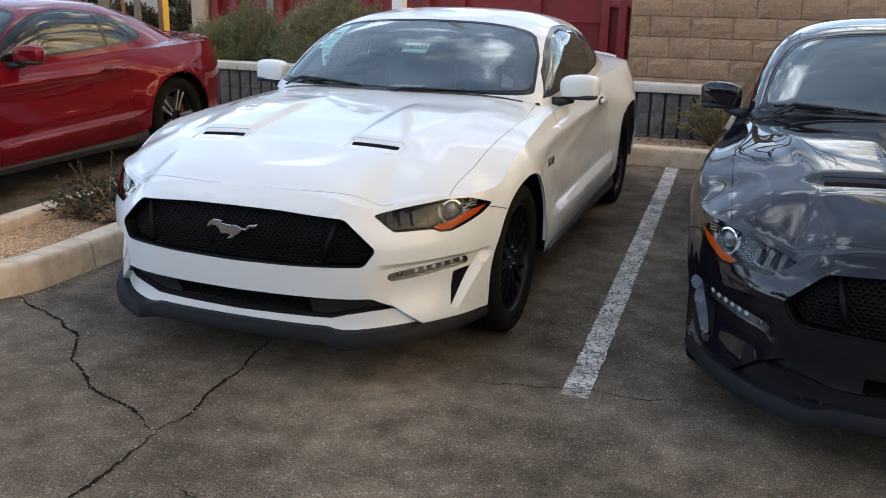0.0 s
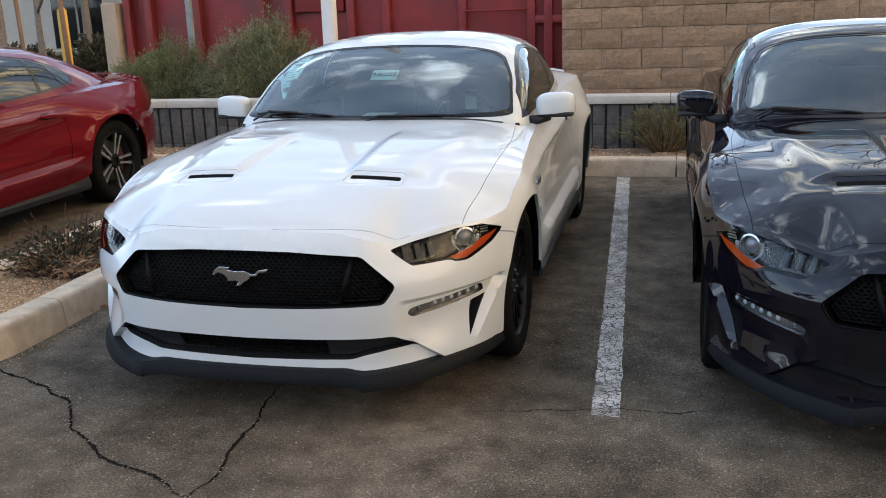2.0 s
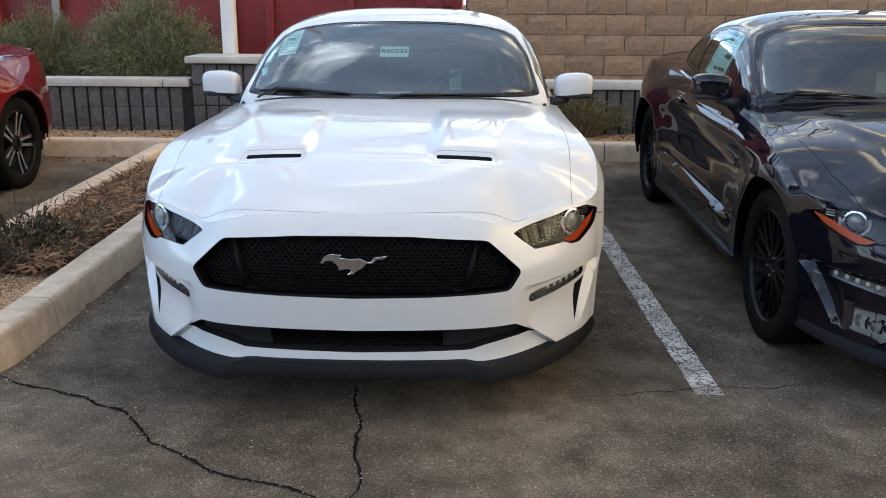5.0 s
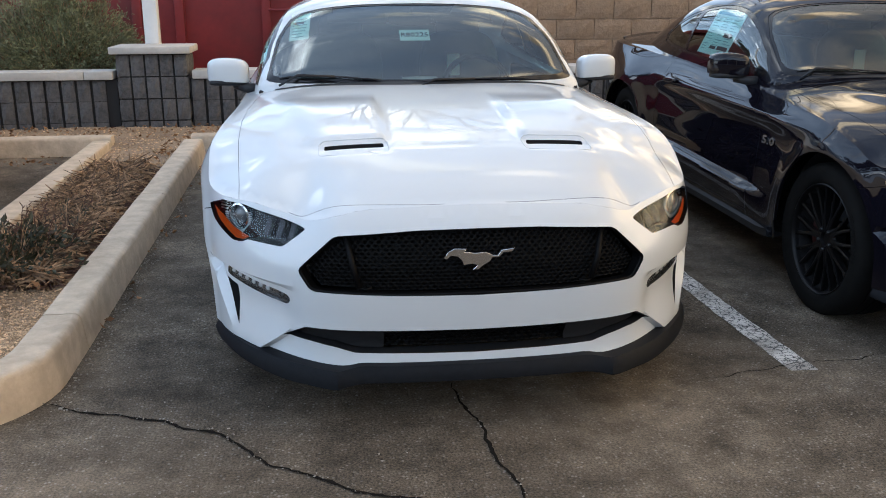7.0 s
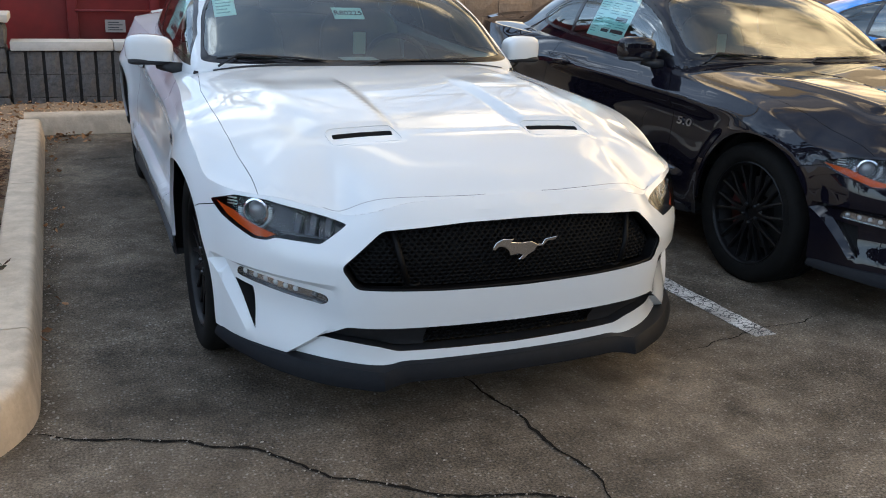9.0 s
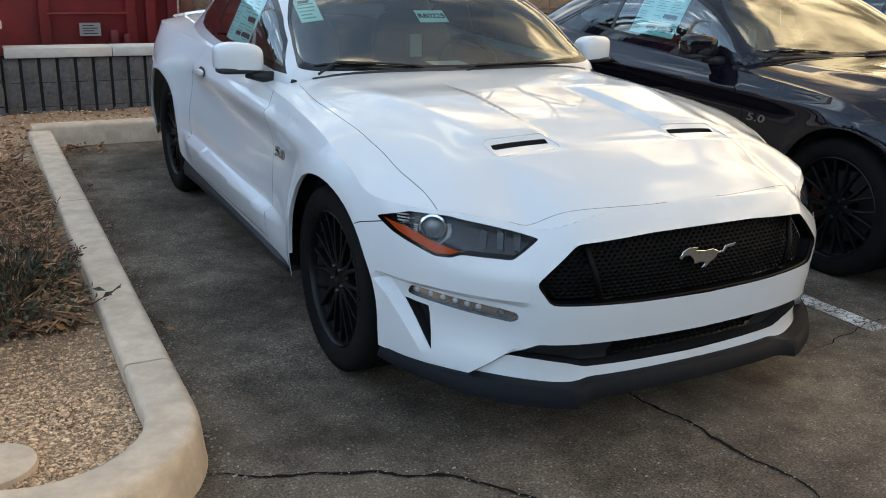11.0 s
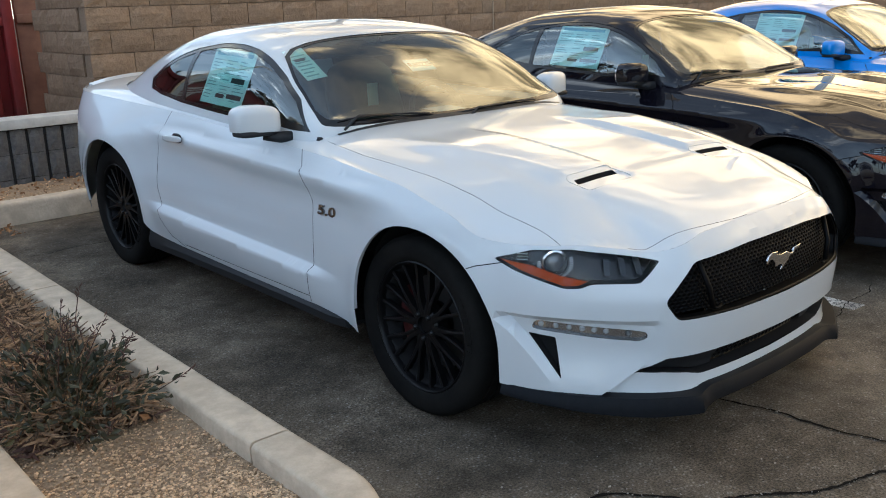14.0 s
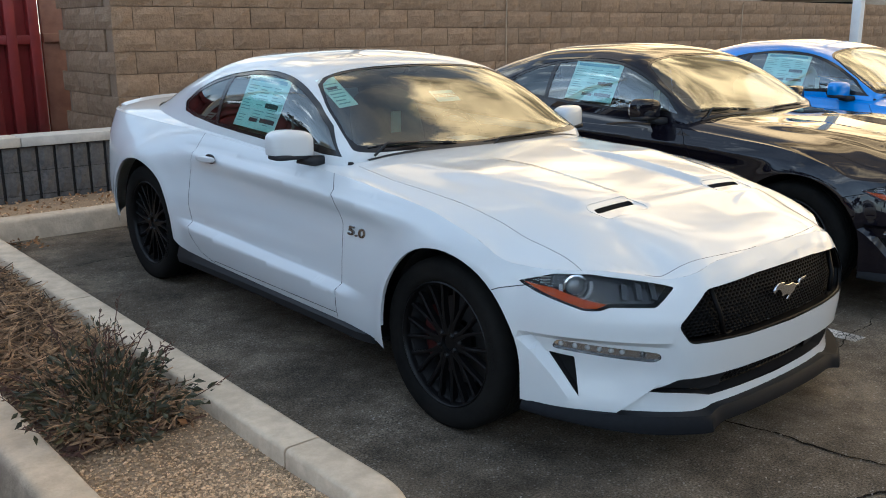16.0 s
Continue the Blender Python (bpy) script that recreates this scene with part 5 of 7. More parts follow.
    for name, key, loop in (("front_fender", "fender", FRONT_ARCH), ("door", "door", None), ("rear_quarter", "", REAR_ARCH)):
        bm = lifted(pts, g[key], band, mirror=False)
        if loop:
            ends = [(s_plan_y(y), z) for y, z in arch_arc(*loop)]
            add_flange(bm, ends, band, lambda s, z: (band(s, z)[0] - 0.014, band(s, z)[1], band(s, z)[2]), mirror=False, closed=False)
        ob = part(name, bm, paint, car)
        other = bmesh.new()
        other.from_mesh(ob.data)
        bmesh.ops.scale(other, vec=(-1, 1, 1), verts=other.verts)
        bmesh.ops.reverse_faces(other, faces=other.faces)
        follow(part(name, other, paint, car), True)
        follow(ob)
    tagged(part("panel_gap", lifted(pts, g["gap"], deeper(0.004)), GAP, car), kind="stuff")

    # lamps
    p2, g2 = sheet(front(AMBER_STRIP), [], 0.02)
    for sign in (1, -1):
        lamp = part("headlight", one_side(pts, g["head"], deeper(0.05), sign), HOUSING, car, "black headlight housing under a clear lens")
        bm = bmesh.new()
        add_flange(bm, head, band, deeper(0.05), mirror=False)
        bmesh.ops.scale(bm, vec=(sign, 1, 1), verts=bm.verts)
        part("bezel", bm, GRILLE_BLACK, lamp)
        part("lens", one_side(pts, g["head"], band, sign), LENS, lamp, "clear plastic lens").visible_shadow = False
        part("turn_signal", one_side(p2, g2[""], deeper(0.014), sign), AMBER, lamp, "amber reflector strip")
        m = pose(sign * 0.772, -0.553, 0.667) @ Matrix.Rotation(sign * radians(38), 4, "Z")
        part("projector", lathe([(0.0, -0.014), (0.014, -0.012), (0.027, -0.004), (0.034, 0.008), (0.035, 0.03)], "y", 28, m), PROJECTOR, lamp, "round projector lens")
        bm = lathe([(0.036, 0.0), (0.038, -0.010), (0.044, -0.008), (0.045, 0.004), (0.037, 0.012)], "y", 36, m, True)
        part("ring", bm, CHROME, lamp)
        bm = bmesh.new()
        for k in range(30):
            a = math.pi * (0.45 + 1.15 * k / 29)
            add_box(bm, (0, 0, 0), (0.0028, 0.006, 0.012), 0, m @ Matrix.Rotation(sign * a, 4, "Y") @ Matrix.Translation((0, -0.010, 0.053)))
        part("tick_ring", bm, BRIGHT, lamp, "fine pale ticks round the projector")
        for k in range(3):
            bm = bmesh.new()
            loop = [(0.706 - 0.042 * k, 0.632), (0.692 - 0.042 * k, 0.628), (0.676 - 0.042 * k, 0.672), (0.690 - 0.042 * k, 0.680)]
            loop = front([(u, z) for u, z in loop])
            a, b = np.array(loop).T
            x, y, z = band(a, b, 0.025)
            x2, y2, z2 = band(a, b, 0.036)
            rows = [[(sign * i, j, k2) for i, j, k2 in zip(x, y, z)], [(sign * i, j, k2) for i, j, k2 in zip(x2, y2, z2)]]
            add_loft(bm, rows)
            bmesh.ops.recalc_face_normals(bm, faces=bm.faces)
            part("light_bar", bm, DARK_METAL, lamp)
        for k in range(3):
            part("fin", box((0, 0, 0), (0.035, 0.004, 0.003), 0, pose(sign * 0.835, -0.47, 0.676 + 0.010 * k) @ Matrix.Rotation(sign * radians(50), 4, "Z")), SILVER, lamp)
    for sign in (1, -1):
        strip = part("fog_light", one_side(pts, g["fog"], deeper(0.014), sign), TRAY, car, "thin LED strip lamp in a chrome tray")
        part("lens", one_side(pts, g["fog"], deeper(0.001), sign), LENS, strip).visible_shadow = False
        for k in range(7):   # a round lamp at the inner end, then a row of small reflector cups
            u = 0.664 if k == 0 else 0.690 + 0.0262 * k
            z = 0.436 + (u - 0.64) * 0.13
            x, y, _ = band(s_u(u, z), z, 0.0135)
            m = pose(sign * float(x), float(y), z) @ Matrix.Rotation(sign * radians(35), 4, "Z")
            if k == 0:
                part("ring", lathe([(0.008, -0.002), (0.010, -0.005), (0.012, -0.002), (0.011, 0.004)], "y", 20, m, True), CHROME, strip)
                part("bulb", lathe([(0.0, -0.004), (0.004, -0.003), (0.008, 0.0), (0.008, 0.004)], "y", 16, m), PROJECTOR, strip)
            else:
                part("led", lathe([(0.0, -0.004), (0.005, -0.0034), (0.009, -0.001), (0.0108, 0.003), (0.0108, 0.005)], "y", 16, m), BRIGHT, strip)

    # grille and lower intake
    def uz(inset):
        def place(u, z, depth):
            s = math.copysign(s_u(min(abs(u), 0.9), z), u)
            x, y, zz = band(abs(s), z, inset + depth)
            return (math.copysign(float(x), u), float(y), z)
        return place
    for name, loop, cell, rect, inset in (("grille", GRILLE, 0.0225, (-0.58, 0.58, 0.45, 0.69), 0.045), ("lower_grille", INTAKE, 0.026, (-0.30, 0.30, 0.25, 0.36), 0.050)):
        p3, g3 = sheet(pos_only(front(loop)), [], 0.03)
        ob = part(name, lifted(p3, g3[""], deeper(inset + 0.03)), GAP, car, "black honeycomb grille")
        bm = bmesh.new()
        whole = [(u, z) for u, z in loop if u > 0]
        whole = whole + [(-u, z) for u, z in whole[::-1]]
        add_grid_hexes(bm, rect, cell, uz(inset), whole)
        tagged(part("mesh", bm, GRILLE_BLACK, ob), kind="stuff")
        if name == "grille":
            bm = bmesh.new()
            outer = [Vector(uz(0.012)(u, z, 0)) for u, z in dense(whole, 0.03)]
            add_tube(bm, outer + outer[:1], 0.005, 6, False)
            part("surround", bm, GRILLE_BLACK, ob, "black grille surround")
            for sign in (1, -1):
                bm = bmesh.new()
                add_tube(bm, [uz(0.025)(sign * 0.425, 0.660, 0), uz(0.02)(sign * 0.405, 0.57, 0), uz(0.02)(sign * 0.385, 0.498, 0)], 0.010, 6)
                add_tube(bm, [uz(0.02)(sign * 0.385, 0.498, 0), uz(0.02)(sign * 0.365, 0.490, 0), uz(0.02)(sign * 0.345, 0.497, 0)], 0.005, 6)
                part("brace", bm, GRILLE_BLACK, ob)
    # side winglets of the lower intake
    for sign in (1, -1):
        loop = front([(0.31, 0.345), (0.55, 0.348), (0.58, 0.335), (0.61, 0.307), (0.54, 0.302), (0.46, 0.288), (0.40, 0.272), (0.31, 0.270)])
        p3, g3 = sheet(loop, [], 0.03)
        bm = lifted(p3, g3[""], deeper(0.035), mirror=False)
        bmesh.ops.scale(bm, vec=(sign, 1, 1), verts=bm.verts)
        part("intake_blank", bm, TRIM_BLACK, car)
        p3, g3 = sheet(vent, [], 0.03)
        bm = lifted(p3, g3[""], deeper(0.045), mirror=False)
        bmesh.ops.scale(bm, vec=(sign, 1, 1), verts=bm.verts)
        part("air_curtain", bm, GAP, car)

    # bonnet, shoulders, boot lid
    hood_side = [(0.772, -0.585), (0.776, -0.500), (0.788, -0.35), (0.802, -0.15), (0.808, 0.10), (0.800, 0.40), (0.775, 0.62), (0.765, 0.70)]
    nose_y = curve([(0.0, -0.838), (0.10, -0.835), (0.20, -0.828), (0.33, -0.812), (0.443, -0.788), (0.489, -0.774), (0.553, -0.748), (0.64, -0.705)])
    nose_line = [(u, max(float(nose_y(u)), float(np.interp(u, NOSE_U, NOSE_Y)) + 0.006)) for u in np.linspace(0.10, 0.60, 24)]
    hood_creases = [[(u, y) for y in np.linspace(-0.37, 0.42, 30)] for u in (0.246, 0.262)] + [[(0.480 + 0.10 * float(step(-0.38, 0.4, y)), y) for y in np.linspace(-0.36, 0.40, 30)]]
    hood_creases += [[(u, y) for y in np.linspace(-0.70, -0.50, 12)] for u in (0.486, 0.520)]
    hood_creases += [[(u, y) for u in np.linspace(0.27, 0.472, 10)] for y in (-0.372, -0.33)] + [[(u, y) for u in np.linspace(0.26, 0.485, 10)] for y in (-0.482, -0.460)]
    edge = [(float(a), float(b)) for a, b in zip(EU[::4], EY[::4])]
    edge[0], edge[-1] = (0.0, edge[0][1]), (0.0, edge[-1][1])
    hole = [(float(cab_u(y)) - 0.012, y) for y in np.linspace(0.66, 3.36, 90)]
    hole = [(max(u, 0), y) for u, y in hole]
    hood = [(0, -1.0), (0.85, -1.0)] + hood_side + [(0.765, 0.9), (0, 0.9)]
    slot = rounded([(0.264, -0.407), (0.478, -0.407), (0.478, -0.377), (0.264, -0.377)], 0.010, 3)
    p4, g4 = sheet(edge, [("hole", hole), ("slot", slot), ("gap", ribbon(dense(hood_side, 0.04, False), 0.0018)), ("gap", ribbon(nose_line, 0.0013)), ("hood", hood)], 0.024, hood_creases)
    bm = lifted(p4, g4["hood"], top)
    bonnet = part("hood", bm, paint, car, "long sculpted hood with two heat vents")
    true_normals(bonnet, top_normal)
    for sign in (1, -1):
        bm = bmesh.new()
        add_flange(bm, slot, lambda x, y: top(x, y, 0.001), lambda x, y: top(x, y, 0.02), mirror=False)
        bmesh.ops.scale(bm, vec=(sign, 1, 1), verts=bm.verts)
        part("vent_wall", bm, GAP, bonnet)
        part("hood_vent", one_side(p4, g4["slot"], lambda x, y: top(x, y, 0.020), sign), GAP, bonnet, "black mesh heat vent")
        bm = bmesh.new()
        for k in range(14):
            u = 0.274 + 0.0148 * k
            z0 = float(top(u, -0.394)[2]) - 0.014
            add_box(bm, (sign * u, -0.392, z0), (0.004, 0.030, 0.006))
        for k in range(2):
            z0 = float(top(0.371, -0.394)[2]) - 0.013
            add_box(bm, (sign * 0.371, -0.398 + 0.012 * k, z0), (0.205, 0.003, 0.005))
        part("grate", bm, GRILLE_BLACK, bonnet)
        # raised plate edge round the vent
        bm = bmesh.new()
        plate = rounded([(0.248, -0.470), (0.498, -0.470), (0.498, -0.350), (0.248, -0.350)], 0.03, 4)
        ring = [Vector((sign * u, y, float(top(u, y)[2]) + 0.0005)) for u, y in plate]
        add_tube(bm, ring + ring[:1], 0.0014, 5, False)
        part("vent_lip", bm, paint, bonnet)
    around = []
    for tri in g4[""]:   # nothing under the cabin
        u, y = (sum(float(p4[i][k]) for i in tri) / 3 for k in (0, 1))
        if not (0.70 < y < 3.33 and u < float(cab_u(y)) - 0.03):
            around.append(tri)
    follow(part("shoulder", lifted(p4, around, top, True, 0.03), paint, car))
    tagged(part("panel_gap", lifted(p4, g4["gap"], lambda x, y: top(x, y, 0.004)), GAP, car), kind="stuff")

    # cabin: roof and pillars in paint, windows in glass, dark borders
    def side(loop):
        return [(y, v_of_z(y, z)) for y, z in loop]
    front_win = [(0.85, 1.000), (0.955, 1.092), (1.09, 1.176), (1.235, 1.240), (1.385, 1.283), (1.54, 1.304), (1.72, 1.306), (1.93, 1.285), (1.955, 1.047), (1.7, 1.030), (1.3, 1.010)]
    rear_win = [(1.975, 1.278), (2.13, 1.243), (2.29, 1.190), (2.42, 1.130), (2.39, 1.098), (2.25, 1.076), (1.99, 1.051)]
    trim = [(0.80, 0.975), (0.94, 1.100), (1.08, 1.188), (1.225, 1.254), (1.375, 1.298), (1.54, 1.320), (1.74, 1.323), (1.98, 1.296), (2.15, 1.256), (2.32, 1.200), (2.455, 1.130), (2.41, 1.080), (2.26, 1.058), (1.98, 1.030), (1.7, 1.012), (1.3, 0.992), (0.92, 0.978)]
    screen = [(1.262, 0), (1.260, 0.3), (1.254, 0.48), (1.242, 0.580), (1.210, 0.630), (1.1, 0.674), (0.95, 0.712), (0.84, 0.732), (0.775, 0.742), (0.730, 0.66), (0.694, 0.48), (0.676, 0.25), (0.670, 0)]
    glass = [(1.246, 0), (1.244, 0.3), (1.238, 0.465), (1.226, 0.562), (1.196, 0.612), (1.1, 0.660), (0.95, 0.699), (0.85, 0.720), (0.79, 0.713), (0.742, 0.63), (0.710, 0.46), (0.693, 0.25), (0.688, 0)]
    back = [(2.35, 0), (2.37, 0.3), (2.42, 0.40), (2.7, 0.40), (3.0, 0.36), (3.2, 0.28), (3.24, 0)]

    def crown(loop):
        return [(y, v_of_u(y, u) if u > 0 else VS) for y, u in loop]
    outline = [(y, 0.0) for y in np.linspace(0.66, 3.365, 70)] + [(y, VS) for y in np.linspace(3.365, 0.66, 70)]
    p5, g5 = sheet(outline, [("windscreen", crown(glass)), ("border", crown(screen)), ("side", side(front_win)), ("quarter", side(rear_win)), ("border", side(trim)), ("back", crown(back))], 0.028)

    def cab(d):
        return lambda y, t: cabin(y, t / VS, d)
    true_normals(part("roof", lifted(p5, g5[""], cab(0)), paint, car), cabin_normal)
    part("window_trim", lifted(p5, g5["border"], cab(0.002)), GLOSS_BLACK, car, "black window surround")
    for name, key in (("windshield", "windscreen"), ("side_window", "side"), ("quarter_window", "quarter"), ("rear_window", "back")):
        for sign in ((1, -1) if key in ("side", "quarter") else (0,)):
            bm = one_side(p5, g5[key], cab(0.004), sign) if sign else lifted(p5, g5[key], cab(0.004))
            pane = part(name, bm, DARK_GLASS if key in ("back", "quarter") else GLASS, car, "tinted glass")
            pane.visible_shadow = False
            true_normals(pane, cabin_normal)
    # cowl under the windscreen, and wipers
    bm = bmesh.new()
    ys = np.linspace(-0.70, 0.70, 31)
    def cowl_y(u):
        return 0.655 + 0.10 * (abs(u) / 0.79) ** 2.2
    add_loft(bm, [[(u, cowl_y(u) - 0.02, float(top(abs(u), cowl_y(u) - 0.02)[2]) + 0.001), (u, cowl_y(u) + 0.045, float(top(abs(u), cowl_y(u))[2]) + 0.016)] for u in ys], False, False)
    part("cowl", bm, TRIM_BLACK, car)
    for u0, u1 in ((-0.68, -0.20), (-0.05, 0.50)):
        bm = bmesh.new()
        line = []
        for k in range(12):
            u = u0 + (u1 - u0) * k / 11
            y = cowl_y(u) + (0.022 if u0 < -0.3 else 0.010) + 0.010 * math.sin(math.pi * k / 11)
            z = float(np.interp(abs(u), cabin(np.full(300, y), VV)[0][::-1], cabin(np.full(300, y), VV)[2][::-1])) + 0.005
            line.append((u, y, z))
        add_tube(bm, line, [0.002] + [0.0042] * 10 + [0.002], 6)
        add_tube(bm, [(line[0][0], line[0][1] - 0.05, line[0][2] - 0.03), (line[2][0], line[2][1] - 0.015, line[2][2] + 0.008), line[6]], 0.006, 6)
        part("wiper", bm, TRIM_BLACK, car)


def lower_parts(car, paint):
    """Splitter, skirts, wheel houses and floor."""
    spl_low = curve([(0, 0.176), (0.36, 0.174), (0.42, 0.166), (0.455, 0.158), (0.60, 0.166), (0.75, 0.182), (0.86, 0.200), (1.3, 0.220)])
    spl_top = curve([(0, 0.227), (0.38, 0.227), (0.45, 0.216), (0.60, 0.226), (0.75, 0.234), (0.86, 0.240), (1.3, 0.25)])
    out = curve([(0, 0.004), (0.37, 0.004), (0.42, 0.012), (0.455, 0.030), (0.56, 0.016), (0.66, 0.016), (0.75, 0.016), (0.86, 0.008), (1.3, -0.006)])
    last = s_plan_y(FRONT_ARCH[0] - FRONT_ARCH[2] - 0.005)
    rows = []
    for s in np.linspace(-last, last, 81):
        a = abs(s)
        u = float(np.interp(a, SS, UU))
        k = u if u < 0.86 else 0.86 + (a - s_plan_u(0.86))
        lo, hi, o = float(spl_low(k)), float(spl_top(k)), float(out(k))
        def at(d, z):
            uu, yy = np.interp(a, SS, UU), np.interp(a, SS, YY)
            nu, ny = np.interp(a, SS, NU), np.interp(a, SS, NY)
            return (math.copysign(1, s) * (uu + nu * d), yy + ny * d, z)
        rows.append([at(-0.05, hi + 0.004), at(o - 0.016, hi + 0.003), at(o - 0.008, hi - 0.008), at(o, lo + 0.014), at(o, lo + 0.003), at(o - 0.006, lo), at(-0.16, lo + 0.012), at(-0.16, lo + 0.03), at(-0.08, hi)])
    bm = bmesh.new()
    add_loft(bm, rows)
    bmesh.ops.recalc_face_normals(bm, faces=bm.faces)
    part("splitter", bm, SPLITTER, car, "dark grey plastic front splitter", 30)
    for sign in (1, -1):
        bm = bmesh.new()
        rows = []
        for y in np.linspace(0.40, 2.22, 30):
            u = float(np.interp(s_plan_y(y), SS, UU))
            hi = float(np.interp(y, (0.33, 0.66, 1.3, 1.85, 2.1, 2.2), (0.262, 0.292, 0.307, 0.325, 0.342, 0.350)))
            lo = 0.222 + 0.012 * (y - 0.33) + 0.028 * max(0.0, (0.50 - y) / 0.17)
            rows.append([(sign * (u - 0.03), y, hi), (sign * (u - 0.012), y, hi - 0.004), (sign * (u + 0.004), y, lo + 0.045), (sign * (u - 0.004), y, lo + 0.008), (sign * (u - 0.02), y, lo), (sign * (u - 0.16), y, lo + 0.01), (sign * (u - 0.16), y, hi - 0.02)])
        add_loft(bm, rows)
        bmesh.ops.recalc_face_normals(bm, faces=bm.faces)
        part("side_skirt", bm, TRIM_BLACK, car, "dark grey plastic side skirt", 30)
        # wheel houses
        for yc, zc, a, b in (FRONT_ARCH, REAR_ARCH):
            bm = bmesh.new()
            arc = arch_arc(yc, zc, a + 0.012, b + 0.012, 20)
            arc = [(arc[0][0], 0.28)] + arc + [(arc[-1][0], 0.29)]
            add_loft(bm, [[(sign * u, y, z) for y, z in arc] for u in (0.875, 0.60)], False, False)
            inner = [bm.verts.new((sign * 0.60, y, z)) for y, z in arc]
            bm.faces.new(inner)
            part("wheel_house", bm, GAP, car)
    # floor pan
    bm = bmesh.new()
    add_box(bm, (0, -0.50, 0.235), (1.10, 0.36, 0.05))
    add_box(bm, (0, 1.33, 0.235), (1.56, 1.88, 0.08))
    add_box(bm, (0, 0.0, 0.26), (1.10, 0.78, 0.10))
    add_box(bm, (0, 2.72, 0.27), (1.10, 0.80, 0.10))
    add_box(bm, (0, 3.38, 0.33), (1.30, 0.50, 0.08))
    part("floor_pan", bm, GAP, car)


def spoke_mesh(style):
    bm = bmesh.new()
    if style == "y":
        for sign in (-1, 1):   # two flat arms that part on the way out to the rim
            rows = []
            for x, off, r, w in ((0.088, 0.006, 0.045, 0.010), (0.090, 0.007, 0.095, 0.0078), (0.091, 0.016, 0.150, 0.0070), (0.092, 0.031, 0.205, 0.0068), (0.096, 0.039, 0.240, 0.0085)):
                rows.append([(x, sign * off - w, r), (x + 0.003, sign * off, r), (x, sign * off + w, r), (x - 0.026, sign * off + w * 0.7, r), (x - 0.026, sign * off - w * 0.7, r)])
            add_loft(bm, rows)
    else:
        for sign in (-1, 1):
            rows = []
            for r, w, x in ((0.045, 0.011, 0.085), (0.12, 0.010, 0.086), (0.19, 0.011, 0.088), (0.240, 0.014, 0.094)):
                off = sign * (0.012 + 0.10 * r)
                rows.append([(x, off - w, r), (x, off + w, r), (x - 0.03, off + w * 0.8, r), (x - 0.03, off - w * 0.8, r)])
            add_loft(bm, rows)
    bmesh.ops.recalc_face_normals(bm, faces=bm.faces)
    return bm


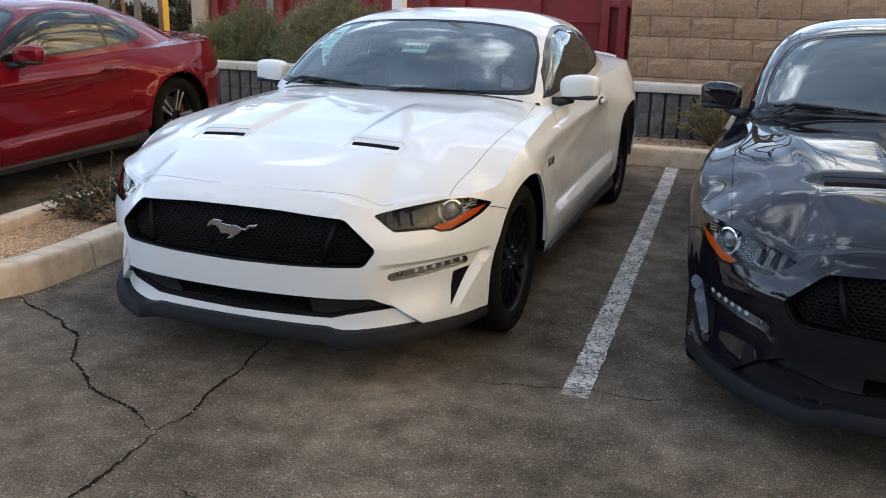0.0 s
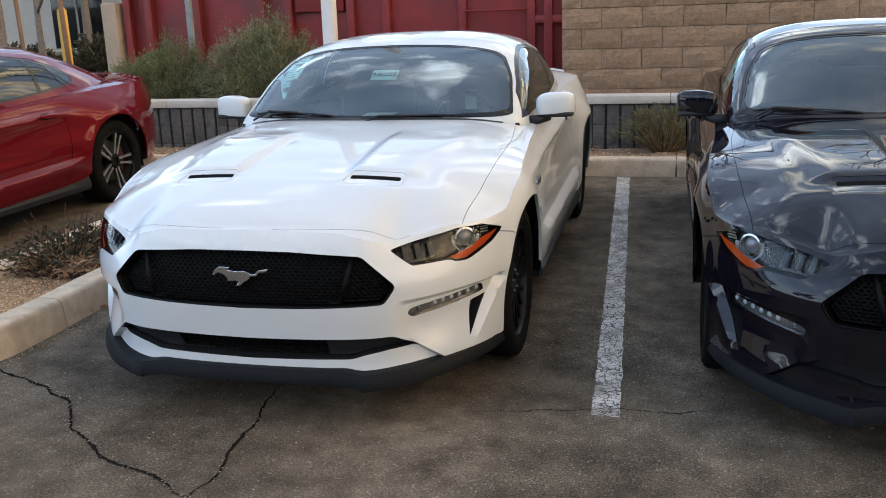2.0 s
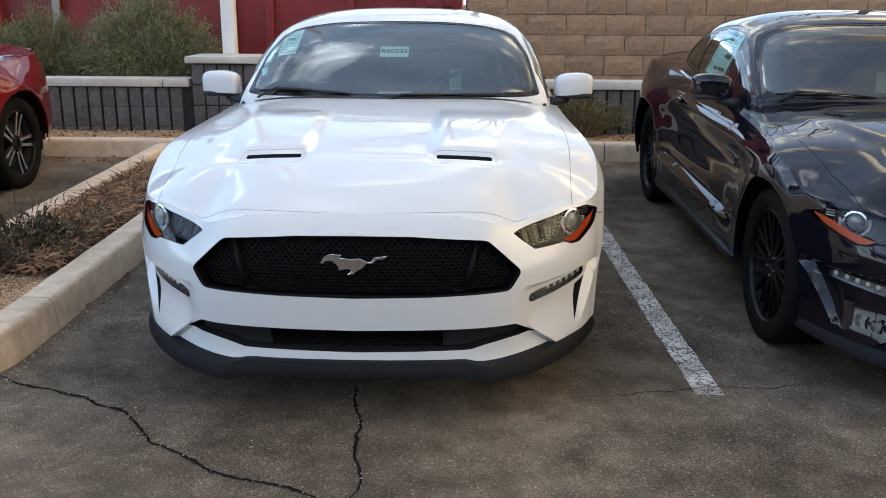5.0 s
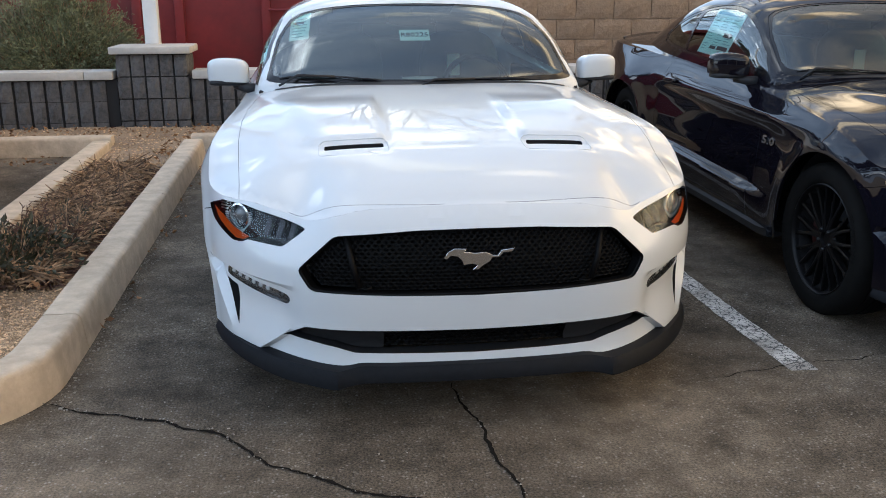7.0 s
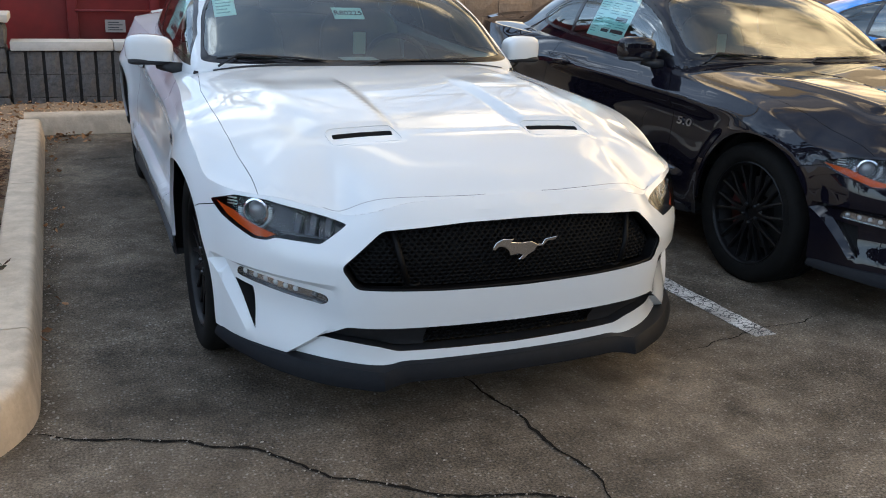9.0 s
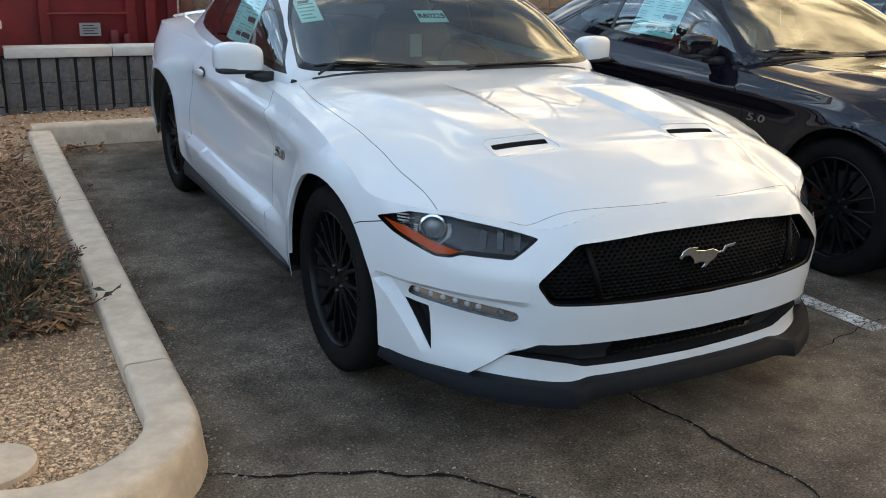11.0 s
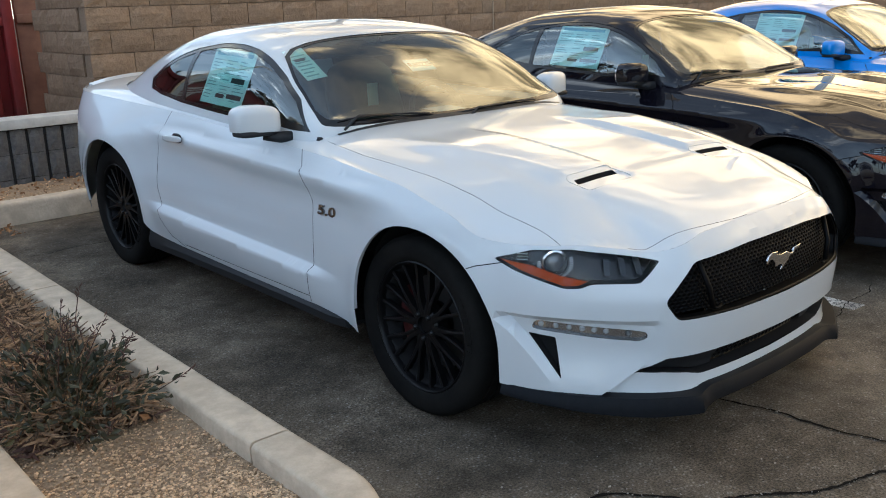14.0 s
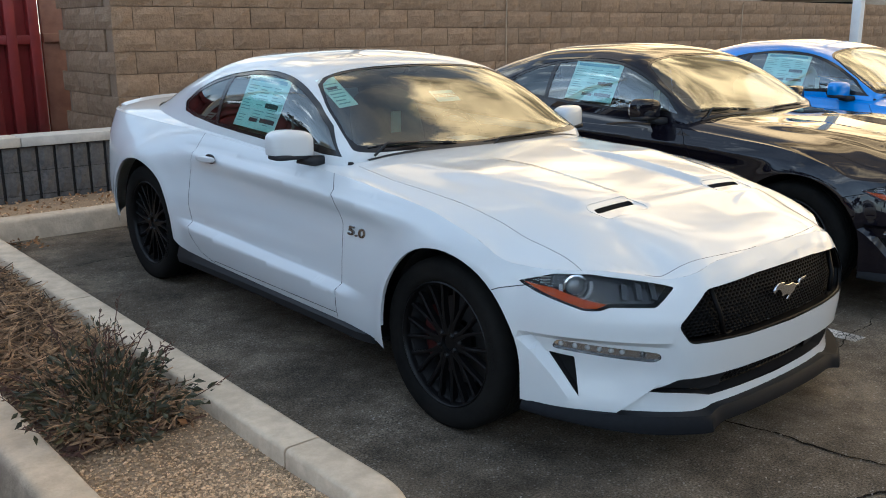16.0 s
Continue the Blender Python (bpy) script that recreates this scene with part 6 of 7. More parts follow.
def wheel(car, x, y, radius, style, metal, turn, rise=0.0):
    """A wheel whose outer face looks along +x (or -x when x < 0)."""
    m = pose(x, y, radius - 0.006 + rise) @ (Matrix.Identity(4) if x > 0 else Matrix.Rotation(math.pi, 4, "Z")) @ Matrix.Rotation(turn, 4, "X")
    R = radius   # the tyre's foot is pressed a little into the ground
    rim = part("wheel", lathe([(0.246, 0.098), (0.251, 0.104), (0.251, 0.112), (0.246, 0.115), (0.241, 0.110), (0.238, 0.096), (0.236, 0.080)], "x", 56, None), metal, car,
               "gloss black alloy wheel with paired spokes" if style == "y" else "five-spoke wheel with machined faces")
    rim.matrix_local = m
    tread = [(R - 0.012, 0.118), (R - 0.002, 0.100), (R, 0.06)]
    for g in (0.045, 0.0, -0.045):
        tread += [(R, g + 0.006), (R - 0.007, g + 0.005), (R - 0.007, g - 0.005), (R, g - 0.006)]
    tread += [(R, -0.06), (R - 0.004, -0.10), (R - 0.02, -0.122)]
    tyre = part("tyre", lathe([(0.247, 0.105), (0.256, 0.118), (0.275, 0.126), (0.300, 0.128), (0.318, 0.126)] + tread + [(0.29, -0.128), (0.25, -0.11)], "x", 72), RUBBER, rim, "black road tyre with moulded sidewall")
    # raised sidewall marks, unreadable
    bm = bmesh.new()
    for k in range(9):
        a = 0.62 + 0.085 * k
        add_box(bm, (0.1285, 0, 0.288), (0.003, 0.017, 0.024), 0, Matrix.Rotation(-a, 4, "X"))
    tagged(part("sidewall_mark", bm, RUBBER, rim), kind="stuff")
    part("hub", lathe([(0.0, 0.080), (0.026, 0.080), (0.030, 0.076), (0.034, 0.090), (0.060, 0.088), (0.070, 0.078), (0.072, 0.03)], "x", 30), metal, rim)
    part("barrel", lathe([(0.237, 0.084), (0.226, 0.06), (0.220, 0.0), (0.210, -0.09), (0.0, -0.095)], "x", 40), GAP, rim)
    n = 10 if style == "y" else 5
    first = None
    for k in range(n):
        if first is None:
            first = part("spoke", spoke_mesh(style), metal if style == "y" else SILVER, rim)
            one = first
        else:
            one = new("spoke", first.data)
            one.parent = rim
        one.matrix_local = Matrix.Rotation(2 * math.pi * k / n, 4, "X")
    nut = None
    for k in range(5):
        if nut is None:
            nut = part("lug_nut", lathe([(0.0, 0.102), (0.006, 0.101), (0.009, 0.096), (0.010, 0.080)], "x", 8), DARK_METAL, rim)
            one = nut
        else:
            one = new("lug_nut", nut.data)
            one.parent = rim
        a = 2 * math.pi * k / 5 + 0.3
        one.matrix_local = Matrix.Translation((0, 0.048 * math.sin(a), 0.048 * math.cos(a)))
    part("brake_disc", lathe([(0.08, 0.012), (0.178, 0.012), (0.178, -0.012), (0.08, -0.012)], "x", 40, None, True), DISC, rim)
    bm = bmesh.new()
    rows = []
    for k in range(9):
        a = radians(55 + 70 * k / 8) * (1 if x < 0 else -1)
        ca, sa = math.cos(a), math.sin(a)
        rows.append([(xx, -r * sa, r * ca) for xx, r in ((0.045, 0.125), (0.050, 0.160), (0.040, 0.192), (-0.04, 0.192), (-0.04, 0.125))])
    add_loft(bm, rows)
    bmesh.ops.recalc_face_normals(bm, faces=bm.faces)
    cal = part("caliper", bm, CALIPER, rim, "red brake caliper")
    cal.matrix_local = Matrix.Rotation(-turn, 4, "X")
    return rim


def squircle(bm, c, size, power=0.55, m=None, rings=14, sides=24):
    """A rounded block: a ball pulled towards its box."""
    vs = []
    def sp(v):
        return math.copysign(abs(v) ** power, v)
    for i in range(rings + 1):
        t = math.pi * i / rings
        row = []
        for k in range(sides):
            f = 2 * math.pi * k / sides
            p = Vector((c[0] + size[0] / 2 * sp(math.sin(t)) * sp(math.cos(f)), c[1] + size[1] / 2 * sp(math.sin(t)) * sp(math.sin(f)), c[2] + size[2] / 2 * sp(math.cos(t))))
            row.append(bm.verts.new(m @ p if m is not None else p))
        vs.append(row)
    for a, b in zip(vs, vs[1:]):
        for k in range(sides):
            bm.faces.new((a[k], b[k], b[(k + 1) % sides], a[(k + 1) % sides]))
    bmesh.ops.remove_doubles(bm, verts=bm.verts, dist=1e-5)


def mirrors(car, paint):
    for sign in (1, -1):
        bm = bmesh.new()
        squircle(bm, (0, 0, 0), (0.205, 0.128, 0.140), 0.46, None, 18, 28)
        for v in bm.verts:   # flat foot, swept tip, lower and shallower towards the door
            t = (v.co.x + 0.1025) / 0.205
            v.co.z = max(v.co.z, -0.040)
            if v.co.z > 0:
                v.co.z *= 0.80 + 0.22 * math.sin(math.pi * min(1.0, 0.15 + 0.75 * t))
            v.co.y += 0.035 * t * t
            v.co.z += 0.010 * (t - 0.5)
            if v.co.y > 0.035:
                v.co.y = 0.035 + 0.25 * (v.co.y - 0.035)
        bmesh.ops.transform(bm, matrix=pose(sign * 0.938, 0.985, 1.022) @ Matrix.Diagonal((sign, 1, 1, 1)), verts=bm.verts)
        if sign < 0:
            bmesh.ops.reverse_faces(bm, faces=bm.faces)
        m = part("door_mirror", bm, paint, car, "painted mirror cap on a black foot")
        bm = bmesh.new()
        squircle(bm, (0.0, 0, 0), (0.190, 0.112, 0.030), 0.5)
        bmesh.ops.transform(bm, matrix=pose(sign * 0.938, 0.990, 0.976), verts=bm.verts)
        add_tube(bm, [(sign * 0.90, 0.985, 0.963), (sign * 0.865, 0.955, 0.952), (sign * 0.800, 0.925, 0.945)], [0.024, 0.022, 0.03], 10)
        part("mirror_foot", bm, TRIM_BLACK, m)
        bm = bmesh.new()
        squircle(bm, (0, 0, 0), (0.15, 0.02, 0.095), 0.5)
        bmesh.ops.transform(bm, matrix=pose(sign * 0.955, 1.040, 1.022), verts=bm.verts)
        part("mirror_glass", bm, CHROME, m)


def door_handles(car, paint):
    for sign in (1, -1):
        s = s_y(1.87, 0.868)
        x, y, z = (float(v) for v in band(s, 0.868))
        bm = bmesh.new()
        squircle(bm, (0, 0, 0), (0.024, 0.205, 0.034), 0.7)
        bmesh.ops.transform(bm, matrix=pose(sign * (x + 0.018), y, z) @ Matrix.Rotation(radians(-2), 4, "X"), verts=bm.verts)
        h = part("door_handle", bm, paint, car)
        bm = bmesh.new()
        squircle(bm, (0, 0, 0), (0.016, 0.10, 0.05), 0.8)
        bmesh.ops.transform(bm, matrix=pose(sign * (x + 0.004), y - 0.03, z + 0.004), verts=bm.verts)
        part("handle_cup", bm, GLOSS_BLACK, h)


def badges(car, has_number=True):
    # the grille's emblem, as a plain streamlined shape
    bm = bmesh.new()
    shape = [(-0.113, 0.006), (-0.100, 0.026), (-0.078, 0.036), (-0.040, 0.034), (-0.048, 0.024), (-0.010, 0.019), (0.022, 0.022), (0.046, 0.010), (0.062, 0.010), (0.072, 0.026), (0.116, 0.032), (0.108, 0.020), (0.080, 0.018), (0.066, 0.003), (0.044, 0.003),
             (0.034, -0.012), (0.014, -0.022), (-0.002, -0.036), (-0.020, -0.036), (-0.004, -0.022), (-0.018, -0.016), (-0.050, -0.020), (-0.054, -0.004), (-0.070, 0.010), (-0.092, 0.012), (-0.104, 0.000)]
    add_prism(bm, shape, pose(0, -0.914, 0.588, 90), 0.012)
    bmesh.ops.recalc_face_normals(bm, faces=bm.faces)
    bmesh.ops.bevel(bm, geom=list(bm.edges), offset=0.0012, segments=1, affect="EDGES")
    part("emblem", bm, CHROME, car, "plain chrome emblem on the grille")
    if has_number:
        for sign in (1, -1):
            s = s_y(0.535, 0.695)
            x, y, z = (float(v) for v in band(s, 0.695))
            bm = text_mesh("5.0", 0.064, 0.004, 1.05, 0.0016)
            bmesh.ops.scale(bm, vec=(1.55, 0.86, 1), verts=bm.verts)
            for v in bm.verts:
                v.co.x += 0.22 * v.co.y
            bmesh.ops.transform(bm, matrix=pose(sign * (x + 0.004), y, z, 90, 0, 90 * sign), verts=bm.verts)
            part("number_badge", bm, BADGE, car, "chrome 5.0 fender badge", 0)


def interior(car):
    bm = bmesh.new()
    rows = []
    for u in np.linspace(-0.70, 0.70, 15):
        q = abs(u) / 0.7
        rows.append([(u, 0.80 + 0.03 * q, 0.955), (u, 0.98, 0.975 - 0.01 * q), (u, 1.12, 0.962 - 0.01 * q), (u, 1.20, 0.925), (u, 1.22, 0.80), (u, 1.15, 0.55)])
    add_loft(bm, rows, False, False)
    part("dashboard", bm, CABIN, car)
    bm = bmesh.new()
    add_box(bm, (0, 1.9, 0.33), (1.45, 1.9, 0.04))
    for sign in (1, -1):
        add_box(bm, (sign * 0.76, 1.5, 0.66), (0.04, 1.5, 0.60), 0.015)
    add_box(bm, (0, 1.75, 0.50), (0.24, 1.2, 0.30), 0.03)
    add_box(bm, (0, 3.0, 0.93), (1.20, 0.60, 0.04), 0.01)
    part("cabin_trim", bm, CABIN, car)
    for sign in (1, -1):
        bm = bmesh.new()
        squircle(bm, (0, 0, 0), (0.50, 0.52, 0.20), 0.6)
        bmesh.ops.transform(bm, matrix=pose(sign * 0.36, 1.62, 0.55), verts=bm.verts)
        seat = part("seat", bm, SEAT_CLOTH, car)
        bm = bmesh.new()
        squircle(bm, (0, 0, 0), (0.50, 0.18, 0.66), 0.6)
        bmesh.ops.transform(bm, matrix=pose(sign * 0.36, 1.93, 0.86, -18), verts=bm.verts)
        part("backrest", bm, SEAT_CLOTH, seat)
        bm = bmesh.new()
        squircle(bm, (0, 0, 0), (0.27, 0.12, 0.18), 0.6)
        bmesh.ops.transform(bm, matrix=pose(sign * 0.36, 2.05, 1.19, -14), verts=bm.verts)
        part("headrest", bm, SEAT_CLOTH, seat)
    part("seat_tag", box((0.30, 1.792, 0.985), (0.075, 0.003, 0.125), 0, None), PAPER, car, "pale paper tag hung on the front seat")
    bm = bmesh.new()
    squircle(bm, (0, 2.62, 0.82), (1.15, 0.24, 0.56), 0.5)
    part("rear_bench", bm, SEAT_CLOTH, car)
    m = pose(0.36, 1.28, 0.90, 65)
    bm = bmesh.new()
    add_lathe(bm, [(0.182 + 0.016 * math.cos(2 * math.pi * k / 8), 0.016 * math.sin(2 * math.pi * k / 8)) for k in range(8)], "z", 32, m, True)
    for a in (0, 180, 270):
        add_tube(bm, [m @ Vector((0, 0, -0.03)), m @ Vector((0.18 * math.cos(radians(a)), 0.18 * math.sin(radians(a)), 0))], 0.018, 6)
    squircle(bm, (0, 0, -0.02), (0.15, 0.14, 0.06), 0.7, m)
    part("steering_wheel", bm, CABIN, car)
    bm = bmesh.new()
    squircle(bm, (0.0, 1.33, 1.265), (0.24, 0.035, 0.07), 0.6)
    add_tube(bm, [(0, 1.33, 1.29), (0, 1.30, 1.325)], 0.012, 6)
    part("rear_view_mirror", bm, CABIN, car)
    for u0, u1 in ((-0.44, -0.13), (0.13, 0.44)):
        bm = bmesh.new()
        add_box(bm, ((u0 + u1) / 2, 0, 0), (u1 - u0, 0.12, 0.014), 0.005, pose(0, 1.325, 1.268, 22))
        part("sun_visor", bm, CABIN, car)


def on_cabin(y, u):
    """A place on the glass and the axes of a card lying on it."""
    v = v_of_u(y, abs(u)) / VS
    p = Vector([float(a) for a in cabin(y, v)])
    py = Vector([float(a) for a in cabin(y + 0.02, v)]) - p
    pv = Vector([float(a) for a in cabin(y, min(v + 0.02, 1.0))]) - p
    s = 1 if u >= 0 else -1
    for w in (p, py, pv):
        w.x *= s
    return p, py.normalized(), pv.normalized()


def card(car, name, corner, across, upward, w, h, bars, blocks=(), label=""):
    """A paper sticker with printed bars: a rectangle that starts at corner and spans across and upward."""
    n = across.cross(upward).normalized()
    m = Matrix((( *across, 0), (*upward, 0), (*n, 0), (0, 0, 0, 1))).transposed()
    m.translation = corner
    bm = bmesh.new()
    add_prism(bm, [(0, 0), (w, 0), (w, h), (0, h)], m, 0.0015)
    paper = part(name, bm, PAPER, car, label, 0)
    bm = bmesh.new()
    for x, y, bw, bh in bars:
        add_prism(bm, [(x * w, y * h), ((x + bw) * w, y * h), ((x + bw) * w, (y + bh) * h), (x * w, (y + bh) * h)], m @ Matrix.Translation((0, 0, -0.0012)), 0.0040)
    tagged(part("print", bm, PALE_INK, paper, "", 0), kind="stuff")
    if blocks:
        bm = bmesh.new()
        for x, y, bw, bh in blocks:
            add_prism(bm, [(x * w, y * h), ((x + bw) * w, y * h), ((x + bw) * w, (y + bh) * h), (x * w, (y + bh) * h)], m @ Matrix.Translation((0, 0, -0.0016)), 0.0048)
        tagged(part("print", bm, INK, paper, "", 0), kind="stuff")
    return paper, m


def window_papers(car, words=None):
    rnd = random.Random(4)
    # price sheet inside the door window
    def glass_point(y, z, d=0.012):
        p = Vector([float(a) for a in cabin(y, v_of_z(y, z) / VS)])
        return Vector((-(p.x - d), p.y, p.z))
    bl, br, tl = glass_point(1.80, 1.048), glass_point(1.38, 1.030), glass_point(1.85, 1.296)
    across, upv = (br - bl), (tl - bl)
    w, h = across.length, upv.length
    across.normalize()
    upv = (upv - across * upv.dot(across)).normalized()
    bars = []
    for col in range(3):
        for row in range(13):
            if rnd.random() < 0.85:
                bars.append((0.05 + 0.32 * col, 0.10 + 0.058 * row, 0.12 + 0.14 * rnd.random(), 0.016))
    paper, m = card(car, "price_sheet", bl, across, upv, w, h, bars, [(0.60, 0.42, 0.30, 0.09), (0.60, 0.14, 0.34, 0.08), (0.34, 0.13, 0.2, 0.07)], "pale green price sheet with printed lines")
    bm = bmesh.new()
    add_prism(bm, [(0.06 * w, 0.89 * h), (0.92 * w, 0.89 * h), (0.92 * w, 0.96 * h), (0.06 * w, 0.96 * h)], m @ Matrix.Translation((0, 0, -0.001)), 0.004)
    part("header", bm, PAPER_BLUE, paper, "", 0)
    # small stickers on the inside of the windscreen
    for y, u, w, h, turn, name in ((1.015, -0.640, 0.100, 0.255, -0.16, "windshield_sticker"), (0.945, -0.085, 0.150, 0.092, 0.0, "stock_sticker")):
        p, along, upw = on_cabin(y, u)
        across = (on_cabin(y, u + w)[0] - p).normalized()
        upv = (along - across * along.dot(across)).normalized()
        inward = across.cross(upv).normalized()
        inward = -inward if inward.z > 0 else inward
        across = (across + upv * turn).normalized()
        upv = (along - across * along.dot(across)).normalized()
        bars, blocks = [], ()
        if name == "windshield_sticker":
            bars = [(0.12, 0.1 + 0.11 * k, 0.5 + 0.25 * rnd.random(), 0.03) for k in range(7)]
            blocks = [(0.05, 0.02, 0.9, 0.02), (0.05, 0.72, 0.9, 0.02), (0.3, 0.25, 0.35, 0.12)] if w > 0.1 else [(0.2, 0.6, 0.5, 0.08)]
        paper, m = card(car, name, p + inward * 0.016, across, upv, w, h, bars, blocks, "pale green sticker behind the windshield" if bars else "white-green stock sticker with black characters")
        if name == "stock_sticker" and words:
            bm = text_mesh(words, 0.046, 0.0012, 1.0)
            bmesh.ops.transform(bm, matrix=m @ Matrix.Translation((w / 2, h / 2, 0.003)), verts=bm.verts)
            part("writing", bm, INK, paper, "", 0)


def coupe(label, paint, style="y", metal=None, words=None):
    car = empty("car")
    tagged(car, label, "car", "parked cars")
    shell(car, paint)
    lower_parts(car, paint)
    metal = metal or WHEEL_BLACK
    for sign in (1, -1):
        wheel(car, sign * 0.782, 0.0, 0.343, style, metal, 0.35 * sign)
        wheel(car, sign * 0.788, 2.685, 0.348, style, metal, 0.9 * sign, REAR_RISE)
    mirrors(car, paint)
    door_handles(car, paint)
    badges(car)
    interior(car)
    window_papers(car, words)
    # boot-lid spoiler
    bm = bmesh.new()
    rows = []
    for u in np.linspace(-0.70, 0.70, 25):
        y = 3.66 - 0.22 * (abs(u) / 0.7) ** 2
        z = float(top(abs(u), y)[2])
        rows.append([(u, y - 0.16, z - 0.004), (u, y - 0.02, z + 0.008), (u, y + 0.015, z + 0.012), (u, y + 0.02, z + 0.004), (u, y, z - 0.02)])
    add_loft(bm, rows)
    bmesh.ops.recalc_face_normals(bm, faces=bm.faces)
    part("spoiler", bm, paint, car)
    return car


def repaint(car, old, fresh):
    for o in car.children_recursive:
        for slot in o.material_slots:
            if slot.material == old:
                slot.link = "OBJECT"
                slot.material = fresh

# ---- the cars in their bays ----
white = coupe("glossy white two-door coupe parked nose out beside a planted island", WHITE_PAINT, words="R80225")
white.matrix_world = pose(-1.935, 3.83, 0)
black = copy_thing(white, pose(0.665, 3.83, 0))
repaint(black, WHITE_PAINT, BLACK_PAINT)
tagged(black, "glossy black two-door coupe with black wheels parked nose out")
blue = copy_thing(white, pose(3.28, 3.85, 0))
repaint(blue, WHITE_PAINT, BLUE_PAINT)
tagged(blue, "bright blue two-door coupe parked beyond the black one")
red = copy_thing(white, pose(-5.86, 4.02, 0))
repaint(red, WHITE_PAINT, RED_PAINT)
repaint(red, GLASS, DARK_GLASS)   # darker windows
tagged(red, "metallic red two-door coupe with machined five-spoke wheels")
for o in list(red.children):
    if o.name.startswith("wheel") and not o.name.startswith("wheel_house"):
        for c in o.children_recursive:
            bpy.data.objects.remove(c)
        bpy.data.objects.remove(o)
for sign in (1, -1):
    wheel(red, sign * 0.782, 0.0, 0.343, "five", WHEEL_BLACK, 0.35 * sign)
    wheel(red, sign * 0.788, 2.685, 0.348, "five", WHEEL_BLACK, 0.9 * sign, REAR_RISE)
for car in (black, blue, red):   # their stock stickers cannot be read
    for o in [o for o in car.children_recursive if o.name.startswith(("writing", "stock_sticker", "windshield_sticker"))]:
        for c in list(o.children):
            if not c.name.startswith("writing"):
                bpy.data.objects.remove(c)
        bpy.data.objects.remove(o)

# ---- walls, pillar, poles ----


def rough_block(w, h, d, seed, relief, nx=5, nz=4):
    """A split-face block: its front (towards -y) is broken and uneven, and its edges are slightly chipped."""
    r = random.Random(seed)
    v, f = [], []
    for j in range(nz):
        for i in range(nx):
            x, z = -w / 2 + w * i / (nx - 1), h * j / (nz - 1)
            rim = i in (0, nx - 1) or j in (0, nz - 1)
            y = -d + (r.uniform(0.0, 0.004) + relief * 0.55 if rim else -r.uniform(0.0, relief))
            v.append((x + (0 if i in (0, nx - 1) else r.uniform(-0.15, 0.15) * w / nx), y, z + (0 if j in (0, nz - 1) else r.uniform(-0.1, 0.1) * h / nz)))
    for j in range(nz - 1):
        for i in range(nx - 1):
            a = j * nx + i
            f.append((a, a + 1, a + nx + 1, a + nx))
    ring = [i for i in range(nx)] + [nx * (j + 1) - 1 for j in range(1, nz)] + [nx * (nz - 1) + i for i in range(nx - 2, -1, -1)] + [nx * j for j in range(nz - 2, 0, -1)]
    n0 = len(v)
    for i in ring:
        v.append((v[i][0], 0.0, v[i][2]))
    m = len(ring)
    for k in range(m):
        j = (k + 1) % m
        f.append((ring[j], ring[k], n0 + k, n0 + j))
    return v, f


def block_wall(name, core, label, spots, meshes, mat, near, piece):
    """A wall: a core, the near blocks as pieces of their own, and the rest joined. spots: (matrix, kind)."""
    wall = link(name, box(*core), MORTAR if mat is BLOCK else GROOVE_SHADE)
    tagged(wall, label, "wall", kind="structure")
    me = [[from_lists(piece, v, f, mat) for v, f in row] for row in meshes]
    r = random.Random(len(spots))
    rv, rf = [], []
    for m, kind in spots:
        row = me[kind]
        k = r.randrange(len(row))
        if near(m.translation):
            ob = new(piece, row[k])
            ob.parent = wall
            ob.matrix_local = m
        else:
            v, f = meshes[kind][k]
            rf += [tuple(i + len(rv) for i in t) for t in f]
            rv += [m @ Vector(p) for p in v]
    if rv:
        rest = new("far_blocks", from_lists("far_blocks", rv, rf, mat))
        rest.parent = wall
        tagged(rest, kind="stuff")
    return wall


# the tall tan wall, with its corner and a return that runs back
WX, WY, BW, BH, ROWS_HIGH = -1.575, 10.05, 0.424, 0.2135, 9
spots = []
for row in range(ROWS_HIGH):
    z = row * BH + 0.045
    x = WX + (0.0 if row % 2 == 0 else -BW / 2)
    while x < 24:
        x0, x1 = max(x, WX), x + BW
        if x1 - x0 > 0.3:
            spots.append((pose((x0 + x1) / 2, WY, z), 0))
        elif x1 - x0 > 0.1:
            spots.append((pose((x0 + x1) / 2, WY, z), 1))
        x += BW
    for k in range(3):   # the return looks towards -x
        y0 = WY - 0.0 + BW * k + (0 if row % 2 else BW / 2)
        spots.append((pose(WX + 0.03, y0 + BW / 2 - 0.0, z, 0, 0, -90), 0))
full = [rough_block(BW - 0.007, BH - 0.007, 0.03, 100 + k, 0.014) for k in range(9)]
half = [rough_block(BW / 2 - 0.007, BH - 0.007, 0.03, 200 + k, 0.014, 3) for k in range(4)]
block_wall("wall_north", ((11.2, WY + 0.10, (ROWS_HIGH * BH + 0.045) / 2), (25.5, 0.192, ROWS_HIGH * BH + 0.045)), "tall tan split-face concrete block wall", spots, [full, half], BLOCK, lambda p: p.x < 9.0, "block")
tagged(link("wall_return", box((WX + 0.13, WY + 0.80, ROWS_HIGH * BH / 2), (0.19, 1.2, ROWS_HIGH * BH)), MORTAR), "end return of the tan block wall", "wall", kind="structure")
for x in (3.68, 9.4):   # control joints
    tagged(link("wall_joint", box((x, WY - 0.044, ROWS_HIGH * BH / 2), (0.012, 0.012, ROWS_HIGH * BH - 0.02)), TAN_PLASTER), "sealed control joint in the block wall", "joint", kind="structure")

# the low dark fluted wall with its pale cap
LY, LW, LH = 9.02, 0.1385, 0.196


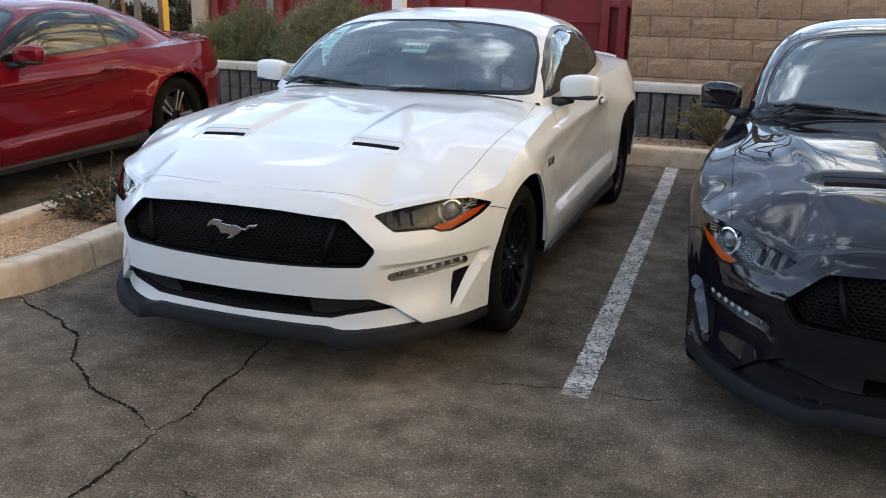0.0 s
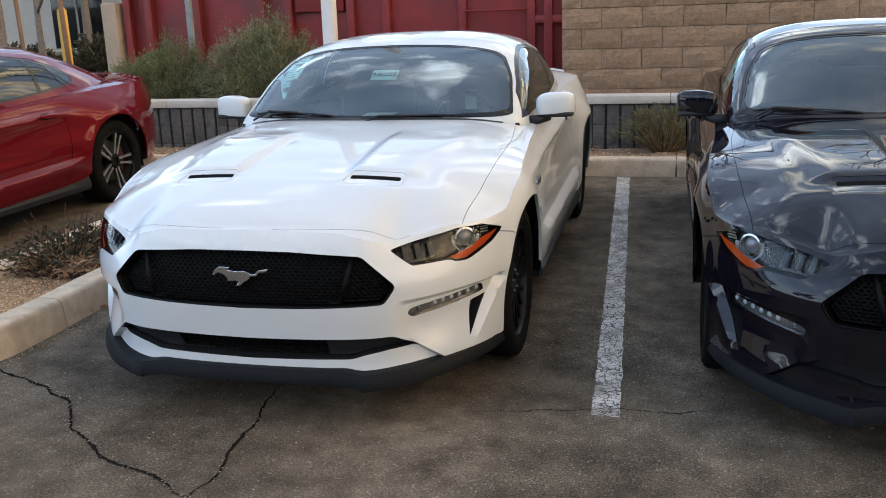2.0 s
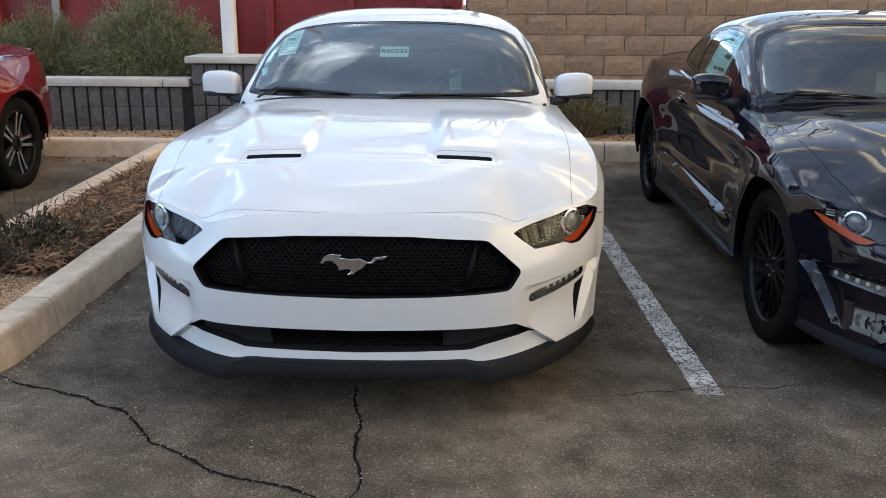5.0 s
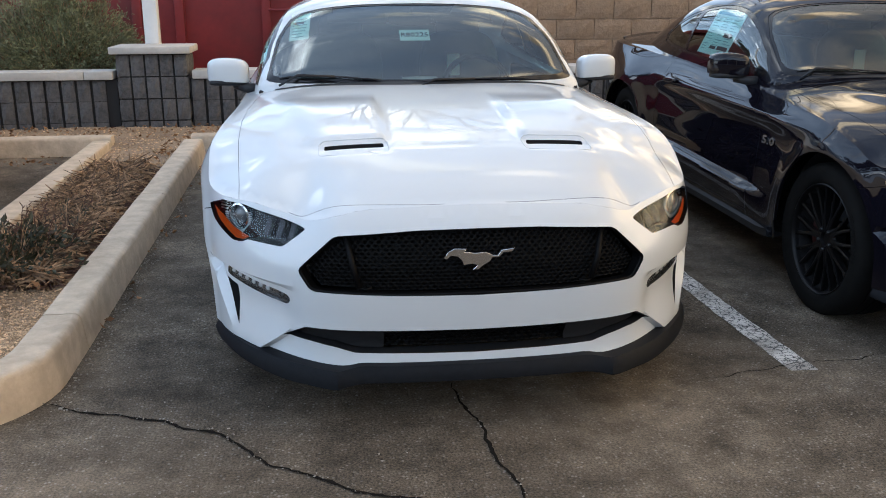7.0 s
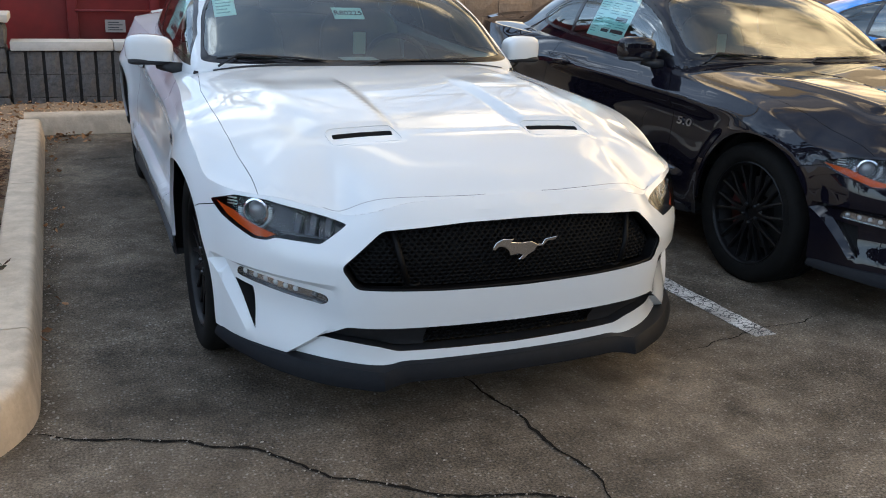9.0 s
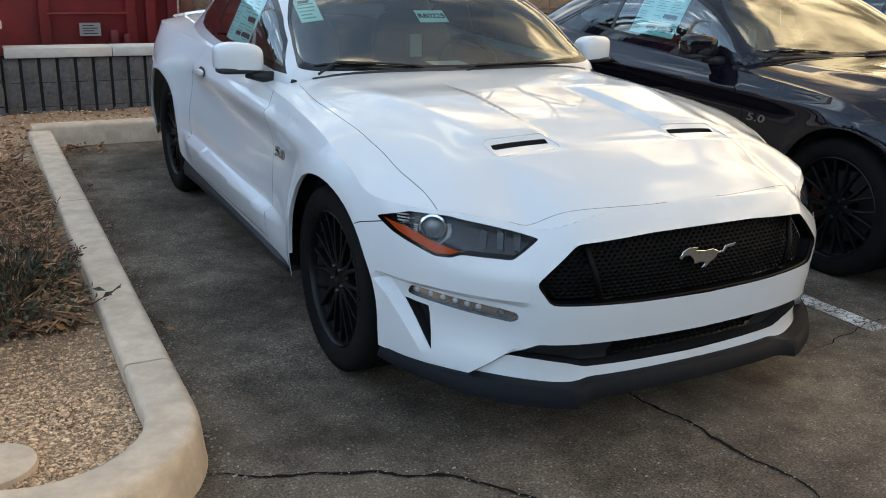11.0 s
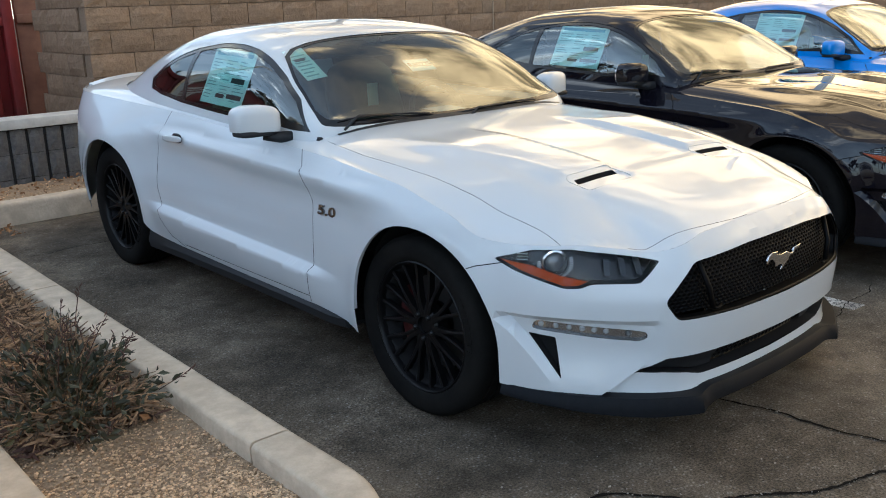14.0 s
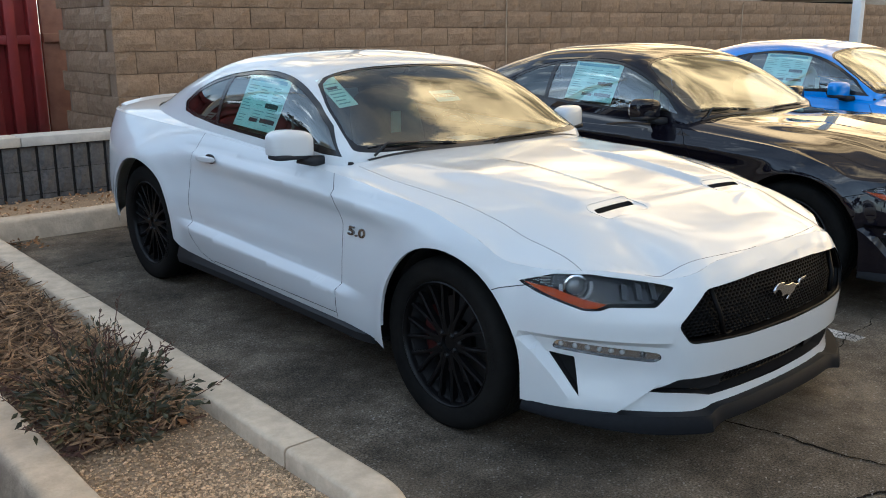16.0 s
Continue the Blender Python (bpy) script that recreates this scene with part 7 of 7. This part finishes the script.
def ribbed(x0, x1, rows, y, z0=0.03):
    out, x = [], x0
    while x + LW <= x1 + 0.001:
        for row in range(rows):
            out.append((pose(x + LW / 2, y, z0 + row * LH), 0))
        x += LW
    return out


ribs = [rough_block(LW - 0.026, LH - 0.005, 0.022, 300 + k, 0.010, 4, 4) for k in range(8)]
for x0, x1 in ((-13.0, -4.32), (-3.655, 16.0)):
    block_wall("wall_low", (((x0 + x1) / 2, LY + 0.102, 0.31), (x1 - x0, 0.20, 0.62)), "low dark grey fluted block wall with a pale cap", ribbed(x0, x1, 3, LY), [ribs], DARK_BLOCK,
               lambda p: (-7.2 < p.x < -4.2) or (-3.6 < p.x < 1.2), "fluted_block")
cap = empty("wall_cap")
tagged(cap, "pale concrete cap stones on the low wall", "cap", kind="structure")


def slab(x0, x1, y0, y1, z0, z1, parent, name="cap_stone"):
    bm = box(((x0 + x1) / 2, (y0 + y1) / 2, (z0 + z1) / 2), (x1 - x0, y1 - y0, z1 - z0), 0.008)
    return part(name, bm, CAPSTONE, parent)


for lo, hi, first in ((-3.63, 16.0, -2.81 - 1.20), (-13.0, -4.34, -13.0)):
    x = first
    while x < hi:
        a, b = max(x, lo), min(x + 1.20, hi)
        if b - a > 0.05:
            slab(a + 0.003, b - 0.003, LY - 0.055, LY + 0.235, 0.622, 0.700, cap)
        x += 1.20
PX = -3.985
pillar = link("wall_pillar", box((PX, LY + 0.17, 0.43), (0.60, 0.40, 0.86)), GROOVE_SHADE)
tagged(pillar, "dark fluted block pillar with a pale overhanging cap", "pillar", kind="structure")
mesh = [from_lists("fluted_block", v, f, DARK_BLOCK) for v, f in ribs]
r = random.Random(77)
for row in range(4):
    for k in range(5):
        ob = new("fluted_block", mesh[r.randrange(8)])
        ob.parent = pillar
        ob.matrix_local = pose(PX + (k - 2) * (LW - 0.008), LY - 0.030, 0.04 + row * 0.204)
    for side in (1, -1):
        for k in range(4):
            ob = new("fluted_block", mesh[r.randrange(8)])
            ob.parent = pillar
            ob.matrix_local = pose(PX + side * 0.301, LY + 0.01 + k * 0.110, 0.04 + row * 0.204, 0, 0, 90 * side)
bm = bmesh.new()
add_box(bm, (PX, LY + 0.17, 0.888), (0.73, 0.56, 0.066), 0.012)
part("cap_stone", bm, CAPSTONE, pillar)


def light_pole(x, y, w, label):
    p = empty("light_pole", pose(x, y, 0))
    tagged(p, label, "pole")
    bm = bmesh.new()
    add_box(bm, (0, 0, 3.5), (w, w, 7.0), 0.012)
    part("shaft", bm, WHITE_STEEL, p)
    part("base_plate", box((0, 0, 0.02), (w * 2.2, w * 2.2, 0.04), 0.006), WHITE_STEEL, p)
    return p


light_pole(-4.05, 9.54, 0.135, "square white steel light pole behind the pillar")
light_pole(12.5, 9.45, 0.17, "square white steel light pole by the block wall")

# ---- red container behind the low wall ----
CY = 11.87
box_ob = empty("container", pose(-4.85, CY, 0))
tagged(box_ob, "large red steel roll-off container with ribs and rungs", "container")


def cpart(name, x0, x1, z0, z1, y0, y1, mat=RED_STEEL, bevel=0.01):
    return part(name, box(((x0 + x1) / 2 + 4.85, (y0 + y1) / 2, (z0 + z1) / 2), (x1 - x0, y1 - y0, z1 - z0), bevel), mat, box_ob)


cpart("shell", -8.05, -1.66, 0.18, 2.55, 0.06, 2.3)
cpart("top_rail", -8.08, -1.64, 2.42, 2.58, -0.06, 0.08)
cpart("bottom_rail", -8.08, -1.64, 0.12, 0.34, -0.06, 0.08)
for x in (-8.0, -7.66, -6.9, -5.92, -5.52, -4.62, -4.12, -3.08, -2.18, -1.96, -1.72):
    cpart("rib", x - 0.055, x + 0.055, 0.3, 2.45, -0.05, 0.08)
cpart("mid_rail", -2.15, -1.66, 1.38, 1.48, -0.04, 0.08)
cpart("hatch", -5.42, -4.72, 1.62, 2.3, -0.02, 0.08)
for z in (0.80, 1.19, 1.56, 1.96):
    bm = bmesh.new()
    add_tube(bm, [(1.80, -0.07, z), (2.62, -0.07, z)], 0.014, 8)
    for x in (1.82, 2.60):
        add_tube(bm, [(x, -0.07, z), (x, 0.06, z)], 0.014, 8)
    part("rung", bm, RED_STEEL, box_ob)
PLATE = principled("label_plate", (0.62, 0.60, 0.56), 0.5)
PLATE_GREY = principled("worn_label_plate", (0.34, 0.30, 0.28), 0.6)
for x0, x1, z0, z1, mat in ((-5.25, -4.95, 1.90, 2.20, PLATE), (-2.74, -2.52, 0.56, 0.70, PLATE_GREY), (-7.93, -7.73, 1.98, 2.10, PLATE)):
    s = cpart("sign", x0, x1, z0, z1, -0.062, -0.05, mat, 0.0)
    for k in range(4):
        zz = z0 + (z1 - z0) * (0.16 + 0.20 * k)
        cpart("sign_print", x0 + 0.03, x1 - 0.03 - 0.04 * (k % 2), zz, zz + (z1 - z0) * 0.07, -0.066, -0.06, RED_STEEL if mat is PLATE else INK, 0.0)
cpart("latch_bar", -2.42, -2.34, 0.42, 0.62, -0.10, 0.0)
cpart("latch_bar", -2.28, -2.22, 0.36, 0.58, -0.10, 0.0)
end = link("steel_gate", box((-1.30, CY + 0.10, 1.1), (0.62, 0.06, 2.2), 0.01), RUST)
tagged(end, "rust-brown steel gate leaf beside the container", "gate")
part("gate_rail", box((-1.30, CY + 0.05, 1.45), (0.62, 0.05, 0.10), 0.01), RUST, end)

# ---- far side: posts, trees, building ----
post = link("gate_post", box((-8.24, CY + 0.0, 0.92), (0.24, 0.24, 1.84), 0.015), TAN_PLASTER)
tagged(post, "tan plastered gate post beside the container", "post")
pole = empty("sign_post", pose(-6.33, 10.61, 0))
tagged(pole, "slim grey galvanised sign post among the bushes", "post")
part("shaft", box((0, 0, 1.6), (0.075, 0.05, 3.2), 0.004), GREY_STEEL, pole)
bol = link("bollard", lathe([(0.0, 2.02), (0.06, 2.0), (0.105, 1.93), (0.11, 1.85), (0.11, 0.0)], "z", 24, pose(-14.18, 18.84, 0)), YELLOW)
tagged(bol, "tall yellow painted steel bollard", "bollard")
house = empty("building", pose(-22.0, 27.0, 0))
tagged(house, "white stucco building with dark windows", "building")
part("wall", box((0, 0, 3.0), (30, 0.4, 6.0), 0.02), STUCCO, house)
part("plinth", box((0, -0.22, 0.45), (30, 0.06, 0.9), 0.01), TAN_PLASTER, house)
for x in (-9, -5.4, -1.4, 2.6, 6.2, 9.8):
    w = part("window", box((x, -0.21, 2.3), (1.9, 0.06, 2.9), 0.01), DARK_PANE, house)
    part("frame", box((x, -0.24, 2.3), (0.06, 0.06, 2.9)), GREY_STEEL, w)
    part("sill", box((x, -0.26, 0.82), (2.05, 0.14, 0.08), 0.01), STUCCO, w)
for i, (x, y, sx, sz) in enumerate(((-17.5, 21.5, 1.5, 1.25), (-14.6, 21.0, 1.3, 1.35), (-12.4, 20.5, 1.2, 1.15), (-20.5, 22.0, 1.5, 1.3))):
    shrub("dark clipped hedge bush before the white building", (x, y, 0), (sx, 0.7, sz), 3000, (0.10, 0.20), DARK_LEAF, 90, 60 + i, 1.5, 0.4, category="hedge", crown=0.2)


def tree(label, x, y, height, seed, leaves=0, mat=None, stake=False, thick=0.10, leaf=(0.05, 0.11)):
    """A young tree: a tapered trunk, limbs that fork, and sparse leaves on the twigs."""
    r = random.Random(seed)
    t = empty("tree", pose(x, y, 0))
    tagged(t, label, "tree")
    trunk, twigs, tips = bmesh.new(), bmesh.new(), []
    line = [Vector((0.05 * noise.noise(Vector((seed, z * 0.7, 0))), 0.05 * noise.noise(Vector((z * 0.7, seed, 3))), z)) for z in np.linspace(0, height * 0.55, 8)]
    add_tube(trunk, line, [thick * (1.2 - 0.7 * k / 7) for k in range(8)], 10)
    part("trunk", trunk, BARK, t)

    def grow(p, d, l, rad, depth):
        mid = p + d * l * 0.5 + Vector((r.gauss(0, 0.06), r.gauss(0, 0.06), r.gauss(0, 0.04))) * l
        e = p + d * l
        add_tube(twigs, [p, mid, e], [rad, rad * 0.8, rad * 0.6], 5 if depth < 3 else 3)
        tips.append((e, d))
        if depth < 5:
            for _ in range(3 if depth < 3 else 2):
                nd = (d + Vector((r.gauss(0, 0.55), r.gauss(0, 0.55), r.gauss(0.12, 0.35)))).normalized()
                grow(e if r.random() < 0.7 else mid, nd, l * r.uniform(0.6, 0.82), rad * 0.58, depth + 1)
    for k in range(6):
        a = 2 * math.pi * k / 6 + r.uniform(-0.4, 0.4)
        grow(line[-1 - k % 3], Vector((math.cos(a), math.sin(a), r.uniform(0.5, 1.3))).normalized(), height * 0.20, thick * 0.42, 1)
    part("limbs", twigs, BARK, t)
    if leaves:
        v, f = blades(leaves, lambda: (tips[r.randrange(len(tips))][0] + Vector((r.gauss(0, 0.06), r.gauss(0, 0.06), r.gauss(0, 0.06))), (r.gauss(0, 1), r.gauss(0, 1), -0.4)), leaf, r, 0.5, 0.5)
        ob = new("crown", from_lists("crown", v, f, mat))
        ob.parent = t
        tagged(ob, kind="stuff")
    if stake:
        bm = bmesh.new()
        add_tube(bm, [(0.55, 0.0, 0), (0.5, 0.0, 2.4)], 0.045, 8)
        part("stake", bm, STAKE, t)
    return t


tree("young staked tree with sparse yellow leaves", -14.9, 17.6, 5.2, 3, 700, YELLOW_LEAF, True, 0.13)
tree("young staked tree with sparse yellow leaves", -11.6, 14.6, 4.6, 8, 500, YELLOW_LEAF, True, 0.07)
tree("bare leafless tree behind the container", -1.2, 15.5, 8.0, 12, 0, None, False, 0.14)
tree("bare leafless tree behind the block wall", 4.6, 14.5, 7.5, 14, 0, None, False, 0.14)

# far things over the wall's top
shop = empty("building", pose(48.0, 22.0, 0, 0, 0, -62))
tagged(shop, "distant tan shop building beyond the wall", "building")
part("wall", box((0, 0, 2.6), (60, 0.5, 5.2), 0.02), TAN_PLASTER, shop)
for x in (-22, -14, -6, 2, 10, 18):
    part("window", box((x, -0.28, 2.1), (5.2, 0.08, 1.5), 0.01), DARK_PANE, shop)
    part("awning", box((x, -0.7, 3.1), (5.6, 1.0, 0.14), 0.02), STUCCO, shop)

# ---- behind the camera: trees seen only as reflections, and a building added for reflections ----
# invented building across the lot, never in view, shapes the low reflected light
added_hall = empty("building", pose(-2.0, -24.0, 0))
tagged(added_hall, "unseen white building added for reflections, with dark glass front", "building")
part("wall", box((0, 0, 2.6), (46, 0.6, 5.2), 0.02), STUCCO, added_hall)
for x in (-18, -10.8, -3.6, 3.6, 10.8, 18):
    part("window", box((x, 0.32, 1.9), (6.4, 0.08, 3.2), 0.01), DARK_PANE, added_hall)
for i, (x, y, h) in enumerate(((-26.0, 0.0, 5.5), (-12.0, -19.0, 5.5), (10.0, -19.0, 5.0), (-24.0, -7.0, 7.0), (-19.0, -13.5, 7.0), (-4.5, -20.5, 6.5), (3.0, -20.0, 6.0), (17.0, -18.5, 6.0), (-28.0, 6.0, 12.0), (-22.5, 13.0, 11.0), (-17.5, 24.5, 8.5), (-23.0, 19.5, 8.0), (-12.5, 29.0, 9.0), (-27.0, 12.0, 12.5))):
    tree("leafy dark green lot tree", x, y, h, 70 + i, 9000 if i < 3 else 14000, DARK_LEAF, False, 0.13, (0.05, 0.11) if i < 3 else (0.18, 0.34))
